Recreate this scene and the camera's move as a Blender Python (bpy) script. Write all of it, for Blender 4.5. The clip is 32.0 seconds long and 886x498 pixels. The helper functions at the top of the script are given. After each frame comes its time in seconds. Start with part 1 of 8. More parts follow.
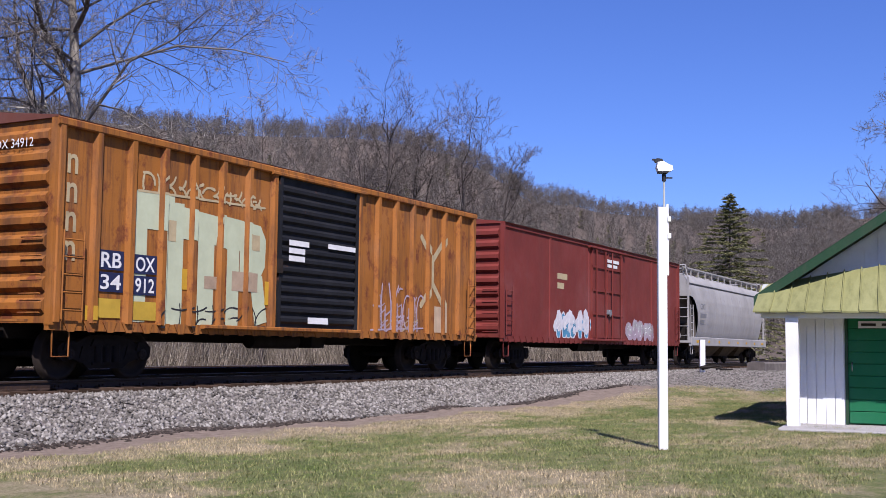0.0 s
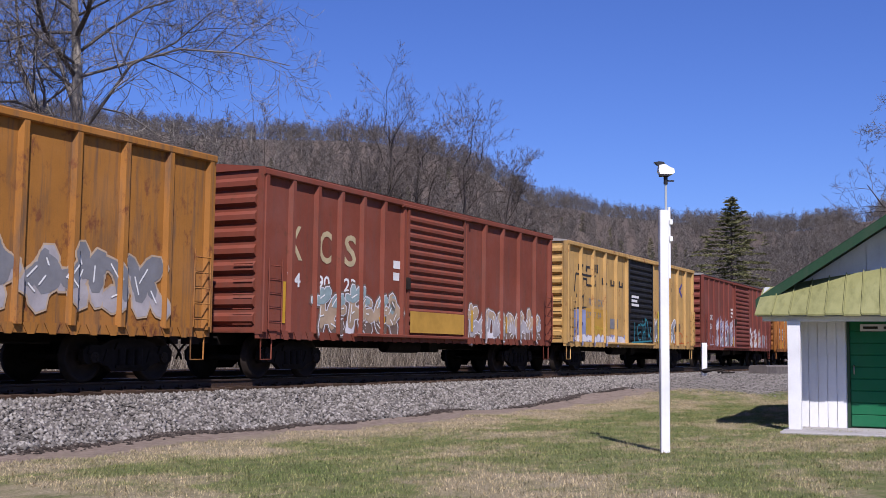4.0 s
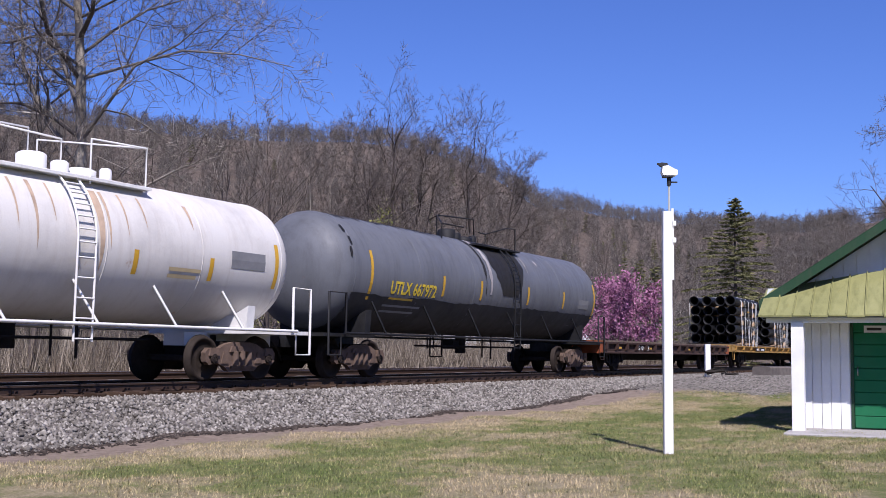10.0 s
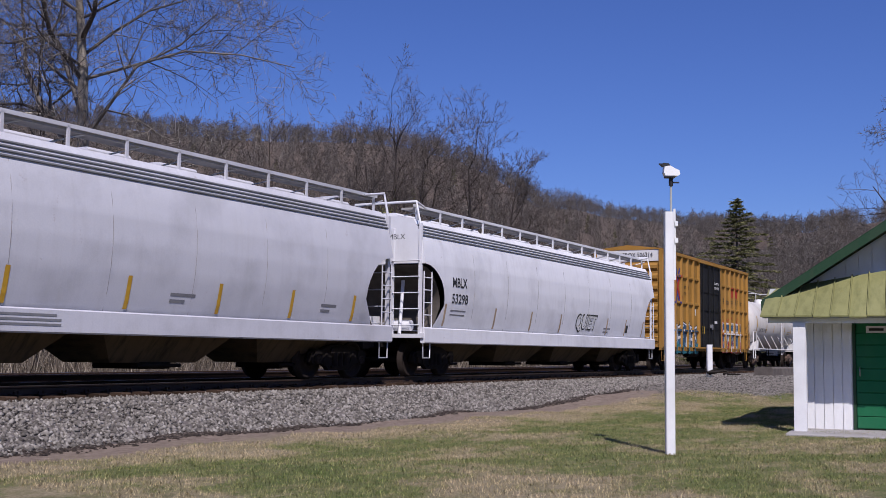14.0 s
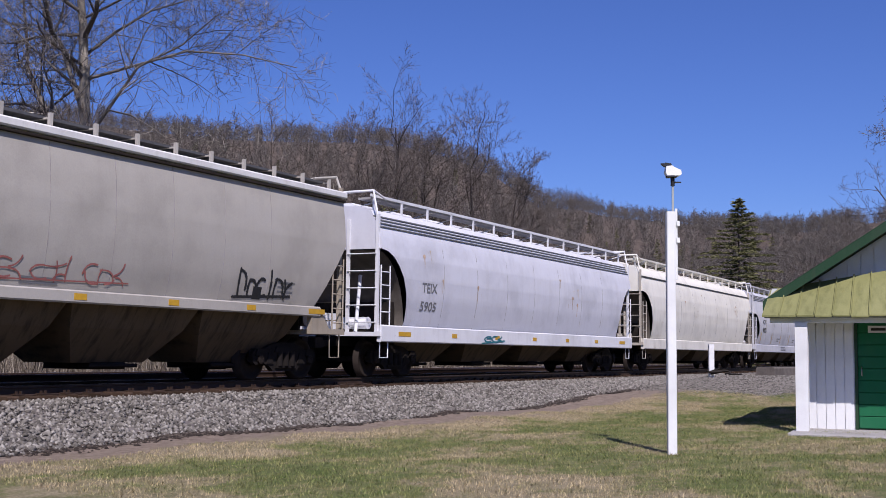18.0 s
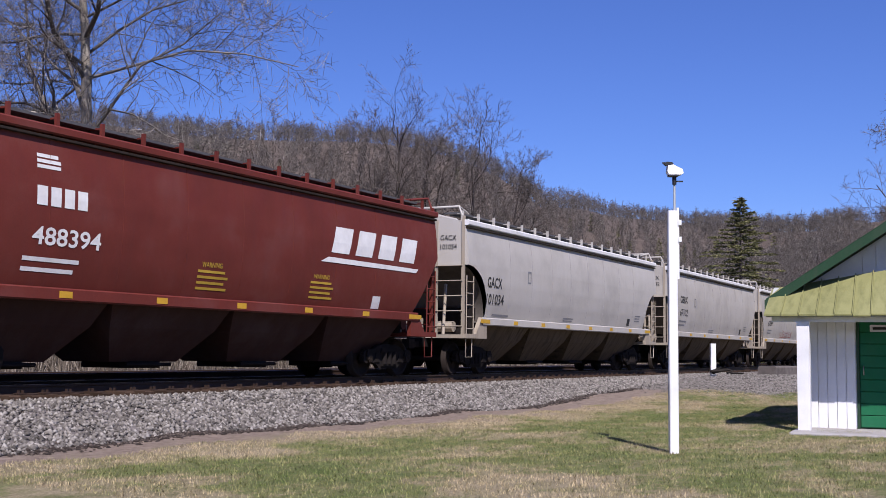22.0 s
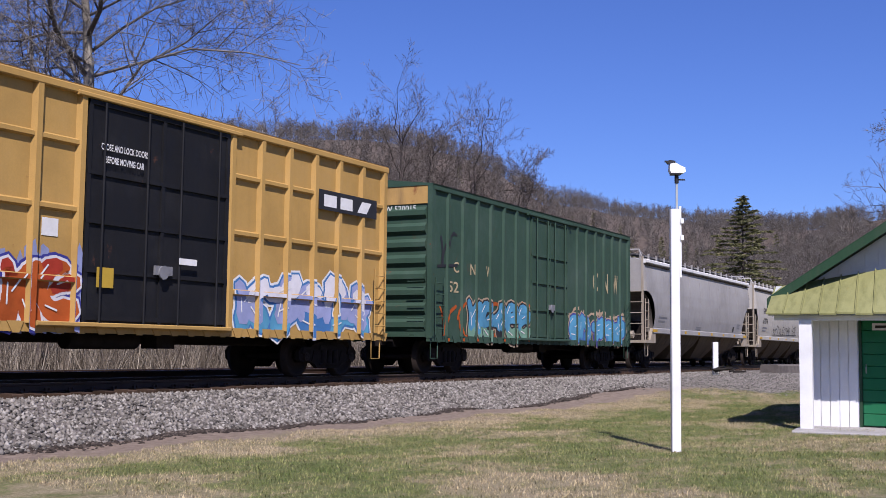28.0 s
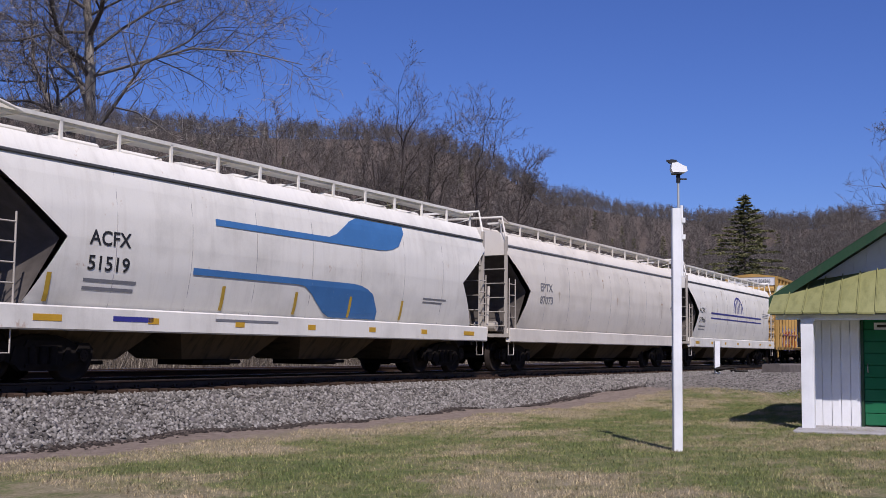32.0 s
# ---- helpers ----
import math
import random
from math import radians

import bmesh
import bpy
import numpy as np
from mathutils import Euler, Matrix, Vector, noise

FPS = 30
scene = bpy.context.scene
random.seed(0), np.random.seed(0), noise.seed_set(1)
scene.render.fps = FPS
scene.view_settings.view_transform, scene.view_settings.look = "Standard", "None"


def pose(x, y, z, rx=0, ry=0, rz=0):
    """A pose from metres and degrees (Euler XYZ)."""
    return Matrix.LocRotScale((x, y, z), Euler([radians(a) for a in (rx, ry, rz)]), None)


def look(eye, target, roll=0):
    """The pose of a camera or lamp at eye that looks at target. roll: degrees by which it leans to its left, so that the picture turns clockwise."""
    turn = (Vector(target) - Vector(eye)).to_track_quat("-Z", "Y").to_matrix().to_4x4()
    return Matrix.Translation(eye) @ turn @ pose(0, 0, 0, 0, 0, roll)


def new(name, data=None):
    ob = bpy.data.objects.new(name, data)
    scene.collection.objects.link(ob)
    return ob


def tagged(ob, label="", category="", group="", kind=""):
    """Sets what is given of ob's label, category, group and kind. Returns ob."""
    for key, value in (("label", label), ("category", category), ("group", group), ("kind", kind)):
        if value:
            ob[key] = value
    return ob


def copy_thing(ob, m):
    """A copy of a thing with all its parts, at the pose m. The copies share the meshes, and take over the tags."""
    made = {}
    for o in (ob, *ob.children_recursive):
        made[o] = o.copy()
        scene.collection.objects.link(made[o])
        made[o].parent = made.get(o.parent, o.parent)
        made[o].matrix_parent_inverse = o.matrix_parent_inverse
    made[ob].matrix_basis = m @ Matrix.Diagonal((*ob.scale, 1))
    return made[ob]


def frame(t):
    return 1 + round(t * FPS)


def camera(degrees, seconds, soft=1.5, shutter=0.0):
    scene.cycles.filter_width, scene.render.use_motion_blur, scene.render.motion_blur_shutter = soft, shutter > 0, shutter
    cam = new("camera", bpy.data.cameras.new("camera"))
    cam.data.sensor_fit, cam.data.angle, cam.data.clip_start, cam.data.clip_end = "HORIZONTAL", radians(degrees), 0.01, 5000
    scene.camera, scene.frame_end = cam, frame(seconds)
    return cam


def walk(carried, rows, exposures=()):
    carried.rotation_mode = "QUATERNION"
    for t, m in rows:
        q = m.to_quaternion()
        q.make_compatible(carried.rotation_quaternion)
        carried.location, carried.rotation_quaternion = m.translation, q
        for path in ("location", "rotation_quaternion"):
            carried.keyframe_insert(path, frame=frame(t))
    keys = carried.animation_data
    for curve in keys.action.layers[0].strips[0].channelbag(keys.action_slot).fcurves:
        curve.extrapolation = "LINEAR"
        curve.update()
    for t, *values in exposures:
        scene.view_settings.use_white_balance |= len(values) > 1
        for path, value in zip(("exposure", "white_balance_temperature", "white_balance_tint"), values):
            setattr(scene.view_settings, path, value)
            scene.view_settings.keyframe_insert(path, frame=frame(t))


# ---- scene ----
EYE = (0.0, 0.0, 0.636)          # rail tops lie at z = 0
cam = camera(42.1, 32.0, soft=0.65, shutter=0.0)


def aim(heading, tilt):
    a, b = radians(heading), radians(tilt)
    way = Vector((math.cos(a) * math.cos(b), math.sin(a) * math.cos(b), math.sin(b)))
    return look(EYE, Vector(EYE) + 100 * way, 0.671)


PATH = [(0, 28.5093, 4.9231), (1, 28.5249, 4.9756), (2, 28.545, 5.0173), (3, 28.5685, 5.0497), (4, 28.5942, 5.0744), (5, 28.6212, 5.093), (6, 28.6487, 5.1071), (7.5, 28.6898, 5.1225), (9, 28.7295, 5.1339), (11, 28.7792, 5.1459), (13, 28.8254, 5.1549), (15, 28.869, 5.1591), (17, 28.9112, 5.1556), (19, 28.9528, 5.1423), (21, 28.9939, 5.1193), (23, 29.0337, 5.0897), (25, 29.0709, 5.0595), (27, 29.1049, 5.035), (29, 29.1373, 5.0192), (30.5, 29.1642, 5.0096), (32, 29.1993, 4.9917)]
walk(cam, [(t, aim(h, e)) for t, h, e in PATH], 
     [(0, 0.62, 5200, 27), (1, 0.62, 5200, 27), (3, 0.39, 5200, 27), (6, 0.49, 5200, 27), (8, 0.68, 5200, 27), (9, 0.71, 5200, 27), (10, 0.56, 5200, 27), (11, 0.44, 5200, 27), (12, 0.38, 5200, 27),
      (13, 0.18, 5250, 27), (14, 0.01, 5250, 27), (15.5, 0.04, 5250, 27), (17, 0.08, 5250, 27), (18, 0.21, 5250, 27), (19, 0.34, 5250, 27), (20, 0.38, 5250, 27), (21, 0.40, 5250, 27), (22, 0.46, 5250, 27), (23, 0.66, 5250, 27),
      (24, 0.56, 5250, 27), (25, 0.48, 5250, 27), (27, 0.46, 5250, 27), (28, 0.46, 5250, 27), (29, 0.28, 5250, 27), (30, 0.07, 5250, 27), (31, 0.06, 5250, 27), (32, 0.04, 5250, 27)])

# ---- light: clear spring midday, sun high behind the camera ----
SUN_H = Vector((-0.78, -0.625)).normalized()
SUN_E = radians(50)
to_sun = Vector((SUN_H.x * math.cos(SUN_E), SUN_H.y * math.cos(SUN_E), math.sin(SUN_E)))
world = bpy.data.worlds.new("world")
scene.world = world
world.use_nodes = True
wn = world.node_tree
sky = wn.nodes.new("ShaderNodeTexSky")
sky.sky_type, sky.sun_disc = "NISHITA", False
sky.sun_elevation = SUN_E
sky.sun_rotation = math.atan2(SUN_H.x, SUN_H.y)
sky.altitude, sky.air_density, sky.dust_density, sky.ozone_density = 300, 1.0, 0.3, 8.0
rich = wn.nodes.new("ShaderNodeHueSaturation")
rich.inputs["Hue"].default_value, rich.inputs["Saturation"].default_value, rich.inputs["Value"].default_value = 0.512, 1.02, 1.2
wn.links.new(sky.outputs[0], rich.inputs["Color"])
wn.links.new(rich.outputs[0], wn.nodes["Background"].inputs[0])
wn.nodes["Background"].inputs[1].default_value = 0.06
sun = new("sun", bpy.data.lights.new("sun", "SUN"))
sun.data.energy, sun.data.angle, sun.data.color = 5.0, radians(0.53), (1.0, 0.88, 0.64)
sun.matrix_world = look((0, 0, 60), Vector((0, 0, 60)) - to_sun)


# ---- mesh helpers ----
class Shape:
    """Gathers boxes, tubes and sweeps into one mesh."""

    def __init__(self):
        self.v, self.f, self.smooth = [], [], []

    def add(self, verts, faces, smooth=False):
        n = len(self.v)
        self.v += [tuple(p) for p in verts]
        self.f += [tuple(i + n for i in fc) for fc in faces]
        self.smooth += [smooth] * len(faces)
        return self

    def box(self, x0, x1, y0, y1, z0, z1):
        v = [(x, y, z) for z in (z0, z1) for y in (y0, y1) for x in (x0, x1)]
        return self.add(v, [(0, 2, 3, 1), (4, 5, 7, 6), (0, 1, 5, 4), (2, 6, 7, 3), (0, 4, 6, 2), (1, 3, 7, 5)])

    def slab(self, x0, x1, y0, y1, z0, z1, b):
        """A box with its long edges (along x) cut off by b."""
        prof = [(y0 + b, z0), (y1 - b, z0), (y1, z0 + b), (y1, z1 - b), (y1 - b, z1), (y0 + b, z1), (y0, z1 - b), (y0, z0 + b)]
        return self.prism(prof, x0, x1)

    def prism(self, prof, x0, x1, axis="x"):
        """A closed profile of (a, b), counter-clockwise, pushed from x0 to x1 along an axis."""
        n = len(prof)
        put = {"x": lambda c, a, b: (c, a, b), "y": lambda c, a, b: (a, c, b), "z": lambda c, a, b: (a, b, c)}[axis]
        v = [put(c, a, b) for c in (x0, x1) for a, b in prof]
        flip = axis == "y"
        fc = [tuple(range(n))[::-1 if not flip else 1], tuple(range(n, 2 * n))[::1 if not flip else -1]]
        for i in range(n):
            q = (i, (i + 1) % n, n + (i + 1) % n, n + i)
            fc.append(q if not flip else q[::-1])
        return self.add(v, fc)

    def tube(self, pts, r, n=6, r2=None, smooth=True):
        """A round bar through the points; r2: its radius at the end."""
        pts = [Vector(p) for p in pts]
        r2 = r if r2 is None else r2
        rings = []
        for i, p in enumerate(pts):
            d = (pts[min(i + 1, len(pts) - 1)] - pts[max(i - 1, 0)])
            d = d.normalized() if d.length > 1e-9 else Vector((0, 0, 1))
            a = d.orthogonal().normalized() if i == 0 else (a - d * a.dot(d)).normalized()
            b = d.cross(a)
            rad = r + (r2 - r) * i / max(1, len(pts) - 1)
            rings.append([p + rad * (math.cos(k * math.tau / n) * a + math.sin(k * math.tau / n) * b) for k in range(n)])
        v = [p for ring in rings for p in ring]
        fc = [(i * n + k, i * n + (k + 1) % n, (i + 1) * n + (k + 1) % n, (i + 1) * n + k) for i in range(len(pts) - 1) for k in range(n)]
        m = len(v) - n
        self.add(v, fc, smooth)
        return self.add(v[:n] + v[m:], [tuple(range(n))[::-1], tuple(range(n, 2 * n))])

    def loft(self, rings, caps=True, smooth=True):
        """Skins over rings of equal numbers of points."""
        n = len(rings[0])
        v = [p for ring in rings for p in ring]
        fc = [(i * n + k, i * n + (k + 1) % n, (i + 1) * n + (k + 1) % n, (i + 1) * n + k) for i in range(len(rings) - 1) for k in range(n)]
        self.add(v, fc, smooth)
        if caps:
            m = len(v) - n
            self.add(v[:n] + v[m:], [tuple(range(n))[::-1], tuple(range(n, 2 * n))])
        return self

    def lathe(self, prof, axis="y", n=20, c=(0, 0, 0), smooth=True):
        """A profile of (place on the axis, radius) turned round the axis."""
        put = {"x": lambda h, a, b: (h, a, b), "y": lambda h, a, b: (a, h, b), "z": lambda h, a, b: (a, b, h)}[axis]
        rings = [[Vector(put(h, r * math.cos(k * math.tau / n), r * math.sin(k * math.tau / n))) + Vector(c) for k in range(n)] for h, r in prof]
        if axis == "y":
            rings = [ring[::-1] for ring in rings]
        return self.loft(rings, True, smooth)

    def mesh(self, name, material):
        me = bpy.data.meshes.new(name)
        me.from_pydata(self.v, [], self.f)
        me.polygons.foreach_set("use_smooth", self.smooth)
        me.materials.append(material)
        me.update()
        return me


def part(name, shape, material, parent, label="", at=None):
    """One mesh object under a thing or a part."""
    ob = new(name, shape if isinstance(shape, bpy.types.Mesh) else shape.mesh(name, material))
    ob.parent = parent
    if at is not None:
        ob.matrix_basis = at
    return tagged(ob, label)


def thing(name, label, category, group="", kind="", at=None):
    ob = tagged(new(name), label, category, group, kind)
    ob.empty_display_size = 0.2
    if at is not None:
        ob.matrix_basis = at
    return ob


def solid(name, shape, material, label, category, group="", kind="", at=None):
    ob = tagged(new(name, shape.mesh(name, material)), label, category, group, kind)
    if at is not None:
        ob.matrix_basis = at
    return ob


def tree_of(name):
    m = bpy.data.materials.new(name)
    m.use_nodes = True
    return m, m.node_tree.nodes, m.node_tree.links, m.node_tree.nodes["Principled BSDF"]


# ---- the track's line: a wide curve, along which the train's places s are counted ----
TRACK_Y, BEND = 16.3755, 0.0006313


def on_track(s, lat=0.0, z=0.0):
    q = s - 20.0
    return Vector((s - lat * BEND * q, TRACK_Y + 0.5 * BEND * q * q + lat, z))


def track_pose(s, z=0.0):
    p = on_track(s)
    return pose(p.x, p.y, z, 0, 0, math.degrees(math.atan(BEND * (s - 20.0))))


def train_at(t):
    q = t - 16.0
    return 14.3383 * q + 0.009924 * q * q + 0.00040329 * q ** 3


def fast_mesh(name, verts, tris, material):
    """One mesh from arrays of points and triangles."""
    verts, tris = np.asarray(verts, np.float32), np.asarray(tris, np.int32)
    me = bpy.data.meshes.new(name)
    me.vertices.add(len(verts))
    me.vertices.foreach_set("co", verts.ravel())
    me.loops.add(tris.size)
    me.loops.foreach_set("vertex_index", tris.ravel())
    me.polygons.add(len(tris))
    me.polygons.foreach_set("loop_start", np.arange(0, tris.size, 3, dtype=np.int32))
    me.update(calc_edges=True)
    me.validate()
    me.materials.append(material)
    return me


# ---- materials ----
def ramp(n, l, fac, stops):
    r = n.new("ShaderNodeValToRGB")
    while len(r.color_ramp.elements) < len(stops):
        r.color_ramp.elements.new(0.5)
    for e, (p, c) in zip(r.color_ramp.elements, stops):
        e.position, e.color = p, (*c, 1) if len(c) == 3 else c
    l.new(fac, r.inputs[0])
    return r.outputs[0]


def noise_of(n, l, scale, detail=4, stretch=(1, 1, 1), rough=0.6, coords="Object", shift=0.0):
    c = n.new("ShaderNodeTexCoord")
    mp = n.new("ShaderNodeMapping")
    mp.inputs["Scale"].default_value = stretch
    mp.inputs["Location"].default_value = (shift, shift * 0.7, shift * 1.3)
    l.new(c.outputs[coords], mp.inputs[0])
    t = n.new("ShaderNodeTexNoise")
    t.inputs["Scale"].default_value, t.inputs["Detail"].default_value, t.inputs["Roughness"].default_value = scale, detail, rough
    l.new(mp.outputs[0], t.inputs[0])
    return t.outputs[0]


def mix(n, l, fac, a, b, mode="MIX"):
    m = n.new("ShaderNodeMix")
    m.data_type, m.blend_type = "RGBA", mode
    for sock, val in ((m.inputs[0], fac), (m.inputs[6], a), (m.inputs[7], b)):
        if isinstance(val, bpy.types.NodeSocket):
            l.new(val, sock)
        else:
            sock.default_value = val if isinstance(val, (int, float)) else (*val, 1)
    return m.outputs[2]


def bump(n, l, bsdf, height, strength, distance=0.02):
    b = n.new("ShaderNodeBump")
    b.inputs["Strength"].default_value, b.inputs["Distance"].default_value = strength, distance
    l.new(height, b.inputs["Height"])
    l.new(b.outputs[0], bsdf.inputs["Normal"])


def tone(c, k=0.8):
    """Base colours scaled darker by k, which deepens their shaded parts too."""
    return tuple(v * k for v in c)


def paint(name, rgb, rust=0.3, dirt=0.4, rough=0.55, seed=0.0, rust_rgb=(0.16, 0.06, 0.03), dirt_rgb=(0.1, 0.08, 0.065), fade=0.25, metal=0.0):
    """Weathered paint on steel: faded clouds, grime that ran down in streaks, patches of rust."""
    m, n, l, b = tree_of(name)
    k = 0.92 if min(rgb) > 0.55 else 0.78
    rgb, rust_rgb, dirt_rgb = tone(rgb, k), tone(rust_rgb, k), tone(dirt_rgb, k)
    cloud = noise_of(n, l, 0.7, 5, (1, 1, 1), 0.6, shift=seed)
    faded = tuple(min(1, c * 0.75 + 0.14) for c in rgb) if min(rgb) > 0.2 else tuple(c * 0.95 + 0.03 for c in rgb)
    deep = tuple(c * 0.82 for c in rgb)
    col = ramp(n, l, cloud, [(0.3, deep), (0.52, rgb), (0.52 + 0.45 * (1 - fade), faded)])
    run = noise_of(n, l, 2.2, 6, (3.0, 1, 0.22), 0.65, shift=seed + 3)
    fac = ramp(n, l, run, [(0.5 - 0.02 * dirt, (0, 0, 0)), (0.78 - 0.12 * dirt, (dirt * 0.75,) * 3)])
    col = mix(n, l, fac, col, dirt_rgb)
    spot = noise_of(n, l, 2.6, 8, (1, 1, 0.7), 0.72, shift=seed + 9)
    fac2 = ramp(n, l, spot, [(0.66 - 0.16 * rust, (0, 0, 0)), (0.72 - 0.1 * rust, (min(1, 0.5 + rust),) * 3)])
    if rust > 0.01:
        col = mix(n, l, fac2, col, rust_rgb)
    fine = noise_of(n, l, 38, 3, (1, 1, 1), 0.7, shift=seed)
    col = mix(n, l, 0.12, col, ramp(n, l, fine, [(0.3, (0, 0, 0)), (0.7, (0.5, 0.45, 0.4))]), "OVERLAY")
    l.new(col, b.inputs["Base Color"])
    b.inputs["Metallic"].default_value = metal
    b.inputs["Specular IOR Level"].default_value = 0.3
    l.new(ramp(n, l, spot, [(0.3, (rough,) * 3), (0.75, (min(1, rough + 0.3),) * 3)]), b.inputs["Roughness"])
    bump(n, l, b, noise_of(n, l, 1.6, 3, (1, 1, 1), 0.5, shift=seed + 5), 0.25, 0.03)
    return m


def plain(name, rgb, rough=0.7, spread=0.25, scale=9.0, metal=0.0, bumpy=0.15, coords="Object", per_piece=0.0):
    """A small-scale mottled surface."""
    m, n, l, b = tree_of(name)
    rgb = tone(rgb, 0.9 if min(rgb) > 0.55 else 0.78)
    lo, hi = tuple(c * (1 - spread) for c in rgb), tuple(min(1, c * (1 + spread)) for c in rgb)
    col = ramp(n, l, noise_of(n, l, scale, 6, coords=coords, rough=0.65), [(0.3, lo), (0.7, hi)])
    col = mix(n, l, 0.35, col, ramp(n, l, noise_of(n, l, scale * 0.13, 3, coords=coords), [(0.35, lo), (0.65, hi)]))
    if per_piece:
        info = n.new("ShaderNodeObjectInfo")
        col = mix(n, l, 1.0, col, ramp(n, l, info.outputs["Random"], [(0, (1 - per_piece,) * 3), (1, (1 + per_piece,) * 3)]), "MULTIPLY")
    l.new(col, b.inputs["Base Color"])
    b.inputs["Roughness"].default_value, b.inputs["Metallic"].default_value = rough, metal
    b.inputs["Specular IOR Level"].default_value = 0.12 if rough > 0.65 else 0.35
    if bumpy:
        bump(n, l, b, noise_of(n, l, scale * 2.5, 4, coords=coords), bumpy)
    return m


def island(name, stops, rough=0.85, scale=0.0):
    """Pieces of a joined mass, each of its own shade."""
    m, n, l, b = tree_of(name)
    stops = [(p_, tone(c, 0.76)) for p_, c in stops]
    geo = n.new("ShaderNodeNewGeometry")
    l.new(ramp(n, l, geo.outputs["Random Per Island"], stops), b.inputs["Base Color"])
    b.inputs["Roughness"].default_value = rough
    b.inputs["Specular IOR Level"].default_value = 0.12
    return m


MAT = {}
MAT["ballast_bed"] = plain("ballast_bed", (0.17, 0.15, 0.138), 0.95, 0.5, 14, bumpy=0.8)
MAT["stone"] = island("stone", [(0, (0.08, 0.072, 0.062)), (0.35, (0.19, 0.172, 0.15)), (0.75, (0.29, 0.265, 0.232)), (1, (0.43, 0.40, 0.355))])
MAT["dirt"] = island("dirt", [(0, (0.03, 0.024, 0.02)), (0.7, (0.07, 0.055, 0.045)), (1, (0.14, 0.115, 0.095))])
MAT["rail"] = plain("rail", (0.05, 0.03, 0.021), 0.6, 0.35, 6)
MAT["rail_top"] = plain("rail_top", (0.42, 0.41, 0.4), 0.28, 0.15, 6, metal=0.9, bumpy=0)
MAT["tie"] = plain("tie", (0.075, 0.048, 0.032), 0.9, 0.4, 7, bumpy=0.4, per_piece=0.3)
# near-black stone: the train's shade put into the colour between the rails
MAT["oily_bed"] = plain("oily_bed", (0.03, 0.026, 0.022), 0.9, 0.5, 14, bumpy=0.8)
MAT["old_concrete"] = plain("old_concrete", (0.16, 0.14, 0.125), 0.9, 0.35, 4, bumpy=0.4)
MAT["concrete"] = plain("concrete", (0.42, 0.4, 0.38), 0.9, 0.2, 5, bumpy=0.3)
MAT["bark_dark"] = plain("bark_dark", (0.115, 0.095, 0.085), 0.95, 0.4, 6, bumpy=0.5)
MAT["bark_pale"] = plain("bark_pale", (0.36, 0.32, 0.265), 0.9, 0.75, 2.6, bumpy=0.4)
MAT["twig"] = island("twig", [(0, (0.055, 0.046, 0.04)), (0.55, (0.135, 0.112, 0.097)), (1, (0.32, 0.27, 0.225))])
MAT["pale_twig"] = island("pale_twig", [(0, (0.10, 0.085, 0.072)), (0.5, (0.22, 0.19, 0.16)), (0.85, (0.38, 0.34, 0.29)), (1, (0.55, 0.50, 0.43))])
MAT["hill_twig"] = island("hill_twig", [(0, (0.07, 0.062, 0.055)), (0.5, (0.145, 0.127, 0.112)), (0.85, (0.225, 0.20, 0.175)), (1, (0.42, 0.38, 0.33))])
MAT["brush"] = island("brush", [(0, (0.07, 0.055, 0.042)), (0.4, (0.17, 0.14, 0.105)), (0.75, (0.32, 0.27, 0.205)), (1, (0.48, 0.42, 0.33))])
MAT["spring_leaf"] = island("spring_leaf", [(0, (0.15, 0.16, 0.045)), (1, (0.30, 0.29, 0.10))], 0.7)
MAT["redbud"] = island("redbud", [(0, (0.28, 0.10, 0.20)), (1, (0.50, 0.24, 0.38))], 0.7)
MAT["needle"] = island("needle", [(0, (0.07, 0.075, 0.03)), (0.6, (0.17, 0.17, 0.07)), (1, (0.28, 0.26, 0.12))], 0.7)
MAT["white_paint"] = paint("white_paint", (0.86, 0.86, 0.85), 0.0, 0.06, 0.5, 2.0, fade=0.1)
MAT["green_paint"] = paint("green_paint", (0.008, 0.16, 0.055), 0.0, 0.1, 0.45, 4.0, fade=0.0)
MAT["trim_green"] = paint("trim_green", (0.02, 0.065, 0.027), 0.0, 0.25, 0.5, 5.0, fade=0.0)
MAT["roof_panel"] = paint("roof_panel", (0.30, 0.30, 0.115), 0.2, 0.6, 0.6, 7.0, rust_rgb=(0.30, 0.25, 0.06), dirt_rgb=(0.11, 0.12, 0.035))
MAT["soffit"] = plain("soffit", (0.5, 0.52, 0.5), 0.8, 0.1, 5)
MAT["black_metal"] = plain("black_metal", (0.02, 0.02, 0.022), 0.5, 0.3, 8)
MAT["roof_grey"] = plain("roof_grey", (0.40, 0.40, 0.42), 0.6, 0.3, 1.2)
MAT["old_white"] = plain("old_white", (0.66, 0.64, 0.6), 0.8, 0.2, 2)


def between(n, l, value, lo, hi):
    mr = n.new("ShaderNodeMapRange")
    mr.interpolation_type = "SMOOTHSTEP"
    mr.inputs[1].default_value, mr.inputs[2].default_value = lo, hi
    l.new(value, mr.inputs[0])
    return mr.outputs[0]


def sum_of(n, l, a, k, b):
    """a * k + b"""
    m = n.new("ShaderNodeMath")
    m.operation = "MULTIPLY_ADD"
    l.new(a, m.inputs[0])
    m.inputs[1].default_value = k
    l.new(b, m.inputs[2])
    return m.outputs[0]


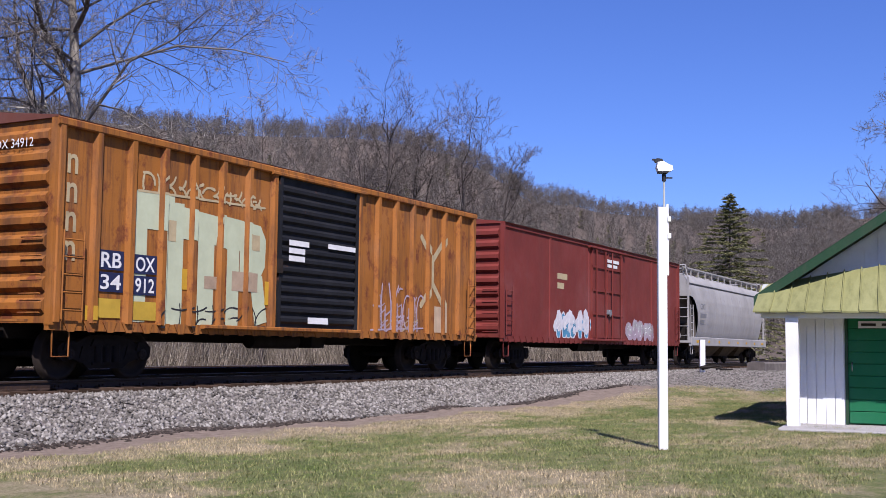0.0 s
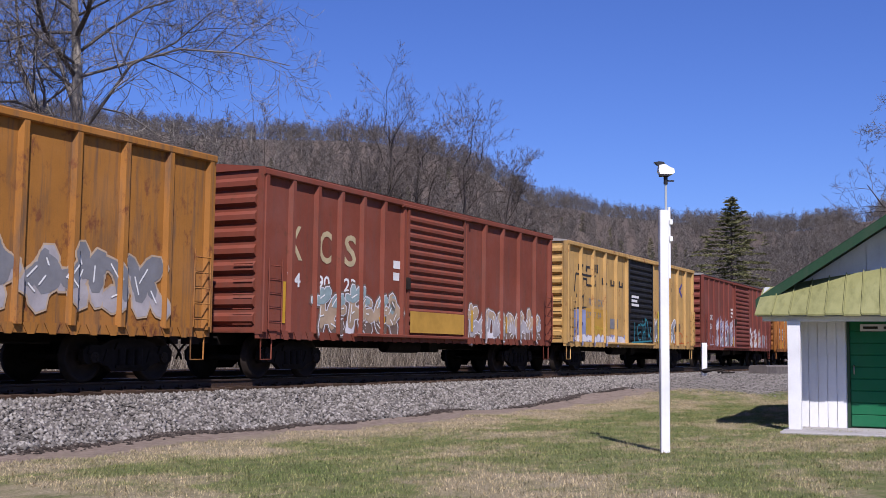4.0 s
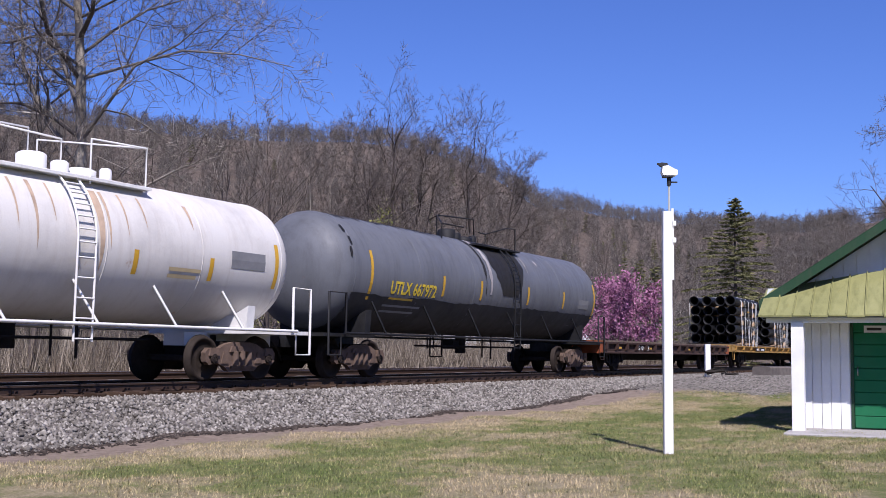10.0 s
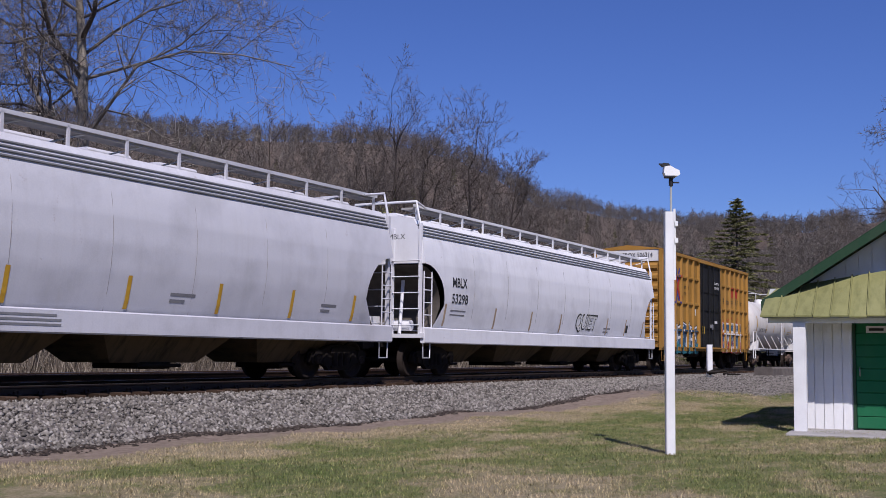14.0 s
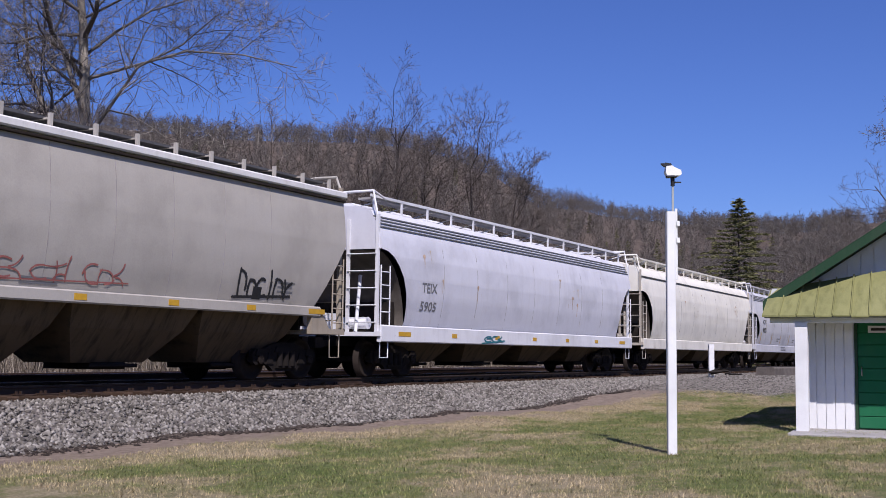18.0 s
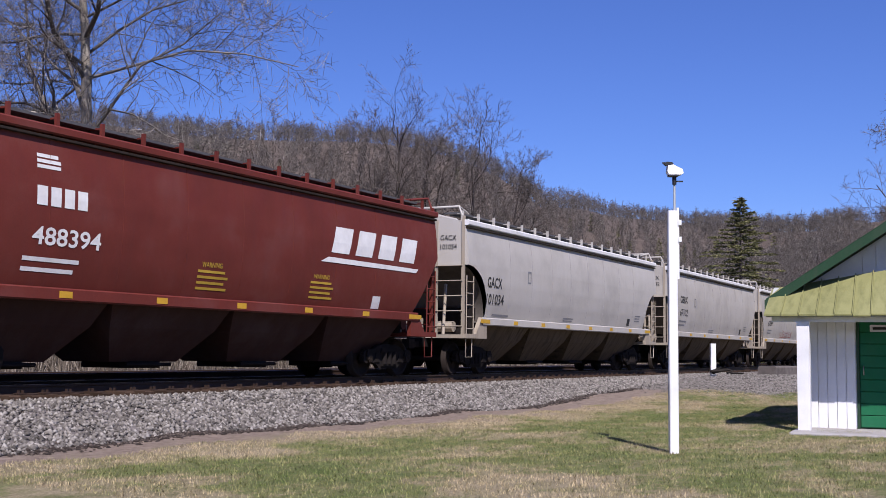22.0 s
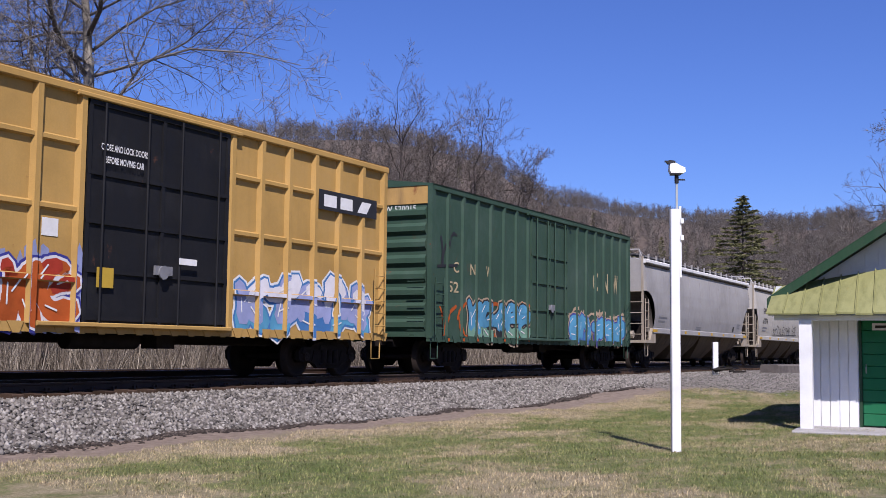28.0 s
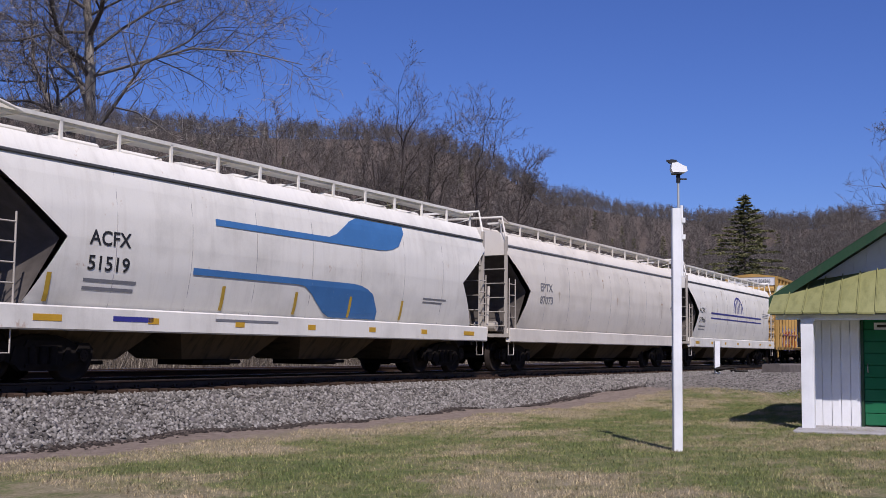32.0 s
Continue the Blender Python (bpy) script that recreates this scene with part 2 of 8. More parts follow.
def turf(n, l):
    """Colour of the mown grass: green and straw-coloured streaks, drier towards the railway."""
    c = n.new("ShaderNodeTexCoord")
    sep = n.new("ShaderNodeSeparateXYZ")
    l.new(c.outputs["Object"], sep.inputs[0])
    mp = n.new("ShaderNodeMapping")
    mp.inputs["Rotation"].default_value = (0, 0, radians(52))
    mp.inputs["Scale"].default_value = (0.45, 0.8, 1)
    l.new(c.outputs["Object"], mp.inputs[0])
    streak = n.new("ShaderNodeTexNoise")
    streak.inputs["Scale"].default_value, streak.inputs["Detail"].default_value, streak.inputs["Roughness"].default_value = 0.85, 9, 0.7
    l.new(mp.outputs[0], streak.inputs[0])
    dry = sum_of(n, l, between(n, l, sep.outputs[1], 8.5, 11.5), -0.12, streak.outputs[0])
    dry = sum_of(n, l, noise_of(n, l, 2.4, 8, (1, 1, 1), 0.8), 0.42, dry)
    col = ramp(n, l, dry, [(0.56, (0.46, 0.38, 0.25)), (0.655, (0.36, 0.31, 0.18)), (0.715, (0.215, 0.235, 0.085)), (0.84, (0.125, 0.175, 0.045))])
    small = noise_of(n, l, 5.5, 6, (1, 1, 1), 0.75)
    col = mix(n, l, ramp(n, l, small, [(0.42, (0, 0, 0)), (0.72, (0.6,) * 3)]), col, (0.35, 0.285, 0.17))
    tuft = noise_of(n, l, 3.1, 10, (1, 1, 1), 0.85, shift=4.0)
    col = mix(n, l, ramp(n, l, tuft, [(0.52, (0, 0, 0)), (0.66, (0.75,) * 3)]), col, (0.085, 0.105, 0.035))
    clod = noise_of(n, l, 4.3, 10, (1, 1, 1), 0.85, shift=11.0)
    return mix(n, l, ramp(n, l, clod, [(0.56, (0, 0, 0)), (0.68, (0.6,) * 3)]), col, (0.50, 0.42, 0.28)), small, sep


def lawn_material():
    """Mown grass, bare soil by the track, gravel by the crossing, leaf litter on the hills."""
    m, n, l, b = tree_of("lawn")
    col, small, sep = turf(n, l)
    col = mix(n, l, ramp(n, l, noise_of(n, l, 26, 3, rough=0.8), [(0.35, (0.5,) * 3), (0.6, (0, 0, 0))]), col, (0.07, 0.08, 0.03))
    wander = noise_of(n, l, 1.1, 4)
    edge = sum_of(n, l, wander, 2.6, sep.outputs[1])
    soil = ramp(n, l, small, [(0.3, (0.17, 0.13, 0.105)), (0.7, (0.40, 0.32, 0.25))])
    col = mix(n, l, between(n, l, edge, 11.4, 13.0), col, soil)
    grit = ramp(n, l, noise_of(n, l, 9, 5, rough=0.8), [(0.35, (0.12, 0.105, 0.09)), (0.65, (0.42, 0.38, 0.325))])
    apron = n.new("ShaderNodeMath")
    apron.operation = "MULTIPLY"
    l.new(between(n, l, sum_of(n, l, wander, 3.0, sep.outputs[0]), 36.5, 39.0), apron.inputs[0])
    l.new(between(n, l, edge, 8.6, 9.8), apron.inputs[1])
    col = mix(n, l, apron.outputs[0], col, grit)
    litter = ramp(n, l, noise_of(n, l, 0.5, 8, rough=0.75), [(0.3, (0.08, 0.062, 0.05)), (0.7, (0.20, 0.16, 0.13))])
    col = mix(n, l, between(n, l, sep.outputs[1], 22.0, 30.0), col, litter)
    col = mix(n, l, 1.0, col, (0.72, 0.72, 0.72), "MULTIPLY")
    l.new(col, b.inputs["Base Color"])
    b.inputs["Roughness"].default_value = 0.95
    b.inputs["Specular IOR Level"].default_value = 0.1
    bump(n, l, b, noise_of(n, l, 16, 6, rough=0.8), 0.7, 0.05)
    return m


def blade_material():
    """Grass blades: the turf's colour where they stand, each a little lighter or darker."""
    m, n, l, b = tree_of("blade")
    col = turf(n, l)[0]
    geo = n.new("ShaderNodeNewGeometry")
    col = mix(n, l, 1.0, col, ramp(n, l, geo.outputs["Random Per Island"], [(0, (0.4, 0.4, 0.4)), (0.5, (0.85, 0.85, 0.8)), (1, (1.3, 1.25, 1.1))]), "MULTIPLY")
    l.new(col, b.inputs["Base Color"])
    b.inputs["Roughness"].default_value = 0.8
    b.inputs["Specular IOR Level"].default_value = 0.15
    return m


MAT["blade"] = blade_material()
MAT["lawn"] = lawn_material()

# ---- ground ----
HEAD = radians(28.728)


def spot(d, lat, z=0.0):
    """A place d metres ahead of the eye and lat metres to its right."""
    return Vector((d * math.cos(HEAD) + lat * math.sin(HEAD), d * math.sin(HEAD) - lat * math.cos(HEAD), z))


def step(x):
    x = np.clip(x, 0, 1)
    return x * x * (3 - 2 * x)


# height of the skyline in degrees, against degrees to the right of the view's middle
SKY_AZ = np.array([-180, -90, -40, -21, -11.2, -7.7, -5.2, -3.1, -1.8, 0, 1.9, 3.3, 4.7, 6.9, 8.8, 10.7, 12.6, 15.5, 16.6, 18.1, 19.9, 26, 40, 90, 180.0])
SKY_EL = np.array([5, 6, 11.5, 11.6, 11.0, 11.15, 11.2, 11.25, 11.0, 10.7, 10.0, 9.1, 8.1, 7.65, 7.35, 7.2, 6.95, 6.75, 6.65, 6.95, 7.3, 8.2, 9, 7, 5.0])
RIDGE_AZ = np.array([-180, -30, 1, 5, 8, 14, 18, 24, 60, 180.0])
RIDGE_R = np.array([500, 420, 400, 400, 560, 560, 430, 380, 400, 500.0])


def ground_z(x, y):
    x, y = np.asarray(x, float), np.asarray(y, float)
    ty = TRACK_Y + 0.5 * BEND * np.clip(x - 20, -400, 400) ** 2
    lat = y - ty
    z = -0.74 + 0.03 * np.sin(x * 0.7 + 1) * np.sin(y * 0.9) + 0.02 * np.sin(x * 2.1) * np.sin(y * 1.7 + 2)
    z = z + 0.56 * step((x - 25) / 22) * step((y - 6) / 5) * step((14 - lat) / 6)
    z = np.where(np.abs(lat - 2.5) < 6.2, np.minimum(z, -0.62), z)          # below the track's bed
    z = np.where(lat > 8, z + 0.55 * step((lat - 8) / 4), z)
    r = np.hypot(x, y)
    az = np.degrees(HEAD - np.arctan2(y, x))
    az = (az + 180) % 360 - 180
    el, rr = np.interp(az, SKY_AZ, SKY_EL), np.interp(az, RIDGE_AZ, RIDGE_R)
    top = rr * np.tan(np.radians(el)) - 9
    k = step((r - 105) / (rr - 105))
    rough = 4.0 * np.sin(x * 0.031 + 1.3 * np.sin(y * 0.02)) * np.sin(y * 0.027 + 0.5) * k * (1 - k) * 4
    far = np.where(r > rr, top * (1 - 0.55 * step((r - rr) / 900)), top * k + rough)
    return z + far


def axis(near0, near1, fine, reach):
    a = list(np.arange(near0, near1, fine))
    st = fine
    while a[-1] < reach:
        st = min(st * 1.12, 160)
        a.append(a[-1] + st)
    st = fine
    while a[0] > -reach:
        st = min(st * 1.12, 160)
        a.insert(0, a[0] - st)
    return np.array(a)


gx, gy = axis(6, 60, 0.4, 3200), axis(2, 30, 0.35, 3200)
XX, YY = np.meshgrid(gx, gy)
ZZ = ground_z(XX, YY)
nx, ny = len(gx), len(gy)
ii = (np.arange(ny - 1)[:, None] * nx + np.arange(nx - 1)[None, :]).ravel()
tris = np.concatenate([np.stack([ii, ii + 1, ii + nx + 1], 1), np.stack([ii, ii + nx + 1, ii + nx], 1)])
ground = new("ground", fast_mesh("ground", np.stack([XX.ravel(), YY.ravel(), ZZ.ravel()], 1), tris, MAT["lawn"]))
ground.data.polygons.foreach_set("use_smooth", [True] * len(ground.data.polygons))
tagged(ground, "mown lawn, soil by the railway and wooded hills", "ground", kind="structure")

# ---- railway: ballast bed, two tracks ----
rng = np.random.default_rng(7)


def toe(s):
    """How far the ballast reaches towards the lawn, and its lower edge."""
    return 3.95 - 0.35 * float(step((s - 24) / 8)) + 0.12 * math.sin(s * 1.3) + 0.1 * math.sin(s * 0.47 + 2)


def bed_section(s):
    t = toe(s)
    lift = float(0.5 * step((s - 26) / 20))
    return [(-t - 0.25, -0.83 + lift), (-t, -0.73 + lift), (-t * 0.62, -0.42 + lift * 0.45), (-1.95, -0.27), (-1.3, -0.24), (1.3, -0.235), (2.6, -0.2), (3.0, -0.1),
            (6.3, -0.1), (7.2, -0.2), (8.6, -0.7)]


S_BED = np.concatenate([np.arange(-420, 0, 12.0), np.arange(0, 90, 0.5), np.arange(90, 520, 12.0)])
bed = []
for s in S_BED:
    for lat, z in bed_section(s):
        bed.append(on_track(s, lat, z + 0.02 * math.sin(s * 5 + lat * 7)))
m = len(bed_section(0))
bf = []
for i in range(len(S_BED) - 1):
    for k in range(m - 1):
        a = i * m + k
        bf += [(a, a + m, a + m + 1), (a, a + m + 1, a + 1)]
ballast = new("ballast_bed", fast_mesh("ballast_bed", bed, bf, MAT["ballast_bed"]))
ballast.data.flip_normals()
# middle strips take the dark colour that stands for the train's shade
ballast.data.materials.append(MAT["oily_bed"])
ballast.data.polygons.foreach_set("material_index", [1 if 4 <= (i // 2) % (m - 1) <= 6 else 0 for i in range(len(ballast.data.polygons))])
tagged(ballast, "grey crushed-stone ballast bed under two tracks", "ballast", kind="structure")


def stones(count, s0, s1, lat0, lat1, size, rng):
    """Broken stones scattered over the bed: small lumps of eight faces."""
    oct_v = np.array([(1, 0, 0), (0, 1, 0), (-1, 0, 0), (0, -1, 0), (0, 0, 0.8), (0, 0, -0.8)], float)
    oct_f = np.array([(0, 1, 4), (1, 2, 4), (2, 3, 4), (3, 0, 4), (1, 0, 5), (2, 1, 5), (3, 2, 5), (0, 3, 5)])
    V, F = [], []
    for i in range(count):
        s, u = rng.uniform(s0, s1), rng.uniform(0, 1)
        sec = bed_section(s)
        lat = -toe(s) - 0.1 + (lat1 + toe(s) + 0.1) * u
        z = float(np.interp(lat, [p[0] for p in sec], [p[1] for p in sec]))
        k = size * rng.uniform(0.6, 1.5)
        v = oct_v * rng.uniform(0.55, 1.25, (6, 1)) * k + rng.normal(0, 0.15 * k, (6, 3))
        a = rng.uniform(0, 6.28)
        rot = np.array([[math.cos(a), -math.sin(a), 0], [math.sin(a), math.cos(a), 0], [0, 0, 1]])
        V.append(v @ rot.T + np.array(on_track(s, lat, z + 0.3 * k)))
        F.append(oct_f + 6 * i)
    return np.concatenate(V), np.concatenate(F)


v, f = stones(38000, 9, 54, -4.2, -1.30, 0.039, rng)
tagged(new("ballast_stones", fast_mesh("ballast_stones", v, f, MAT["stone"])), "loose grey and pale crushed stones on the bed", "stones", kind="stuff")

# dark crumbled dirt along the toe of the bed, in uneven stretches
clod_v = np.array([(1, 0, 0), (0, 1, 0), (-1, 0, 0), (0, -1, 0), (0, 0, 0.5), (0, 0, -0.5)], float)
clod_f = np.array([(0, 1, 4), (1, 2, 4), (2, 3, 4), (3, 0, 4), (1, 0, 5), (2, 1, 5), (3, 2, 5), (0, 3, 5)])
V, F = [], []
while len(F) < 8500:
    s = rng.uniform(8, 37)
    thick = 0.5 + 0.9 * noise.noise((s * 0.55, 1.7, 0)) + 0.5 * noise.noise((s * 2.1, 5.1, 0))
    if rng.uniform() > thick:
        continue
    lat = -toe(s) - 0.06 + rng.normal(0, 0.08 + 0.07 * max(0, thick) + 0.12 * max(0, 1 - abs(s - 12.5) / 2.5))
    p = on_track(s, lat, 0)
    sec = bed_section(s)
    z = max(float(ground_z(p.x, p.y)), float(np.interp(lat, [q[0] for q in sec], [q[1] for q in sec])))
    k = rng.uniform(0.02, 0.055)
    V.append(clod_v * rng.uniform(0.5, 1.4, (6, 1)) * k + np.array((p.x, p.y, z + 0.1 * k)))
    F.append(clod_f + 6 * len(F))
tagged(new("dirt_edge", fast_mesh("dirt_edge", np.concatenate(V), np.concatenate(F), MAT["dirt"])), "dark crumbled dirt along the foot of the ballast", "dirt", kind="stuff")

V, F = [], []
while len(F) < 7000:
    x, y = rng.uniform(33, 50), rng.uniform(7.6, 13.6)
    if x + rng.normal(0, 0.9) < 36 or y + rng.normal(0, 0.35) < 8.3:
        continue
    k = 0.03 * rng.uniform(0.6, 1.5)
    V.append(clod_v * rng.uniform(0.6, 1.4, (6, 1)) * k + np.array((x, y, float(ground_z(x, y)) + 0.2 * k)))
    F.append(clod_f + 6 * len(F))
tagged(new("apron_gravel", fast_mesh("apron_gravel", np.concatenate(V), np.concatenate(F), MAT["stone"])), "loose pale gravel beside the crossing", "gravel", kind="stuff")

RAIL = [(-0.075, -0.17), (0.075, -0.17), (0.075, -0.155), (0.012, -0.14), (0.012, -0.045), (0.037, -0.035), (0.037, -0.003), (-0.037, -0.003), (-0.037, -0.035), (-0.012, -0.045), (-0.012, -0.14), (-0.075, -0.155)]
S_RAIL = list(range(-420, 521, 6))
for name, mid, dz in (("near_track", 0.0, 0.0), ("far_track", 4.3, 0.06)):
    tr = thing(name, "rusty steel rails on timber ties, " + ("under the train" if mid == 0 else "empty"), "railway track", kind="structure")
    for lat in (-0.7525, 0.7525):
        sh = Shape()
        sh.loft([[on_track(s, mid + lat + a, b + dz) for a, b in RAIL] for s in S_RAIL], True, False)
        rail = part("rail", sh, MAT["rail"], tr)
        sh = Shape()
        sh.loft([[on_track(s, mid + lat + a, b + dz) for a, b in ((-0.033, -0.003), (0.033, -0.003), (0.03, 0.0), (-0.03, 0.0))] for s in S_RAIL], True, False)
        part("running_surface", sh, MAT["rail_top"], rail, "polished steel running surface")
    sh = Shape()
    sh.slab(-0.115, 0.115, -1.3, 1.3, -0.33, -0.155, 0.02)
    tie_mesh = sh.mesh("tie", MAT["tie"])
    sh = Shape()
    for i in range(-800, 1000):
        s = i * 0.52
        if not 4 < s < 64:
            p = on_track(s, mid, dz)
            sh.box(p.x - 0.115, p.x + 0.115, p.y - 1.3, p.y + 1.3, dz - 0.33, dz - 0.155)
    tagged(part("ties", sh, MAT["tie"], tr), kind="stuff")
    for i in range(8, 124):
        p = track_pose(i * 0.52)
        part("tie", tie_mesh, MAT["tie"], tr, at=p @ pose(0.02 * math.sin(i * 7.1), mid + 0.04 * math.sin(i * 3.7), dz + 0.012 * math.sin(i * 5.3), 0, 0, 0.8 * math.sin(i * 2.9)))
    sh = Shape()
    sh.box(-0.09, 0.09, -0.17, 0.17, -0.157, -0.135)
    for y in (-0.11, 0.11):
        sh.box(-0.06, -0.03, y - 0.02, y + 0.02, -0.135, -0.09)
        sh.box(0.03, 0.06, y - 0.02, y + 0.02, -0.135, -0.09)
    plate_mesh = sh.mesh("tie_plate", MAT["rail"])
    if mid == 0.0:
        for i in range(14, 104):
            part("tie_plate", plate_mesh, MAT["rail"], tr, at=track_pose(i * 0.52) @ pose(0, -0.7525, 0.004))

# ---- grass ----
def blades(count, rng, x0, x1, y0, y1, h0, h1, width, clump=4, lean=0.5, zlift=0.0, accept=None):
    X, Y = [], []
    while len(X) < count:
        x, y = rng.uniform(x0, x1), rng.uniform(y0, y1)
        if accept is None or accept(x, y):
            X.append(x)
            Y.append(y)
    X, Y = np.repeat(X, clump), np.repeat(Y, clump)
    Z, n = ground_z(X, Y) + zlift, len(X)
    X, Y = X + rng.normal(0, 0.05, n), Y + rng.normal(0, 0.05, n)
    a, h, w = rng.uniform(0, 6.28, n), rng.uniform(h0, h1, n), width * rng.uniform(0.6, 1.3, n)
    dx, dy = np.cos(a) * w, np.sin(a) * w
    lx, ly = rng.normal(0, 1, n) * lean * h, rng.normal(0, 1, n) * lean * h
    V = np.stack([np.stack([X - dx, Y - dy, Z - 0.02], 1), np.stack([X + dx, Y + dy, Z - 0.02], 1), np.stack([X + lx, Y + ly, Z + h], 1)], 1).reshape(-1, 3)
    return V, np.arange(3 * n).reshape(-1, 3)


def on_lawn(x, y):
    d, la = x * math.cos(HEAD) + y * math.sin(HEAD), x * math.sin(HEAD) - y * math.cos(HEAD)
    return 10 < d < 46 and abs(la) < 0.42 * d and y < 11.1 + 0.5 * noise.noise((x * 0.8, 2.0, 0.0)) and not (x > 36 and y > 8.4)


v, f = blades(52000, rng, 8, 46, 2, 13.2, 0.012, 0.045, 0.008, 5, 0.75, accept=on_lawn)
tagged(new("lawn_grass", fast_mesh("lawn_grass", v, f, MAT["blade"])), "short green and straw-coloured mown grass", "grass", kind="stuff")


# ---- bare trees ----
def grow(rng, height, base_r, spread=0.55, levels=4, forks=(5, 5, 4, 3), lean=0.0, first=0.3, up=0.35, sides=(7, 5, 3, 3, 3), crook=0.16, thin=0.012, reach=1.0, limbs=(), foot=(0.0, 0.0)):
    """A bare tree: points and triangles of its trunk, and of its limbs and twigs."""
    out = {0: [[], [], 0], 1: [[], [], 0]}

    def bar(p, d, length, r, level):
        segs = 6 if level == 0 else (4 if level == 1 else (3 if level == 2 else 2))
        n = sides[level]
        store = out[0 if level == 0 else 1]
        pts, rad = [p], [r]
        for i in range(segs):
            d = (d + Vector(rng.normal(0, crook * (0.18 if level == 0 else 1), 3)) + Vector((0, 0, up * 0.12))).normalized()
            p = p + d * length / segs
            pts.append(p)
            rad.append(r * (1 - (0.75 if level < levels else 0.6) * (i + 1) / segs))
        k0 = store[2]
        a = d.orthogonal().normalized()
        for i, (q, rr) in enumerate(zip(pts, rad)):
            dd = (pts[min(i + 1, segs)] - pts[max(i - 1, 0)]).normalized()
            a = (a - dd * a.dot(dd)).normalized()
            b = dd.cross(a)
            for k in range(n):
                c, s_ = math.cos(k * math.tau / n), math.sin(k * math.tau / n)
                store[0].append(q + rr * (c * a + s_ * b))
        for i in range(segs):
            for k in range(n):
                q0, q1 = k0 + i * n + k, k0 + i * n + (k + 1) % n
                store[1] += [(q0, q1, q1 + n), (q0, q1 + n, q0 + n)]
        store[2] += n * (segs + 1)
        if level < levels:
            lo = first if level == 0 else 0.2
            if level == 0:
                for u, turn, rise, size in limbs:
                    i = min(segs - 1, int(u * segs))
                    q = pts[i].lerp(pts[i + 1], u * segs - i)
                    e, h = radians(rise), radians(turn)
                    bar(q, Vector((math.cos(e) * math.cos(h), math.cos(e) * math.sin(h), math.sin(e))), size, max(thin, rad[i] * 0.33), 1)
            for j in range(forks[level]):
                u = lo + (1 - lo) * (j + rng.uniform(0.2, 0.9)) / forks[level]
                i = min(segs - 1, int(u * segs))
                q = pts[i].lerp(pts[i + 1], u * segs - i)
                dd = (pts[i + 1] - pts[i]).normalized()
                side = Vector(rng.normal(0, 1, 3))
                side = (side - dd * side.dot(dd)).normalized()
                nd = (dd * (1 - spread) + side * spread + Vector((0, 0, up * 0.5))).normalized()
                bar(q, nd, (reach if level == 0 else 1) * length * rng.uniform(0.36, 0.62) * (1.05 - 0.35 * u), max(thin, rad[i] * rng.uniform(0.4, 0.6)), level + 1)

    lx, ly = lean if isinstance(lean, tuple) else (lean, lean * 0.5)
    bar(Vector((*foot, -0.2)), Vector((lx, ly, 1)).normalized(), height * 0.8, base_r, 0)
    return [(np.array(o[0], np.float32), np.array(o[1], np.int32)) for o in (out[0], out[1])]


def bare_tree(label, at, seed, height, base_r, bark, group="", leaf=None, leaf_count=0, twigs="twig", **how):
    r = np.random.default_rng(seed)
    (tv, tf), (cv, cf) = grow(r, height, base_r, **how)
    ob = thing("tree", label, "tree", group, at=at)
    part("trunk", fast_mesh("trunk", tv, tf, bark), bark, ob)
    part("crown", fast_mesh("crown", cv, cf, MAT[twigs]), bark, ob, "bare limbs and fine twigs")
    if leaf:
        pick = cv[r.integers(0, len(cv), leaf_count)] + r.normal(0, 0.25, (leaf_count, 3))
        a, b_ = r.normal(0, 0.09, (leaf_count, 3)), r.normal(0, 0.09, (leaf_count, 3))
        V = np.stack([pick, pick + a, pick + b_], 1).reshape(-1, 3)
        part("foliage", fast_mesh("foliage", V, np.arange(len(V)).reshape(-1, 3), leaf), leaf, ob, "small opening leaves")
    return ob


def plant(d, lat, turn=0.0):
    p = spot(d, lat)
    return pose(p.x, p.y, float(ground_z(p.x, p.y)), 0, 0, turn)


# (height up the trunk, turn, rise in degrees, length): long limbs that reach out and droop at their ends
LONG_LIMBS = [(0.27, 5, -12, 3.6), (0.30, 185, -8, 3.2), (0.36, 170, 15, 3.4), (0.38, -15, -22, 5.4), (0.455, 8, 34, 6.6), (0.46, 195, 25, 4.6), (0.52, 100, 30, 4.0), (0.55, 175, 35, 5.0), (0.575, -6, 22, 7.4), (0.60, 250, 30, 4.0),
         (0.62, 20, 48, 5.5), (0.66, 185, 15, 5.6), (0.69, -12, 10, 7.6), (0.73, 150, 30, 5.0), (0.77, 4, 28, 6.6), (0.80, 190, 12, 5.0), (0.84, -25, 20, 5.4), (0.88, 170, 40, 4.0), (0.92, 15, 45, 4.0)]
bare_tree("tall bare sycamore with pale flaking bark behind the track", plant(39, -12.75, -61.3), 17, 22, 0.29, MAT["bark_pale"], twigs="pale_twig", levels=4, forks=(8, 13, 9, 6), spread=0.6, first=0.35, up=0.06, thin=0.0085, crook=0.24, lean=(0.045, 0.0), limbs=LONG_LIMBS)


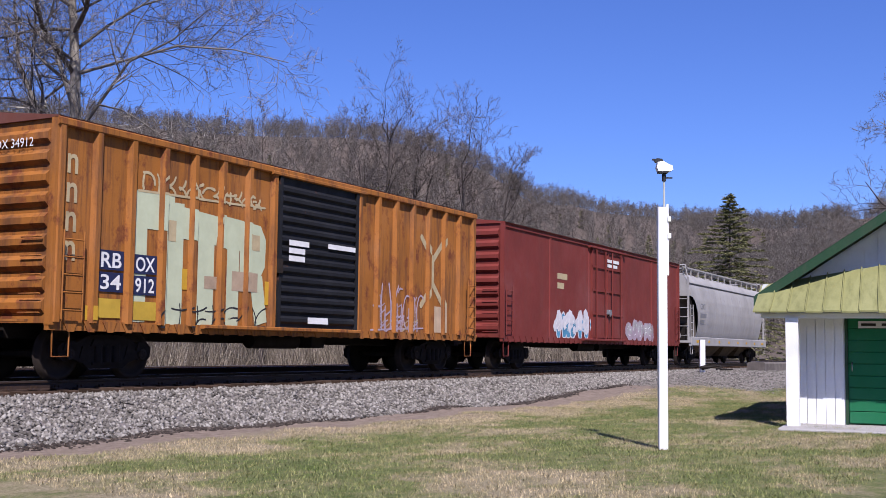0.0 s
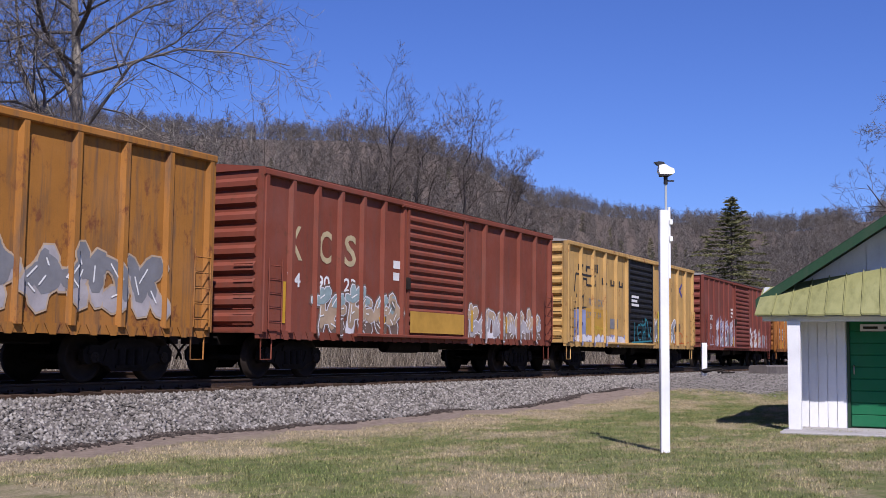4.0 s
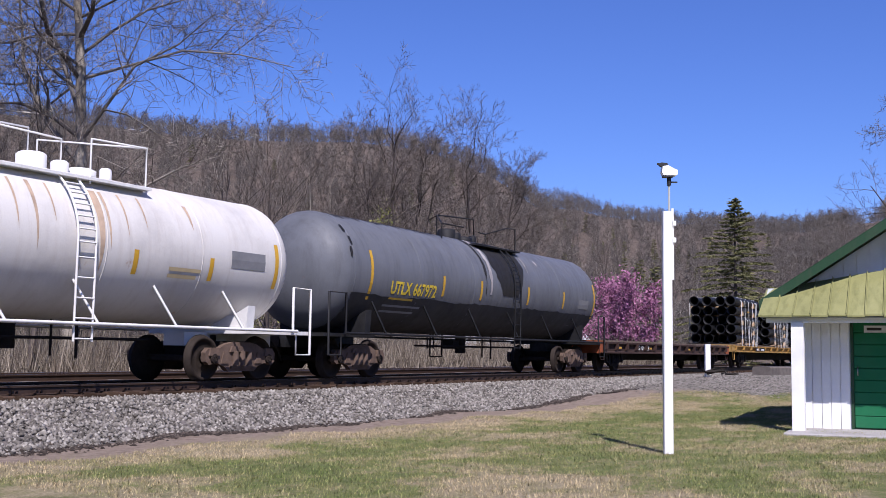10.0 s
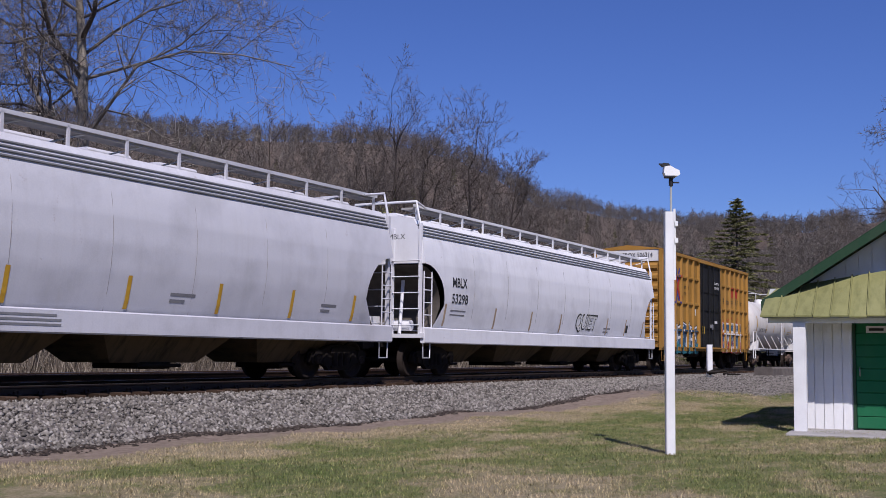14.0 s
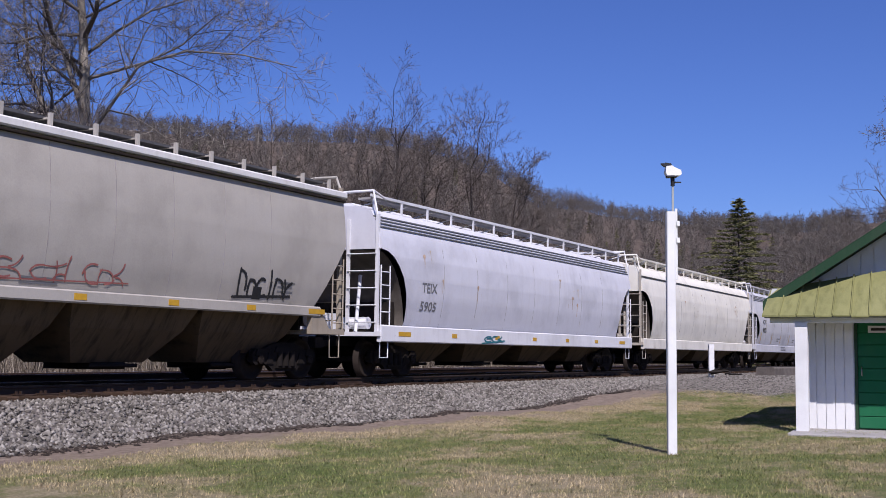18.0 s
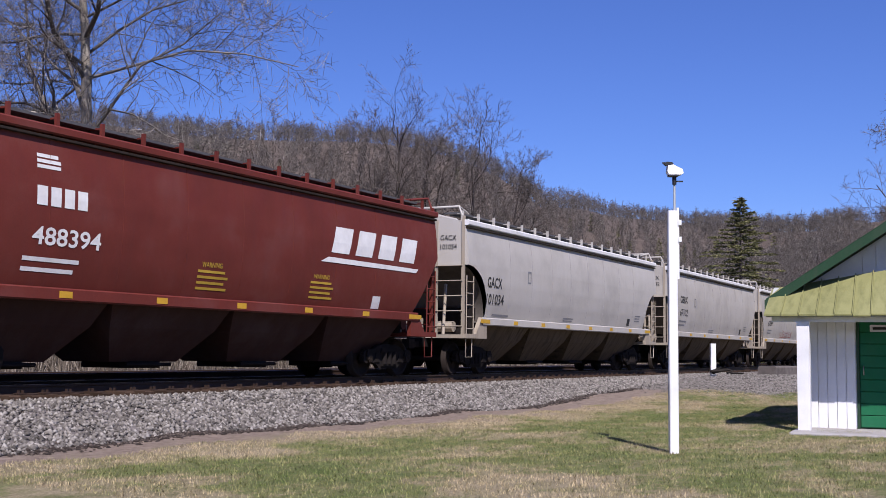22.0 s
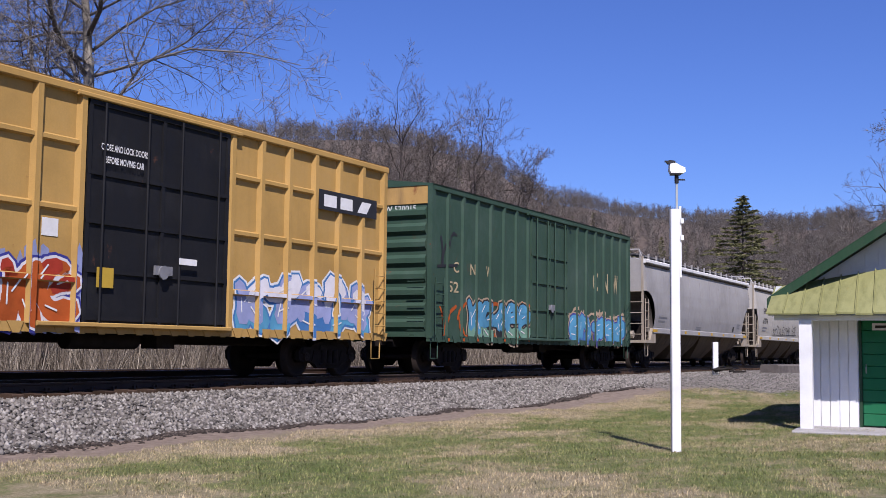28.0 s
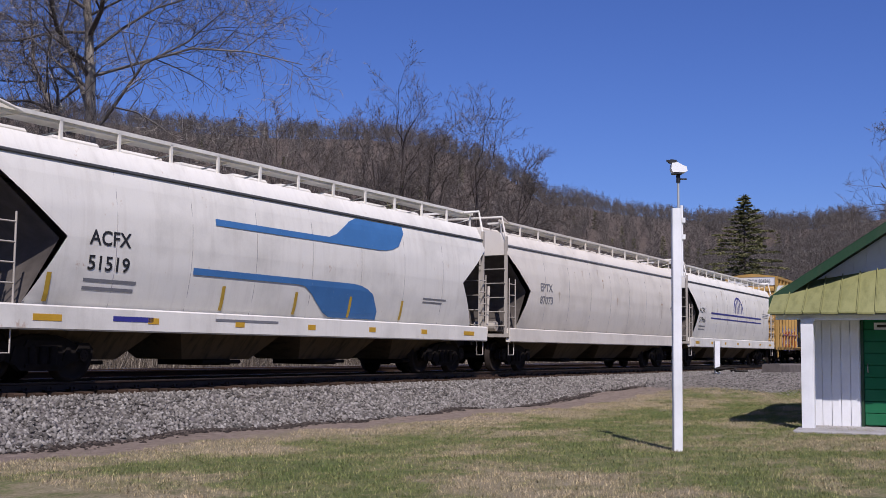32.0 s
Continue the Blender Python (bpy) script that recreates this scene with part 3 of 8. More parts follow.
def clump_tree(label, at, seed, stems, bark, **how):
    """Several stems that part near the ground and spread into one crown."""
    r = np.random.default_rng(seed)
    ob = thing("tree", label, "tree", at=at)
    crowns, k0 = [[], []], 0
    for height, base_r, lx, ly, fx in stems:
        (tv, tf), (cv, cf) = grow(r, height, base_r, lean=(lx, ly), foot=(fx, 0.0), **how)
        part("trunk", fast_mesh("trunk", tv, tf, bark), bark, ob)
        crowns[0].append(cv)
        crowns[1].append(cf + k0)
        k0 += len(cv)
    part("crown", fast_mesh("crown", np.concatenate(crowns[0]), np.concatenate(crowns[1]), MAT["twig"]), bark, ob, "bare limbs and fine twigs")
    return ob


FINE = dict(levels=4, forks=(11, 7, 6, 4), spread=0.52, first=0.32, up=0.22, thin=0.012, crook=0.2, reach=0.8)
clump_tree("tall bare grey tree with several upright stems", plant(78, -3.3, -61.3), 5, [(20.4, 0.2, 0.0, 0.0, 0.0), (19.6, 0.17, 0.09, 0.05, 0.4), (19.4, 0.17, -0.1, 0.03, -0.4), (17.2, 0.13, 0.15, -0.05, 0.6), (17.2, 0.13, -0.17, -0.04, -0.6)], MAT["bark_dark"], **FINE)
clump_tree("bare grey tree with spreading limbs", plant(76, 2.9, -61.3), 8, [(16.6, 0.19, -0.06, 0.0, 0.0), (15.2, 0.14, 0.1, 0.05, 0.3), (13.5, 0.12, -0.16, 0.0, -0.3), (13.0, 0.12, 0.2, -0.05, 0.5)], MAT["bark_dark"], **FINE)
clump_tree("slim pale bare tree at the wood's edge", plant(80, -8.6, -61.3), 9, [(17.0, 0.13, -0.06, 0.0, 0.0), (16.0, 0.12, 0.08, 0.03, 0.5)], MAT["bark_pale"], **FINE)
bare_tree("bare tree with fine drooping twigs beside the shed", plant(60, 27.2, 80), 21, 17, 0.28, MAT["bark_dark"], levels=4, forks=(18, 10, 7, 5), spread=0.62, first=0.2, up=0.2, thin=0.011)

# young trees behind the track, copied from a few kinds
KINDS = []
for i, (h, r_, leaf, cnt) in enumerate([(11, 0.12, None, 0), (9, 0.09, None, 0), (12.5, 0.14, None, 0), (8, 0.08, "spring_leaf", 2600), (10, 0.1, "spring_leaf", 1500), (7, 0.07, None, 0)]):
    KINDS.append(bare_tree("slender bare young tree in the thicket" if not leaf else "slender young tree with yellow-green buds in the thicket", pose(0, 0, 0), 40 + i, h, r_, MAT["bark_dark"], "trees behind the track",
                           MAT[leaf] if leaf else None, cnt, levels=3, forks=(11, 6, 5), spread=0.42, first=0.15, up=0.45, sides=(5, 3, 3, 3)))
r = np.random.default_rng(3)
used = set()
for i in range(270):
    d = r.uniform(36, 92)
    la = r.uniform(-0.44, 0.25 if d < 60 else 0.3) * d
    p = spot(d, la)
    if p.y - on_track(p.x).y < 11 or (-0.02 < la / d < 0.13 and d < 86):
        continue
    k = int(r.integers(0, 6))
    if k in (3, 4) and d < 62:
        k -= 3
    at = pose(p.x, p.y, float(ground_z(p.x, p.y)), r.normal(0, 3), r.normal(0, 3), r.uniform(0, 360)) @ Matrix.Scale(r.uniform(0.5, 0.92), 4)
    if k not in used:
        KINDS[k].matrix_basis = at
        used.add(k)
    else:
        copy_thing(KINDS[k], pose(0, 0, 0)).matrix_basis = at

# dry weeds and brambles at the far side of the bed
def behind(x, y):
    la = y - float(on_track(x).y)
    return 8.8 < la < 17 and noise.noise((x * 0.35, y * 0.5, 7.0)) > -0.15


v, f = blades(7000, r, -2, 95, 24, 40, 0.35, 2.1, 0.012, 7, 0.3, accept=behind)
tagged(new("brush", fast_mesh("brush", v, f, MAT["brush"])), "tall dry tan weeds and brambles beyond the railway", "brush", kind="stuff")


# ---- woods on the hills: many small bare trees joined ----
def woods(count, seed):
    r = np.random.default_rng(seed)
    kinds = []
    for i in range(7):
        (tv, tf), (cv, cf) = grow(np.random.default_rng(90 + i), 12, 0.11, levels=2, forks=(15, 8), spread=0.55, first=0.1, up=0.35, sides=(3, 3, 3, 3), thin=0.05, crook=0.3)
        cv = cv.copy()
        kinds.append((np.concatenate([tv, cv]), np.concatenate([tf, cf + len(tv)])))
    V, F, k0, n = [], [], 0, 0
    while n < count:
        az = r.uniform(-25, 28) if n % 5 else r.uniform(12, 28)
        rr = float(np.interp(az, RIDGE_AZ, RIDGE_R))
        d = math.sqrt(r.uniform(95 ** 2, (rr * 1.04) ** 2)) if r.uniform() < 0.6 else r.uniform(95, rr * 1.03)
        a = HEAD - radians(az)
        x, y = d * math.cos(a), d * math.sin(a)
        away = y - float(on_track(x).y)
        if abs(away) < 4 or (d < 150 and away < 12):
            n += 1
            continue
        tv, tf = kinds[int(r.integers(0, 7))]
        t = r.uniform(0, 6.28)
        rot = np.array([[math.cos(t), -math.sin(t), 0], [math.sin(t), math.cos(t), 0], [0, 0, 1]])
        V.append(tv @ rot.T * r.uniform(0.28, 0.6) + np.array([x, y, float(ground_z(x, y))]))
        F.append(tf + k0)
        k0 += len(tv)
        n += 1
    return np.concatenate(V), np.concatenate(F)


v, f = woods(7200, 12)
tagged(new("hillside_woods", fast_mesh("hillside_woods", v, f, MAT["hill_twig"])), "bare brown-grey woods covering the hills", "woods", kind="stuff")


def conifer(label, at, seed, height, width, boughs, sprays, fat=1.0):
    """Boughs in loose tiers with gaps between them; each carries many small sprays of needles."""
    r = np.random.default_rng(seed)
    ob = thing("conifer", label, "conifer", at=at)
    part("trunk", Shape().tube([(0, 0, -0.2), (0.05, 0, height * 0.5), (0, 0.03, height)], 0.016 * height, 7, 0.02), MAT["bark_dark"], ob)
    V, F = [], []
    for i in range(boughs):
        u = ((i + r.uniform(0, 0.9)) / boughs) ** 0.9
        z = height * (0.05 + 0.94 * u)
        ln = width * (1 - u) ** 0.95 * r.uniform(0.5, 1.12) + 0.12
        a = i * 2.4 + r.uniform(-0.5, 0.5)
        d = Vector((math.cos(a), math.sin(a), 0.42 * u - 0.16))
        side = Vector((-math.sin(a), math.cos(a), 0))
        for j in range(int(sprays * (0.35 + 0.65 * min(1, ln / width * 2)))):
            q = r.uniform(0.08, 1) ** 0.8
            p = Vector((0, 0, z)) + d * ln * q - Vector((0, 0, 0.10 * ln * q * q)) + side * r.normal(0, 0.11 * ln * min(q, 1.15 - q) * 2) + Vector((0, 0, r.normal(0, 0.035)))
            e = (d * r.uniform(0.10, 0.3) + side * r.normal(0, 0.2) - Vector((0, 0, r.uniform(-0.03, 0.12)))) * fat
            w = Vector(r.normal(0, 0.03 * fat, 3))
            k = len(V)
            V += [p - w, p + w, p + e]
            F.append((k, k + 1, k + 2))
    part("crown", fast_mesh("crown", V, F, MAT["needle"]), MAT["needle"], ob, "dark green needled boughs")
    return ob


conifer("tall olive-green conifer with loose boughs", plant(92, 23.4), 4, 14.0, 7.8, 150, 230)
conifer("young olive conifer at the wood's edge", plant(88, 16.2), 14, 7.4, 2.6, 50, 110)
FIRS = [conifer("far dark conifer among bare trees on the hillside", plant(300, 70 + 5 * i), 60 + i, 8.0, 1.7, 26, 50, 2.2) for i in range(4)]
rf = np.random.default_rng(77)
for i in range(46):
    d = rf.uniform(215, 320)
    la = d * rf.uniform(0.10, 0.29) if i < 38 else d * rf.uniform(-0.36, 0.05)
    p = spot(d, la)
    copy_thing(FIRS[i % 4], pose(0, 0, 0)).matrix_basis = pose(p.x, p.y, float(ground_z(p.x, p.y)), 0, 0, rf.uniform(0, 360)) @ Matrix.Scale(rf.uniform(0.35, 0.75), 4)

for d, la, sd, h in ((84, 11.2, 71, 6.2), (82, 13.6, 72, 5.8)):
    bare_tree("redbud shrub in pink bloom behind the track", plant(d, la), sd, h, 0.08, MAT["bark_dark"], leaf=MAT["redbud"], leaf_count=9000, levels=3, forks=(12, 7, 5), spread=0.62, first=0.05, up=0.25, sides=(5, 3, 3, 3), reach=1.25)

# ---- post with its weather instrument ----
p = spot(16.3, 3.18)
post = thing("post", "square white painted timber post with an instrument on its mast", "post", at=pose(p.x, p.y, float(ground_z(p.x, p.y)), 0.4, 0, 28.7 + 90))
sh = Shape()
sh.prism([(-0.052, -0.063), (0.052, -0.063), (0.063, -0.052), (0.063, 0.052), (0.052, 0.063), (-0.052, 0.063), (-0.063, 0.052), (-0.063, -0.052)], -0.1, 3.42, "z")
part("shaft", sh, MAT["white_paint"], post)
sh = Shape().tube([(-0.085, -0.02, 2.45), (-0.085, -0.02, 3.47)], 0.02, 8)
sh.box(-0.13, -0.085, -0.05, 0.02, 2.98, 3.05).box(-0.13, -0.085, -0.05, 0.02, 3.22, 3.29)
part("conduit", sh, MAT["white_paint"], post, "white conduit with strap clamps")
part("mast", Shape().tube([(-0.04, -0.02, 3.3), (-0.04, -0.02, 3.95)], 0.016, 8), MAT["soffit"], post, "thin grey steel mast")
sh = Shape().tube([(-0.04, -0.02, 3.8), (-0.04, -0.02, 3.92)], 0.03, 8).box(-0.09, 0.05, -0.07, 0.05, 3.915, 3.94).box(-0.16, -0.05, -0.03, -0.01, 3.84, 3.86)
part("bracket", sh, MAT["black_metal"], post, "black mounting bracket")
sh = Shape().prism([(-0.13, 3.94), (0.05, 3.94), (0.07, 3.99), (0.06, 4.07), (-0.02, 4.085), (-0.10, 4.04), (-0.15, 4.02), (-0.16, 3.96)], -0.09, 0.05, "y")
house = part("housing", sh, MAT["white_paint"], post, "small white instrument housing")
part("lens", Shape().tube([(-0.11, -0.09, 3.985), (-0.11, -0.1, 3.985)], 0.026, 12), MAT["black_metal"], house, "round black window")
sh = Shape().prism([(-0.03, 4.088), (0.08, 4.07), (0.11, 4.1), (0.07, 4.13), (-0.01, 4.12)], -0.05, 0.02, "y").box(0.05, 0.13, -0.025, -0.01, 4.1, 4.125)
part("vane", sh, MAT["black_metal"], post, "small black vane and cap")

# low white stub post, rubbish and a concrete block by the crossing
p = spot(46.0, 10.55)
z0 = 0.636 - 29.5 * 46.0 / 2037
stub = solid("marker_post", Shape().prism([(-0.1, -0.1), (0.1, -0.1), (0.1, 0.1), (-0.1, 0.1)], -0.5, 1.12, "z"), MAT["white_paint"], "short white marker post beside the track", "post", at=pose(p.x, p.y, z0, 0, 0, 30))
sh = Shape()
for i in range(9):
    a, ln = rng.uniform(-0.6, 0.6) + 0.3, rng.uniform(0.3, 0.7)
    q = Vector((rng.uniform(-0.3, 0.8), rng.uniform(-0.5, 0.1), rng.uniform(0.0, 0.12)))
    sh.tube([q, q + Vector((ln * math.cos(a), ln * math.sin(a) - 0.2, rng.uniform(-0.05, 0.2)))], 0.05, 5, 0.03)
solid("debris", sh, MAT["oily_bed"], "pile of dark broken timber at the marker post", "debris", at=pose(p.x, p.y, z0 - 0.05, 0, 0, -55))
p = spot(50.0, 14.4)
solid("concrete_block", Shape().slab(-1.6, 1.6, -0.4, 0.4, -0.6, 0.55, 0.06), MAT["old_concrete"], "weathered dark concrete abutment beside the track", "concrete block", at=pose(p.x, p.y, -0.35, 0, 0, -8))

# ---- shed with a green-edged gable and a porch roof ----
# local x runs along the front wall, local y into the building
q0 = spot(22.0, 6.8)
SHED = pose(q0.x, q0.y, 0, 0, 0, -84)
SLAB = -0.70
shed = thing("shed", "white board shed with green gable and mossy porch roof", "shed", at=SHED)
sh = Shape()
sh.box(0, 0.92, 0.03, 0.13, SLAB, 1.42).box(3.4, 6.4, 0.03, 0.13, SLAB, 1.42).box(0.92, 3.4, 0.03, 0.13, 1.36, 1.42)
sh.box(0, 0.1, 0.13, 8, SLAB, 1.6).box(6.3, 6.4, 0.13, 8, SLAB, 1.6).box(0.1, 6.3, 7.9, 8, SLAB, 1.6)
wall = part("wall", sh, MAT["white_paint"], shed)
board = Shape().prism([(0.004, 0), (0.163, 0), (0.163, 0.018), (0.155, 0.03), (0.012, 0.03), (0.004, 0.018)][::-1], SLAB, 1.42, "z").mesh("board", MAT["white_paint"])
for i in range(5):
    part("board", board, MAT["white_paint"], wall, at=pose(0.06 + 0.168 * i, 0, 0))
for i in range(17):
    part("board", board, MAT["white_paint"], wall, at=pose(3.42 + 0.168 * i, 0, 0))
# gable wall above the porch roof
RISE, FOOT, PEAK = 0.655, 1.62, 3.2
sh = Shape()
sh.prism([(0.0, 1.42), (6.4, 1.42), (6.4, FOOT + 0.4), (PEAK, FOOT + 0.4 + RISE * PEAK), (0.0, FOOT + 0.4)], 0.65, 0.75, "y")
gable = part("gable_wall", sh, MAT["white_paint"], shed, "white board gable")
for i in range(26):
    x = 0.06 + 0.243 * i
    top = FOOT + 0.36 + RISE * min(x, 6.4 - x - 0.24)
    sh = Shape().prism([(x, 1.5), (x + 0.232, 1.5), (x + 0.232, top + 0.15), (x, top)], 0.622, 0.648, "y")
    part("board", sh, MAT["white_paint"], gable)
for sgn, nm in ((1, "roof"), (-1, "roof")):
    x = lambda v: v if sgn == 1 else 6.4 - v
    pts = [(x(-0.68), FOOT - 0.02), (x(PEAK), FOOT - 0.02 + RISE * (PEAK + 0.68)), (x(PEAK), FOOT + 0.1 + RISE * (PEAK + 0.68)), (x(-0.68), FOOT + 0.1)]
    sh = Shape().prism(pts if sgn == 1 else pts[::-1], -0.25, 8.3, "y")
    roof = part(nm, sh, MAT["trim_green"], shed, "dark green painted roof")
    pts = [(x(-0.7), FOOT - 0.12), (x(PEAK), FOOT - 0.12 + RISE * (PEAK + 0.7)), (x(PEAK), FOOT + 0.07 + RISE * (PEAK + 0.7)), (x(-0.7), FOOT + 0.07)]
    part("bargeboard", Shape().prism(pts if sgn == 1 else pts[::-1], -0.3, -0.254, "y"), MAT["trim_green"], roof, "green bargeboard")
# porch: beam, post, seamed panels
part("beam", Shape().box(-0.5, 6.4, -0.9, -0.78, 1.26, 1.36), MAT["white_paint"], shed, "white porch beam")
part("porch_post", Shape().prism([(-0.11, -0.11), (0.11, -0.11), (0.11, 0.11), (-0.11, 0.11)], SLAB, 1.26, "z"), MAT["white_paint"], shed, "square white porch post", at=pose(0.06, -0.88, 0))
porch = part("porch_roof", Shape().prism([(-1.06, 1.34), (0.16, 1.93), (0.16, 1.95), (-1.06, 1.36)], -0.58, 6.4), MAT["soffit"], shed, "pale underside of the porch roof")
for i in range(24):
    x0, x1 = -0.62 + 0.31 * i, -0.62 + 0.31 * (i + 1)
    t0, t1 = min(2.5, 1.9 + 0.16 * (x0 + 0.62)), min(2.5, 1.9 + 0.16 * (x1 + 0.62))
    w = 0.012 * math.sin(i * 3.3)
    sh = Shape()
    sh.add([(x0 + 0.006, -1.12, 1.36 + w), (x1 - 0.006, -1.12, 1.36 + w), (x1 - 0.006, 0.17, t1), (x0 + 0.006, 0.17, t0), (x0 + 0.006, -1.12, 1.39 + w), (x1 - 0.006, -1.12, 1.39 + w), (x1 - 0.006, 0.17, t1 + 0.03), (x0 + 0.006, 0.17, t0 + 0.03)],
           [(3, 2, 1, 0), (4, 5, 6, 7), (0, 1, 5, 4), (1, 2, 6, 5), (2, 3, 7, 6), (3, 0, 4, 7)])
    sh.add([(x1 - 0.018, -1.12, 1.39 + w), (x1 + 0.012, -1.12, 1.39 + w), (x1 + 0.012, 0.17, t1 + 0.03), (x1 - 0.018, 0.17, t1 + 0.03), (x1 - 0.01, -1.12, 1.43 + w), (x1 + 0.004, -1.12, 1.43 + w), (x1 + 0.004, 0.17, t1 + 0.07), (x1 - 0.01, 0.17, t1 + 0.07)],
           [(4, 5, 6, 7), (0, 1, 5, 4), (1, 2, 6, 5), (2, 3, 7, 6), (3, 0, 4, 7)])
    part("panel", sh, MAT["roof_panel"], porch)
# door of horizontal planks
door = part("door", Shape().box(0.96, 3.36, 0.06, 0.1, SLAB + 0.02, 1.34), MAT["green_paint"], shed, "green plank door")
for i in range(9):
    z = SLAB + 0.03 + i * 0.222
    part("plank", Shape().slab(0.98, 3.34, 0.035, 0.06, z, z + 0.212, 0.008), MAT["green_paint"], door)
part("door_frame", Shape().box(0.915, 0.965, 0.0, 0.1, SLAB, 1.36).box(3.355, 3.405, 0.0, 0.1, SLAB, 1.36).box(0.965, 3.355, 0.0, 0.1, 1.335, 1.365), MAT["trim_green"], shed, "dark green door frame")
part("door_handle", Shape().tube([(1.04, 0.03, 0.3), (1.04, -0.03, 0.32), (1.04, -0.03, 0.44), (1.04, 0.03, 0.46)], 0.012, 6), MAT["rail_top"], door, "steel pull handle")
sign = part("sign", Shape().box(1.16, 1.94, 0.018, 0.034, 1.1, 1.23), MAT["old_white"], door, "small white sign")
for i, w in enumerate((0.26, 0.3)):
    part("writing", Shape().box(1.21 + 0.36 * i, 1.21 + 0.36 * i + w, 0.014, 0.018, 1.14, 1.19), MAT["black_metal"], sign)
slab = solid("pavement", Shape().slab(-0.12, 6.6, -1.75, 0.12, SLAB - 0.25, SLAB, 0.02), MAT["concrete"], "pale concrete slab in front of the shed", "pavement", kind="structure", at=SHED)

# ---- old house behind the trees ----
p = spot(96, 7.3)
house2 = thing("house", "old white house with a grey metal roof and a stone chimney", "house", at=pose(p.x, p.y, float(ground_z(p.x, p.y)), 0, 0, -30))
sh = Shape().box(-4, 4, -2.5, 2.5, -0.4, 1.7)
part("wall", sh, MAT["old_white"], house2)
part("roof", Shape().prism([(-3.0, 1.6), (3.0, 1.6), (0.6, 3.4), (-0.6, 3.4)], -4.4, 4.4), MAT["roof_grey"], house2, "grey metal roof")
part("chimney", Shape().slab(-2.9, -2.2, -3.05, -2.4, -0.4, 4.2, 0.05), MAT["old_white"], house2, "whitewashed stone chimney")
for x in (-1.0, 1.6):
    part("window", Shape().box(x, x + 0.8, -2.53, -2.5, 0.5, 1.4), MAT["black_metal"], house2)
p = spot(92, 1.2)
barn = thing("outbuilding", "low white outbuilding with a pale metal roof", "shed", at=pose(p.x, p.y, float(ground_z(p.x, p.y)), 0, 0, -20))
part("wall", Shape().box(-2.2, 2.2, -1.5, 1.5, -0.3, 1.3), MAT["old_white"], barn)
part("roof", Shape().prism([(-1.9, 1.2), (1.9, 1.2), (0.1, 2.2), (-0.1, 2.2)], -2.4, 2.4), MAT["roof_grey"], barn, "pale metal roof")

# ---- the train: shared parts ----
MAT["steel"] = plain("steel", (0.034, 0.026, 0.021), 0.75, 0.4, 5)
MAT["truck_brown"] = plain("truck_brown", (0.15, 0.105, 0.08), 0.85, 0.4, 4, bumpy=0.3)
MAT["tread"] = plain("tread", (0.33, 0.31, 0.29), 0.35, 0.2, 6, metal=0.8)
MAT["grime"] = plain("grime", (0.022, 0.018, 0.016), 0.9, 0.4, 5)
MAT["black_paint"] = paint("black_paint", (0.010, 0.010, 0.012), 0.02, 0.2, 0.55, 1.0, dirt_rgb=(0.03, 0.027, 0.025), fade=0.0)
MAT["yellow_mark"] = plain("yellow_mark", (0.62, 0.36, 0.02), 0.5, 0.15, 6)
MAT["letter_black"] = plain("letter_black", (0.025, 0.025, 0.028), 0.6, 0.3, 4)
MAT["letter_white"] = plain("letter_white", (0.74, 0.73, 0.70), 0.6, 0.15, 4)
MAT["letter_grey"] = plain("letter_grey", (0.22, 0.22, 0.23), 0.6, 0.2, 4)
MAT["letter_yellow"] = plain("letter_yellow", (0.55, 0.36, 0.03), 0.6, 0.2, 4)
MAT["letter_faded"] = plain("letter_faded", (0.52, 0.42, 0.24), 0.7, 0.25, 4)
MAT["letter_blue"] = plain("letter_blue", (0.035, 0.05, 0.20), 0.6, 0.2, 4)
MAT["letter_navy"] = plain("letter_navy", (0.018, 0.024, 0.075), 0.6, 0.3, 4)
MAT["mint"] = plain("mint", (0.56, 0.60, 0.40), 0.7, 0.12, 3)
MAT["sky_blue"] = plain("sky_blue", (0.07, 0.20, 0.46), 0.6, 0.12, 2)
MAT["deep_blue"] = plain("deep_blue", (0.05, 0.05, 0.28), 0.6, 0.15, 3)
MAT["bright_red"] = plain("bright_red", (0.50, 0.035, 0.02), 0.6, 0.15, 3)
MAT["spray_white"] = plain("spray_white", (0.66, 0.64, 0.66), 0.7, 0.2, 2.2)
MAT["spray_teal"] = plain("spray_teal", (0.05, 0.20, 0.24), 0.7, 0.4, 1.5)
MAT["spray_navy"] = plain("spray_navy", (0.035, 0.075, 0.14), 0.7, 0.3, 2)
MAT["spray_orange"] = plain("spray_orange", (0.50, 0.11, 0.02), 0.7, 0.35, 1.6)
MAT["spray_lilac"] = plain("spray_lilac", (0.33, 0.36, 0.58), 0.7, 0.3, 1.6)
MAT["spray_steel"] = plain("spray_steel", (0.06, 0.12, 0.20), 0.7, 0.4, 2)
MAT["spray_red"] = plain("spray_red", (0.42, 0.05, 0.025), 0.7, 0.3, 2)
MAT["faded_red"] = plain("faded_red", (0.42, 0.16, 0.14), 0.8, 0.3, 3)
MAT["spray_sky"] = plain("spray_sky", (0.12, 0.34, 0.52), 0.7, 0.35, 1.6)
MAT["spray_grey"] = plain("spray_grey", (0.40, 0.37, 0.37), 0.8, 0.35, 2)
MAT["spray_mint"] = plain("spray_mint", (0.24, 0.42, 0.30), 0.7, 0.3, 2)
MAT["spray_mauve"] = plain("spray_mauve", (0.42, 0.33, 0.38), 0.8, 0.3, 2)
MAT["spray_tan"] = plain("spray_tan", (0.48, 0.36, 0.24), 0.8, 0.35, 2)
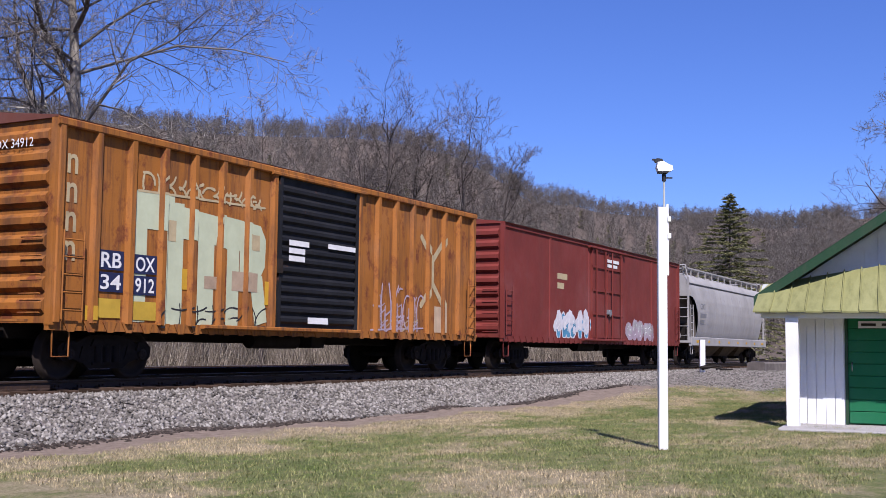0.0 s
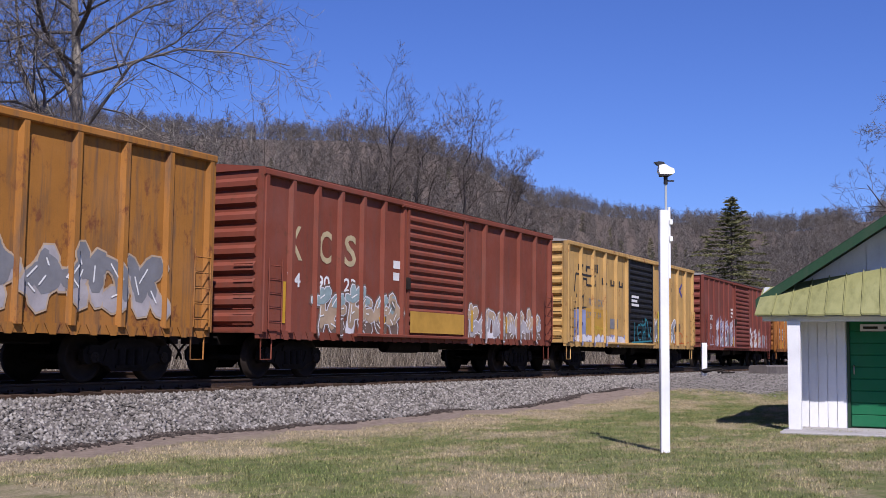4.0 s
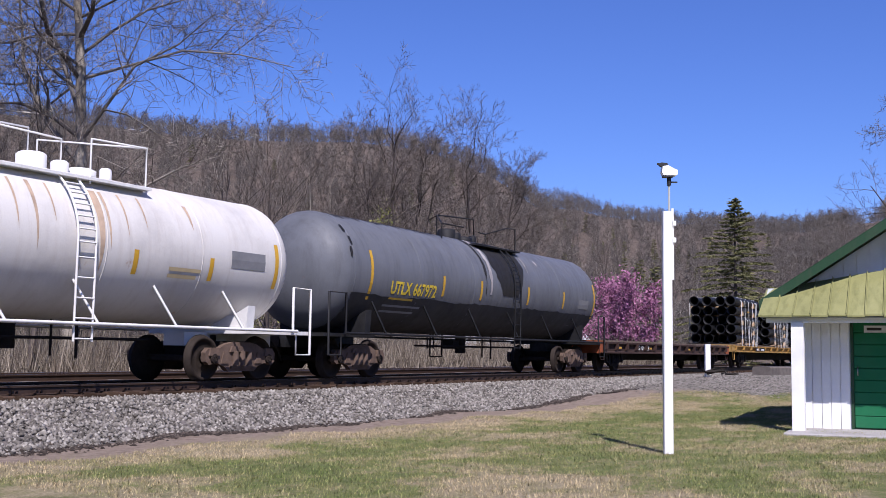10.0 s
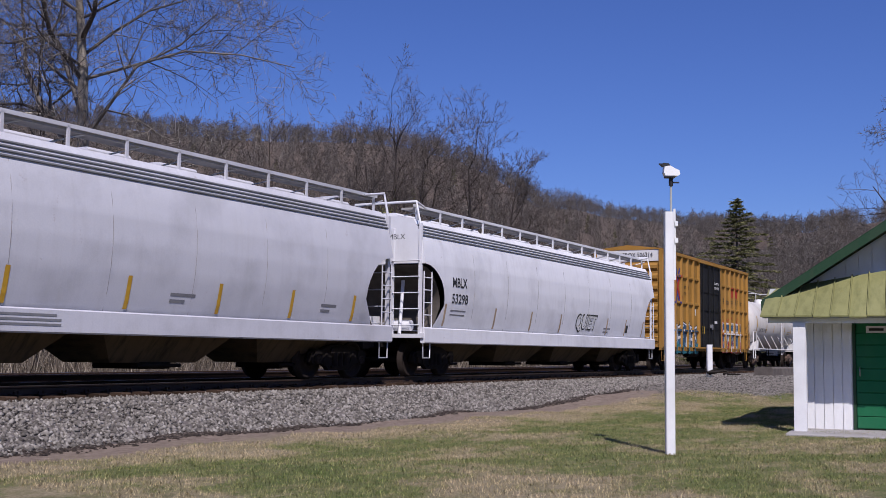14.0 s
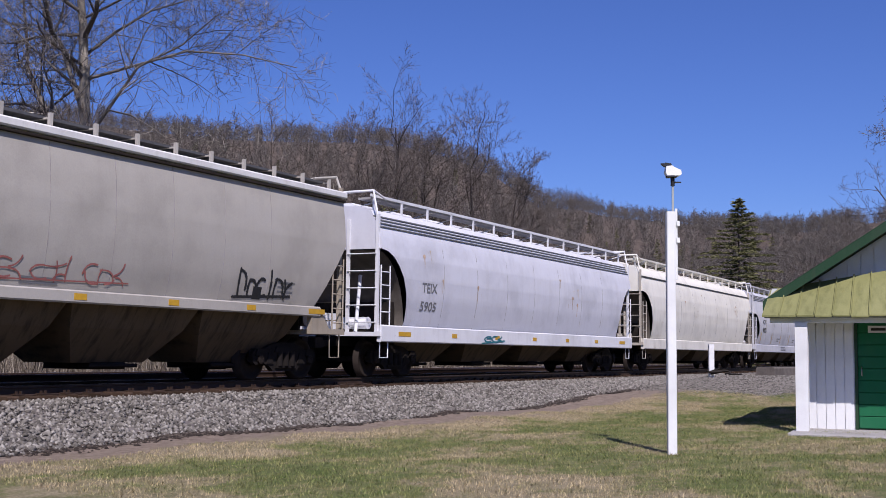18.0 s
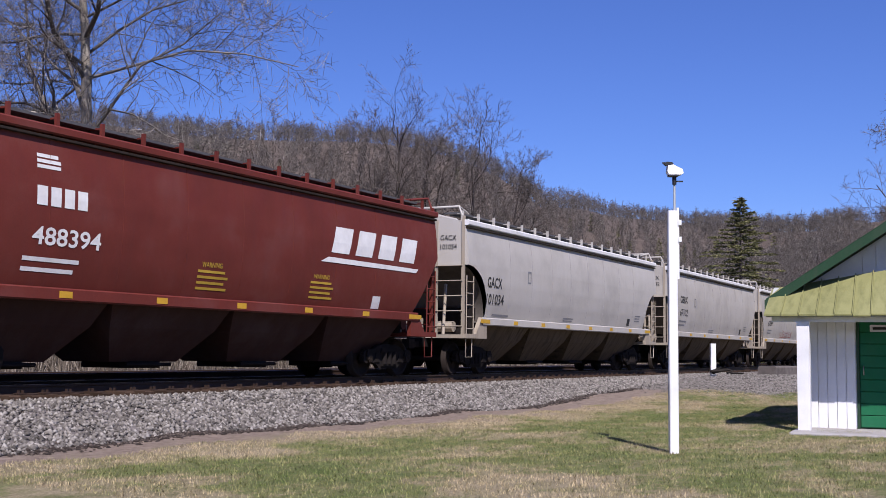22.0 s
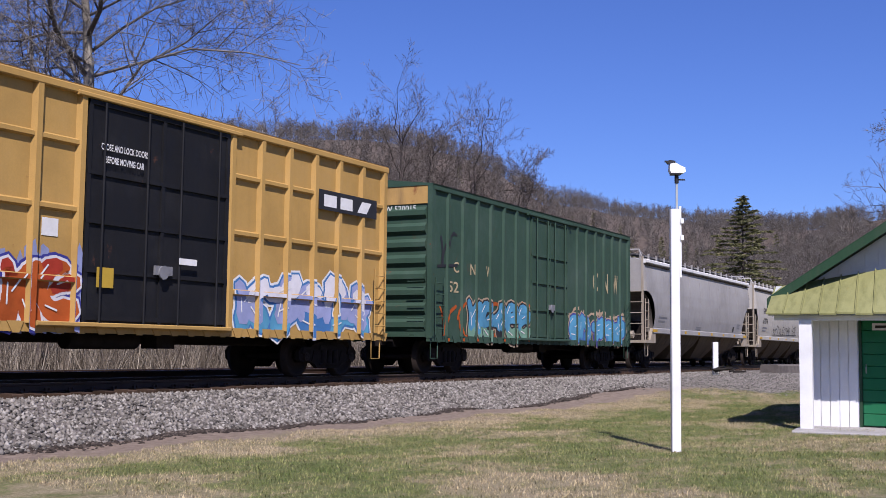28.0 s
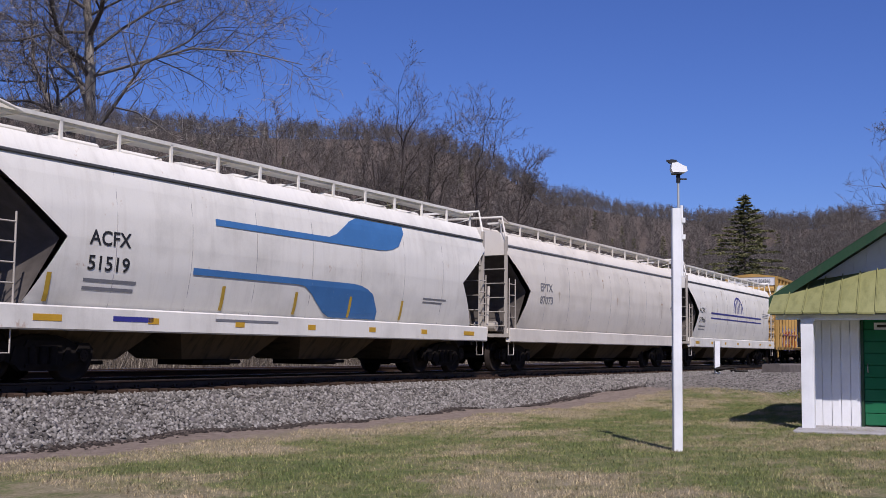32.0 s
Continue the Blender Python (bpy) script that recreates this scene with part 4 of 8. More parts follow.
MAT["spray_umber"] = plain("spray_umber", (0.20, 0.14, 0.11), 0.8, 0.4, 2)
MAT["spray_haze"] = plain("spray_haze", (0.33, 0.42, 0.42), 0.8, 0.35, 2)
MAT["spray_green"] = plain("spray_green", (0.16, 0.30, 0.20), 0.7, 0.35, 2)
MAT["wood"] = plain("wood", (0.42, 0.30, 0.18), 0.85, 0.3, 5, bumpy=0.3)
MAT["deck_wood"] = plain("deck_wood", (0.16, 0.12, 0.095), 0.9, 0.4, 4, bumpy=0.4, per_piece=0.25)
MAT["pipe"] = plain("pipe", (0.006, 0.006, 0.007), 0.62, 0.4, 3, bumpy=0.05)
MAT["strap"] = plain("strap", (0.72, 0.72, 0.70), 0.5, 0.1, 6)
MAT["grating"] = plain("grating", (0.10, 0.10, 0.105), 0.7, 0.3, 12)
# discharge bays: brown dirt, darkened further for the shade under the body
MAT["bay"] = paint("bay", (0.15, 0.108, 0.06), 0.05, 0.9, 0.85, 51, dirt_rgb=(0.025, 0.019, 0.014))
# dark brown-grey that holds the shade inside the hoppers' end openings
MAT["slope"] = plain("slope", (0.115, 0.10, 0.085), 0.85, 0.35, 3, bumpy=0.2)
# red hopper's bays and slope sheets, dirt and shade in one dark colour
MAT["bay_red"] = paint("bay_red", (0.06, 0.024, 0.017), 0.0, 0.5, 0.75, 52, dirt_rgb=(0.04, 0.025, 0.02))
CACHE, TRAIN, WHEELS, P = {}, [], [], {}


def keep(name, build, material):
    if name not in CACHE:
        CACHE[name] = build().mesh(name, material)
    return CACHE[name]


def wheelset_shape():
    sh = Shape().tube([(0, -1.08, 0), (0, 1.08, 0)], 0.075, 10)
    for s in (-1, 1):
        prof = [(0.68, 0.30), (0.685, 0.49), (0.715, 0.49), (0.73, 0.46), (0.82, 0.452), (0.82, 0.385), (0.775, 0.37), (0.76, 0.2), (0.80, 0.13), (0.66, 0.12), (0.70, 0.2)]
        sh.lathe([(s * a, b) for a, b in prof], "y", 26)
        for k in range(6):
            a = k * math.tau / 6
            sh.tube([(0.055 * math.cos(a), s * 1.1, 0.055 * math.sin(a)), (0.055 * math.cos(a), s * 1.125, 0.055 * math.sin(a))], 0.015, 5)
        sh.tube([(0, s * 1.0, 0), (0, s * 1.11, 0)], 0.10, 12)
    return sh


def side_frame_shape():
    prof = [(-1.12, 0.40), (-1.02, 0.33), (-0.78, 0.37), (-0.55, 0.30), (-0.42, 0.20), (0.42, 0.20), (0.55, 0.30), (0.78, 0.37), (1.02, 0.33), (1.12, 0.40), (1.14, 0.58),
            (1.05, 0.66), (0.78, 0.64), (0.50, 0.76), (0.30, 0.80), (-0.30, 0.80), (-0.50, 0.76), (-0.78, 0.64), (-1.05, 0.66), (-1.14, 0.58)]
    sh = Shape()
    sh.prism(prof, -0.06, 0.06, "y")
    sh.prism([(-0.36, 0.26), (0.36, 0.26), (0.36, 0.31), (-0.36, 0.31)], -0.1, 0.1, "y")
    for k in (-0.22, 0.0, 0.22):
        sh.tube([(k, -0.075, 0.31), (k, -0.075, 0.62)], 0.075, 8)
    sh.prism([(-0.40, 0.6), (0.40, 0.6), (0.34, 0.72), (-0.34, 0.72)], -0.1, 0.1, "y")
    for s in (-1, 1):
        sh.prism([(s * 0.55 - 0.12, 0.36), (s * 0.55 + 0.12, 0.36), (s * 0.55 + 0.04, 0.60), (s * 0.55 - 0.04, 0.60)], -0.085, -0.06, "y")
        sh.prism([(s * 0.89 - 0.16, 0.52), (s * 0.89 + 0.16, 0.52), (s * 0.89 + 0.11, 0.68), (s * 0.89 - 0.11, 0.68)], -0.1, 0.1, "y")
    return sh


def truck(parent, x, tone="grime"):
    tr = part("truck", keep("truck", lambda: Shape().box(-0.2, 0.2, -1.0, 1.0, 0.5, 0.82).lathe([(0.82, 0.3), (0.95, 0.3)], "z", 16).box(-1.0, -0.94, -0.6, 0.6, 0.42, 0.5).box(0.94, 1.0, -0.6, 0.6, 0.42, 0.5), MAT["steel"]),
              MAT["steel"], parent, "four-wheel freight truck", pose(x, 0, 0))
    for s in (-1, 1):
        part("side_frame", keep("side_frame_" + tone, side_frame_shape, MAT[tone]), MAT[tone], tr, "cast steel side frame" if s < 0 else "", pose(0, s * 1.0, 0, 0, 0, 0 if s < 0 else 180))
        ws = part("wheelset", keep("wheelset", wheelset_shape, MAT["steel"]), MAT["steel"], tr, "steel wheels on an axle" if s < 0 else "", pose(s * 0.89, 0, 0.457))
        WHEELS.append((ws, s))
    return tr


def running_gear(car, hl, centres, tone="grime", sill=True, reach=0.62):
    for s in (-1, 1):
        truck(car, s * centres, tone)
        sh = Shape().box(0, 0.45, -0.09, 0.09, 0.76, 0.92).box(0.36, 0.60, -0.16, 0.13, 0.72, 0.98).box(0.55, 0.68, 0.02, 0.14, 0.72, 0.98)
        sh.tube([(0.1, -0.35, 0.85), (0.3, -0.42, 0.62), (0.62, -0.25, 0.42), (0.7, -0.12, 0.55)], 0.025, 6)
        part("coupler", keep("coupler", lambda: sh, MAT["steel"]), MAT["steel"], car, "steel coupler with a hanging air hose", pose(s * (hl - 0.05), 0, 0, 0, 0, 0 if s > 0 else 180))
    if sill:
        part("centre_sill", Shape().box(-hl + 0.1, hl - 0.1, -0.28, 0.28, 0.72, 1.02), MAT["grime"], car)


def ladder(parent, mat, x0, x1, y, z0, z1, n, label="", r=0.014):
    sh = Shape().tube([(x0, y, z0), (x0, y, z1)], r * 1.3, 5).tube([(x1, y, z0), (x1, y, z1)], r * 1.3, 5)
    for i in range(n):
        z = z0 + (i + 0.5) * (z1 - z0) / n
        sh.tube([(x0, y, z), (x1, y, z)], r, 5)
    return part("ladder", sh, mat, parent, label)


def stirrups(car, mat, hl, y=1.42, z=0.95, low=0.42):
    for s in (-1, 1):
        for q in (-1, 1):
            a, b = s * (hl - 0.12), s * (hl - 0.5)
            part("stirrup_step", Shape().tube([(a, q * y, z), (a, q * y, low), (b, q * y, low), (b, q * y, z)], 0.018, 5), mat, car)


# painted marks: flat shapes laid on a side; surf lists stretches (x0, x1, y or y(z))
def clip_poly(poly, x0, x1):
    for edge, sign in ((x0, 1), (x1, -1)):
        out = []
        for i, p in enumerate(poly):
            q = poly[(i + 1) % len(poly)]
            a, b = sign * (p[0] - edge), sign * (q[0] - edge)
            if a >= 0:
                out.append(p)
            if (a >= 0) != (b >= 0):
                k = a / (a - b)
                out.append((edge, p[1] + k * (q[1] - p[1])))
        poly = out
        if len(poly) < 3:
            return []
    return poly


def lay(polys, surf, lift):
    sh, base = Shape(), lift
    for i, poly in enumerate(polys):
        lift = base + 0.0001 * (i % 50)
        area = sum(p[0] * q[1] - q[0] * p[1] for p, q in zip(poly, poly[1:] + poly[:1]))
        if area < 0:
            poly = poly[::-1]
        for x0, x1, y, *band in surf:
            c = clip_poly(poly, x0, x1)
            if band and len(c) >= 3:
                c = [(b, a) for a, b in clip_poly([(b, a) for a, b in c], *band)]
            if len(c) >= 3 and callable(y):
                # follow the rounded side in narrow bands
                za, zb = min(p[1] for p in c), max(p[1] for p in c)
                n = max(1, int((zb - za) / 0.12))
                for k in range(n):
                    d = [(b, a) for a, b in clip_poly([(b, a) for a, b in c], za + (zb - za) * k / n, za + (zb - za) * (k + 1) / n)]
                    if len(d) >= 3:
                        sh.add([(px, y(pz) - lift, pz) for px, pz in d], [tuple(range(len(d)))])
            elif len(c) >= 3:
                sh.add([(px, (y(pz) if callable(y) else y) - lift, pz) for px, pz in c], [tuple(range(len(c)))])
    return sh


def marks(car, name, polys, surf, mat, lift=0.006, label=""):
    sh = lay(polys, surf, lift)
    if sh.f:
        part(name, sh, MAT[mat], car, label)


def rect(x0, x1, z0, z1):
    return [(x0, z0), (x1, z0), (x1, z1), (x0, z1)]


def bars(car, x, z, widths, h, gap, surf, mat, lift=0.006):
    """Lines of small writing that cannot be read."""
    for i, w in enumerate(widths):
        marks(car, "writing", [rect(x, x + w, z - i * (h + gap) - h, z - i * (h + gap))], surf, mat, lift)


TEXTS = {}


def text_points(txt, fat=0.0):
    if (txt, fat) not in TEXTS:
        cu = bpy.data.curves.new("text", "FONT")
        cu.body, cu.resolution_u, cu.offset = txt, 3, fat
        ob = bpy.data.objects.new("text", cu)
        me = bpy.data.meshes.new_from_object(ob)
        v = np.array([p.co[:2] for p in me.vertices])
        v = (v - v.min(0)) / (v.max(0) - v.min(0))
        TEXTS[txt, fat] = (v, [tuple(p.vertices) for p in me.polygons])
        bpy.data.objects.remove(ob)
        bpy.data.curves.remove(cu)
        bpy.data.meshes.remove(me)
    return TEXTS[txt, fat]


def words(car, txt, x, z, w, h, y, mat, lift=0.009, slant=0.0, fat=0.016):
    """Lettering w wide and h high on the near side, its lower left corner at x, z."""
    v, f = text_points(txt, fat)
    sh = Shape()
    sh.add([(x + a * w + slant * b * h, (y(z + b * h) if callable(y) else y) - lift, z + b * h) for a, b in v], f)
    part("lettering", sh, MAT[mat], car, "painted lettering")


def words_on(car, txt, x, z, w, h, surf, mat):
    """Lettering that follows posts and belts."""
    v, f = text_points(txt)
    marks(car, "lettering", [[(x + v[i][0] * w, z + v[i][1] * h) for i in fc] for fc in f], surf, mat, 0.008, "painted lettering")


def end_words(car, txt, xe, y0, z, w, h, mat):
    """Lettering on the rear end, which faces backwards along the track."""
    v, f = text_points(txt)
    part("lettering", Shape().add([(xe - 0.008, y0 - a * w, z + b * h) for a, b in v], f), MAT[mat], car, "painted lettering")


def strokes(r):
    """The bent strokes of one sprayed sign, within a unit square."""
    def bow(p, q, k):
        mx, my = (p[0] + q[0]) / 2 - k * (q[1] - p[1]), (p[1] + q[1]) / 2 + k * (q[0] - p[0])
        return [((1 - u) ** 2 * p[0] + 2 * u * (1 - u) * mx + u * u * q[0], (1 - u) ** 2 * p[1] + 2 * u * (1 - u) * my + u * u * q[1]) for u in (0, 0.2, 0.4, 0.6, 0.8, 1)]
    j = lambda c: c + r.uniform(-0.1, 0.1)
    kind = r.randrange(5)
    if kind == 0:
        return [bow((j(0.1), 0), (j(0.2), 1), 0.15), bow((j(0.15), j(0.95)), (j(0.9), j(0.3)), 0.6), bow((j(0.9), j(0.35)), (j(0.4), 0.02), 0.3)]
    if kind == 1:
        return [bow((j(0.9), j(0.9)), (j(0.1), j(0.5)), -0.5), bow((j(0.1), j(0.5)), (j(0.95), j(0.1)), -0.55), bow((j(0.4), j(0.45)), (1.0, j(0.55)), 0.1)]
    if kind == 2:
        return [bow((j(0.05), 1), (j(0.3), 0), 0.2), bow((j(0.3), 0), (j(0.95), j(0.95)), 0.35), bow((j(0.6), j(0.6)), (1.05, 0.0), -0.2)]
    if kind == 3:
        return [bow((j(0.5), 1.05), (j(0.45), -0.05), 0.12), bow((0, j(0.8)), (1.0, j(0.95)), -0.2), bow((j(0.5), j(0.1)), (j(0.95), j(0.4)), 0.5)]
    return [bow((j(0.5), 1), (j(0.05), j(0.4)), 0.3), bow((j(0.05), j(0.4)), (j(0.6), 0), 0.4), bow((j(0.6), 0), (j(0.95), j(0.6)), 0.4), bow((j(0.95), j(0.6)), (j(0.5), 1), 0.3)]


def capsule(p, q, w, n=4):
    a = math.atan2(q[1] - p[1], q[0] - p[0])
    return [(q[0] + w * math.cos(a - math.pi / 2 + k * math.pi / n), q[1] + w * math.sin(a - math.pi / 2 + k * math.pi / n)) for k in range(n + 1)] + \
           [(p[0] + w * math.cos(a + math.pi / 2 + k * math.pi / n), p[1] + w * math.sin(a + math.pi / 2 + k * math.pi / n)) for k in range(n + 1)]


def graffiti(car, x0, x1, z0, z1, count, surf, fills, outline, seed, weight=0.2, edge=0.07, label="sprayed graffiti", back=None, shine="letter_white", halo=None, halo_w=0.05):
    """Sprayed signs that nobody could read: fat bent strokes, shaded in bands of height, with an outline and a line round that."""
    r = random.Random(seed)
    cell = (x1 - x0) / count
    groups = {m: [] for m in fills}
    rim, outer, gloss = [], [], []
    for i in range(count):
        cx, tall, skew, low = x0 + i * cell, r.uniform(0.8, 1.05), r.uniform(-0.15, 0.25), r.uniform(0.0, 0.1)
        for line in strokes(r):
            w = weight * min(cell, z1 - z0) * r.uniform(0.75, 1.2)
            pts = [(cx + cell * (0.08 + 0.84 * u) + skew * v * cell, z0 + w + (z1 - z0 - 2 * w) * (low + v * (tall - low))) for u, v in line]
            for k, (p, q) in enumerate(zip(pts, pts[1:])):
                ww = w * (0.75 + 0.1 * k)
                level = ((p[1] + q[1]) / 2 - z0) / (z1 - z0) * len(fills) + r.uniform(-0.45, 0.45)
                groups[fills[max(0, min(len(fills) - 1, int(level)))]].append(capsule(p, q, ww, 3))
                rim.append(capsule(p, q, ww + edge, 3))
                outer.append(capsule(p, q, ww + edge + halo_w, 3))
            p, q = pts[2], pts[4]
            gloss.append(capsule((p[0] - w * 0.35, p[1] + w * 0.2), (q[0] - w * 0.35, q[1] + w * 0.2), 0.016, 2))
    if back:
        cloud = []
        n = int((x1 - x0) / 0.16)
        for k in range(n):
            x = x0 - 0.1 + k * (x1 - x0 + 0.2) / n
            up = z1 + r.uniform(-0.22, 0.16) * (z1 - z0)
            cloud.append([(x, z0 - 0.04 + r.uniform(0, 0.08)), (x + 0.19, z0 - 0.04 + r.uniform(0, 0.08)), (x + 0.18, up - r.uniform(0.02, 0.3)), (x + r.uniform(0.04, 0.14), up), (x, up - r.uniform(0.02, 0.3))])
        marks(car, "graffiti", cloud, surf, back, 0.005, label)
    if halo:
        marks(car, "graffiti", outer, surf, halo, 0.0085, label)
    marks(car, "graffiti", rim, surf, outline, 0.0145, label)
    for k, (m, polys) in enumerate(groups.items()):
        marks(car, "graffiti", polys, surf, m, 0.017 + 0.003 * k, label)
    if shine:
        marks(car, "graffiti", gloss, surf, shine, 0.03, label)


def hatched(car, x0, x1, z0, z1, count, surf, mats, seed, lean=0.5, gap=0.05, w=0.028):
    """Tall block signs filled in with quick slanting strokes; the paint below shows through."""
    r = random.Random(seed)
    cell = (x1 - x0) / count
    polys = {m: [] for m in mats}
    for i in range(count):
        top, cut, wide = z1 - r.uniform(0, 0.25) * (z1 - z0), r.uniform(0.25, 0.6), cell * r.uniform(0.86, 1.0)
        cx = x0 + i * cell
        n = int((top - z0) / gap)
        for k in range(n):
            z = z0 + k * gap + r.uniform(-0.02, 0.02)
            v = (z - z0) / (top - z0)
            lo, hi = cx + 0.12 * cell * math.sin(v * 5 + i), cx + wide + 0.1 * cell * math.sin(v * 4 + 2 * i)
            m = mats[int(r.random() ** 1.8 * len(mats))]
            pieces = [(lo, hi)] if not cut - 0.12 < v < cut + 0.12 else [(lo, lo + 0.32 * (hi - lo)), (hi - 0.3 * (hi - lo), hi)]
            for p, q in pieces:
                polys[m].append(capsule((p, z), (q, z + lean * (q - p) * r.uniform(0.7, 1.1)), w * r.uniform(0.7, 1.5), 2))
        for x in (cx, cx + wide):
            polys[mats[0]].append(capsule((x, z0), (x + 0.06 * r.uniform(-1, 1), top), w * 1.3, 2))
    for k, (m, ps) in enumerate(polys.items()):
        marks(car, "graffiti", ps, surf, m, 0.008 + 0.004 * k, "hatched sprayed block letters")


def scrawl(car, x0, x1, z0, z1, count, surf, mat, seed, w=0.022):
    """A thin sprayed signature of loops and strokes."""
    r = random.Random(seed)
    polys, cell = [], (x1 - x0) / count
    for i in range(count):
        cx, tall = x0 + i * cell, r.uniform(0.55, 1.0)
        for line in strokes(r)[:r.choice((1, 2, 2, 3))]:
            pts = [(cx + cell * 1.1 * u, z0 + (z1 - z0) * v * tall) for u, v in line]
            polys += [capsule(p, q, w * r.uniform(0.7, 1.1), 2) for p, q in zip(pts, pts[1:])]
    polys.append(capsule((x0 - 0.1, z0 - 0.04), (x1, z0 + 0.05), w * 0.8, 2))
    marks(car, "graffiti", polys, surf, mat, 0.008, "thin sprayed scrawl")


# ---- boxcars ----
def boxcar(label, s0, s1, eave, side, end, door_mat, roof_mat, door, style="corr", posts=7, belts=(), end_cap=None, sill_mat=None, gear="grime", post_depth=0.10, ends=9):
    hl = (s1 - s0) / 2
    car = thing("boxcar", label, "boxcar", "freight cars of the train")
    TRAIN.append((car, (s0 + s1) / 2))
    yb, yp = 1.43, 1.43 + post_depth
    part("body", Shape().box(-hl + 0.08, hl - 0.08, -yb, yb, 0.98, eave - 0.02), side, car)
    xs = []
    a, b = door
    for lo, hi in ((-hl + 0.12, a - 0.12), (b + 0.12, hl - 0.12)):
        n = posts if isinstance(posts, int) else posts[0 if lo < 0 else 1]
        xs += [lo + (hi - lo) * i / (n - 1) for i in range(n)]
    for q in (-1, 1):
        for x in xs:
            prof = [(x - 0.10, q * yb), (x - 0.055, q * yp), (x + 0.055, q * yp), (x + 0.10, q * yb)]
            part("post", Shape().prism(prof if q > 0 else prof, 1.0, eave - 0.12, "z"), side, car)
        for z in belts:
            for lo, hi in ((-hl + 0.12, a - 0.12), (b + 0.12, hl - 0.12)):
                part("belt", Shape().prism([(q * yb, z - 0.07), (q * (yp - 0.03), z - 0.035), (q * (yp - 0.03), z + 0.035), (q * yb, z + 0.07)][::q], lo, hi), side, car)
        part("top_chord", Shape().slab(-hl, hl, *sorted((q * 1.38, q * (yp + 0.01))), eave - 0.14, eave, 0.02), side if roof_mat is not side else side, car)
        part("side_sill", Shape().prism([(q * 1.36, 0.86), (q * 1.46, 0.86), (q * 1.46, 1.02), (q * 1.36, 1.02)][::q], -hl, hl), sill_mat or side, car)
        sh = Shape()
        for k in range(int(2 * hl / 0.46)):
            x = -hl + 0.3 + k * 0.46
            sh.prism([(x, 1.03), (x + 0.12, 0.84), (x + 0.26, 0.84), (x + 0.34, 1.03)], *sorted((q * 1.463, q * 1.475)), "y")
        tagged(part("sill_tabs", sh, sill_mat or side, car), kind="stuff")
        # door with its tracks
        d = Shape().box(a, b, *sorted((q * (yb + 0.004), q * (yb + 0.05))), 1.04, eave - 0.17)
        if style == "corr":
            n = 14
            for k in range(n):
                z = 1.12 + k * (eave - 1.42) / n
                d.prism([(q * (yb + 0.05), z), (q * (yb + 0.105), z + 0.05), (q * (yb + 0.105), z + 0.12), (q * (yb + 0.05), z + 0.18)][::q], a + 0.12, b - 0.12)
            for x0 in (a, b - 0.1):
                d.box(x0, x0 + 0.1, *sorted((q * (yb + 0.05), q * (yb + 0.11))), 1.04, eave - 0.17)
        else:
            for z in (1.08, 1.9, 2.75, 3.6, eave - 0.26):
                d.box(a, b, *sorted((q * (yb + 0.05), q * (yb + 0.09))), z, z + 0.08)
            for x0 in (a, (a + b) / 2 - 0.04, b - 0.08):
                d.box(x0, x0 + 0.08, *sorted((q * (yb + 0.05), q * (yb + 0.085))), 1.04, eave - 0.18)
        dr = part("door", d, door_mat, car, "closed sliding door")
        if style != "corr":
            for x0 in (a + 0.35, a + 0.3 + (b - a) * 0.3, b - 0.3 - (b - a) * 0.3, b - 0.35):
                part("lock_rod", Shape().tube([(x0, q * (yb + 0.12), 1.0), (x0, q * (yb + 0.12), eave - 0.2)], 0.025, 6), door_mat, dr)
            part("latch", Shape().box((a + b) / 2 - 0.2, (a + b) / 2 + 0.25, *sorted((q * (yb + 0.09), q * (yb + 0.14))), 1.95, 2.12).tube([((a + b) / 2, q * (yb + 0.14), 2.0), ((a + b) / 2, q * (yb + 0.17), 2.0)], 0.13, 10), MAT["letter_grey"], dr, "door latch gear")
        else:
            part("latch", Shape().box(a - 0.06, a + 0.1, *sorted((q * (yb + 0.1), q * (yb + 0.15))), 2.2, 2.5), MAT["steel"], dr, "door latch")
        part("door_track", Shape().slab(a - 2.4 if style == "corr" else a - 1, b + 0.1, *sorted((q * (yb + 0.03), q * (yb + 0.15))), 0.96, 1.04, 0.015), sill_mat or side, car)
        part("door_track", Shape().slab(a - 0.3, b + 0.3, *sorted((q * (yb + 0.03), q * (yb + 0.14))), eave - 0.17, eave - 0.09, 0.015), side, car)
    # ends of pressed ribs
    for s in (-1, 1):
        xe = s * (hl - 0.08)
        sh = Shape().box(*sorted((xe, xe + s * 0.03)), -1.46, 1.46, 0.98, eave)
        top = eave - (0.52 if end_cap else 0.12)
        for k in range(ends):
            z, hgt = 1.1 + k * (top - 1.1) / ends, (top - 1.1) / ends
            pr = [(xe + s * 0.03, z + 0.04), (xe + s * 0.11, z + hgt * 0.32), (xe + s * 0.11, z + hgt * 0.62), (xe + s * 0.03, z + hgt * 0.84)]
            sh.prism(pr if s < 0 else pr[::-1], -1.3, 1.3, "y")
        part("end_wall", sh, end, car, "ribbed steel end")
        if end_cap:
            part("end_panel", Shape().box(*sorted((xe + s * 0.03, xe + s * 0.06)), -1.46, 1.46, eave - 0.5, eave), end_cap, car, "white upper end panel")
        for q in (-1, 1):
            part("corner_post", Shape().box(*sorted((xe, xe + s * 0.09)), *sorted((q * 1.36, q * 1.5)), 0.95, eave - 0.02), side, car)
            ladder(car, side, s * (hl - 0.16), s * (hl - 0.62), q * (yp + 0.05), 1.05, 2.55, 5)
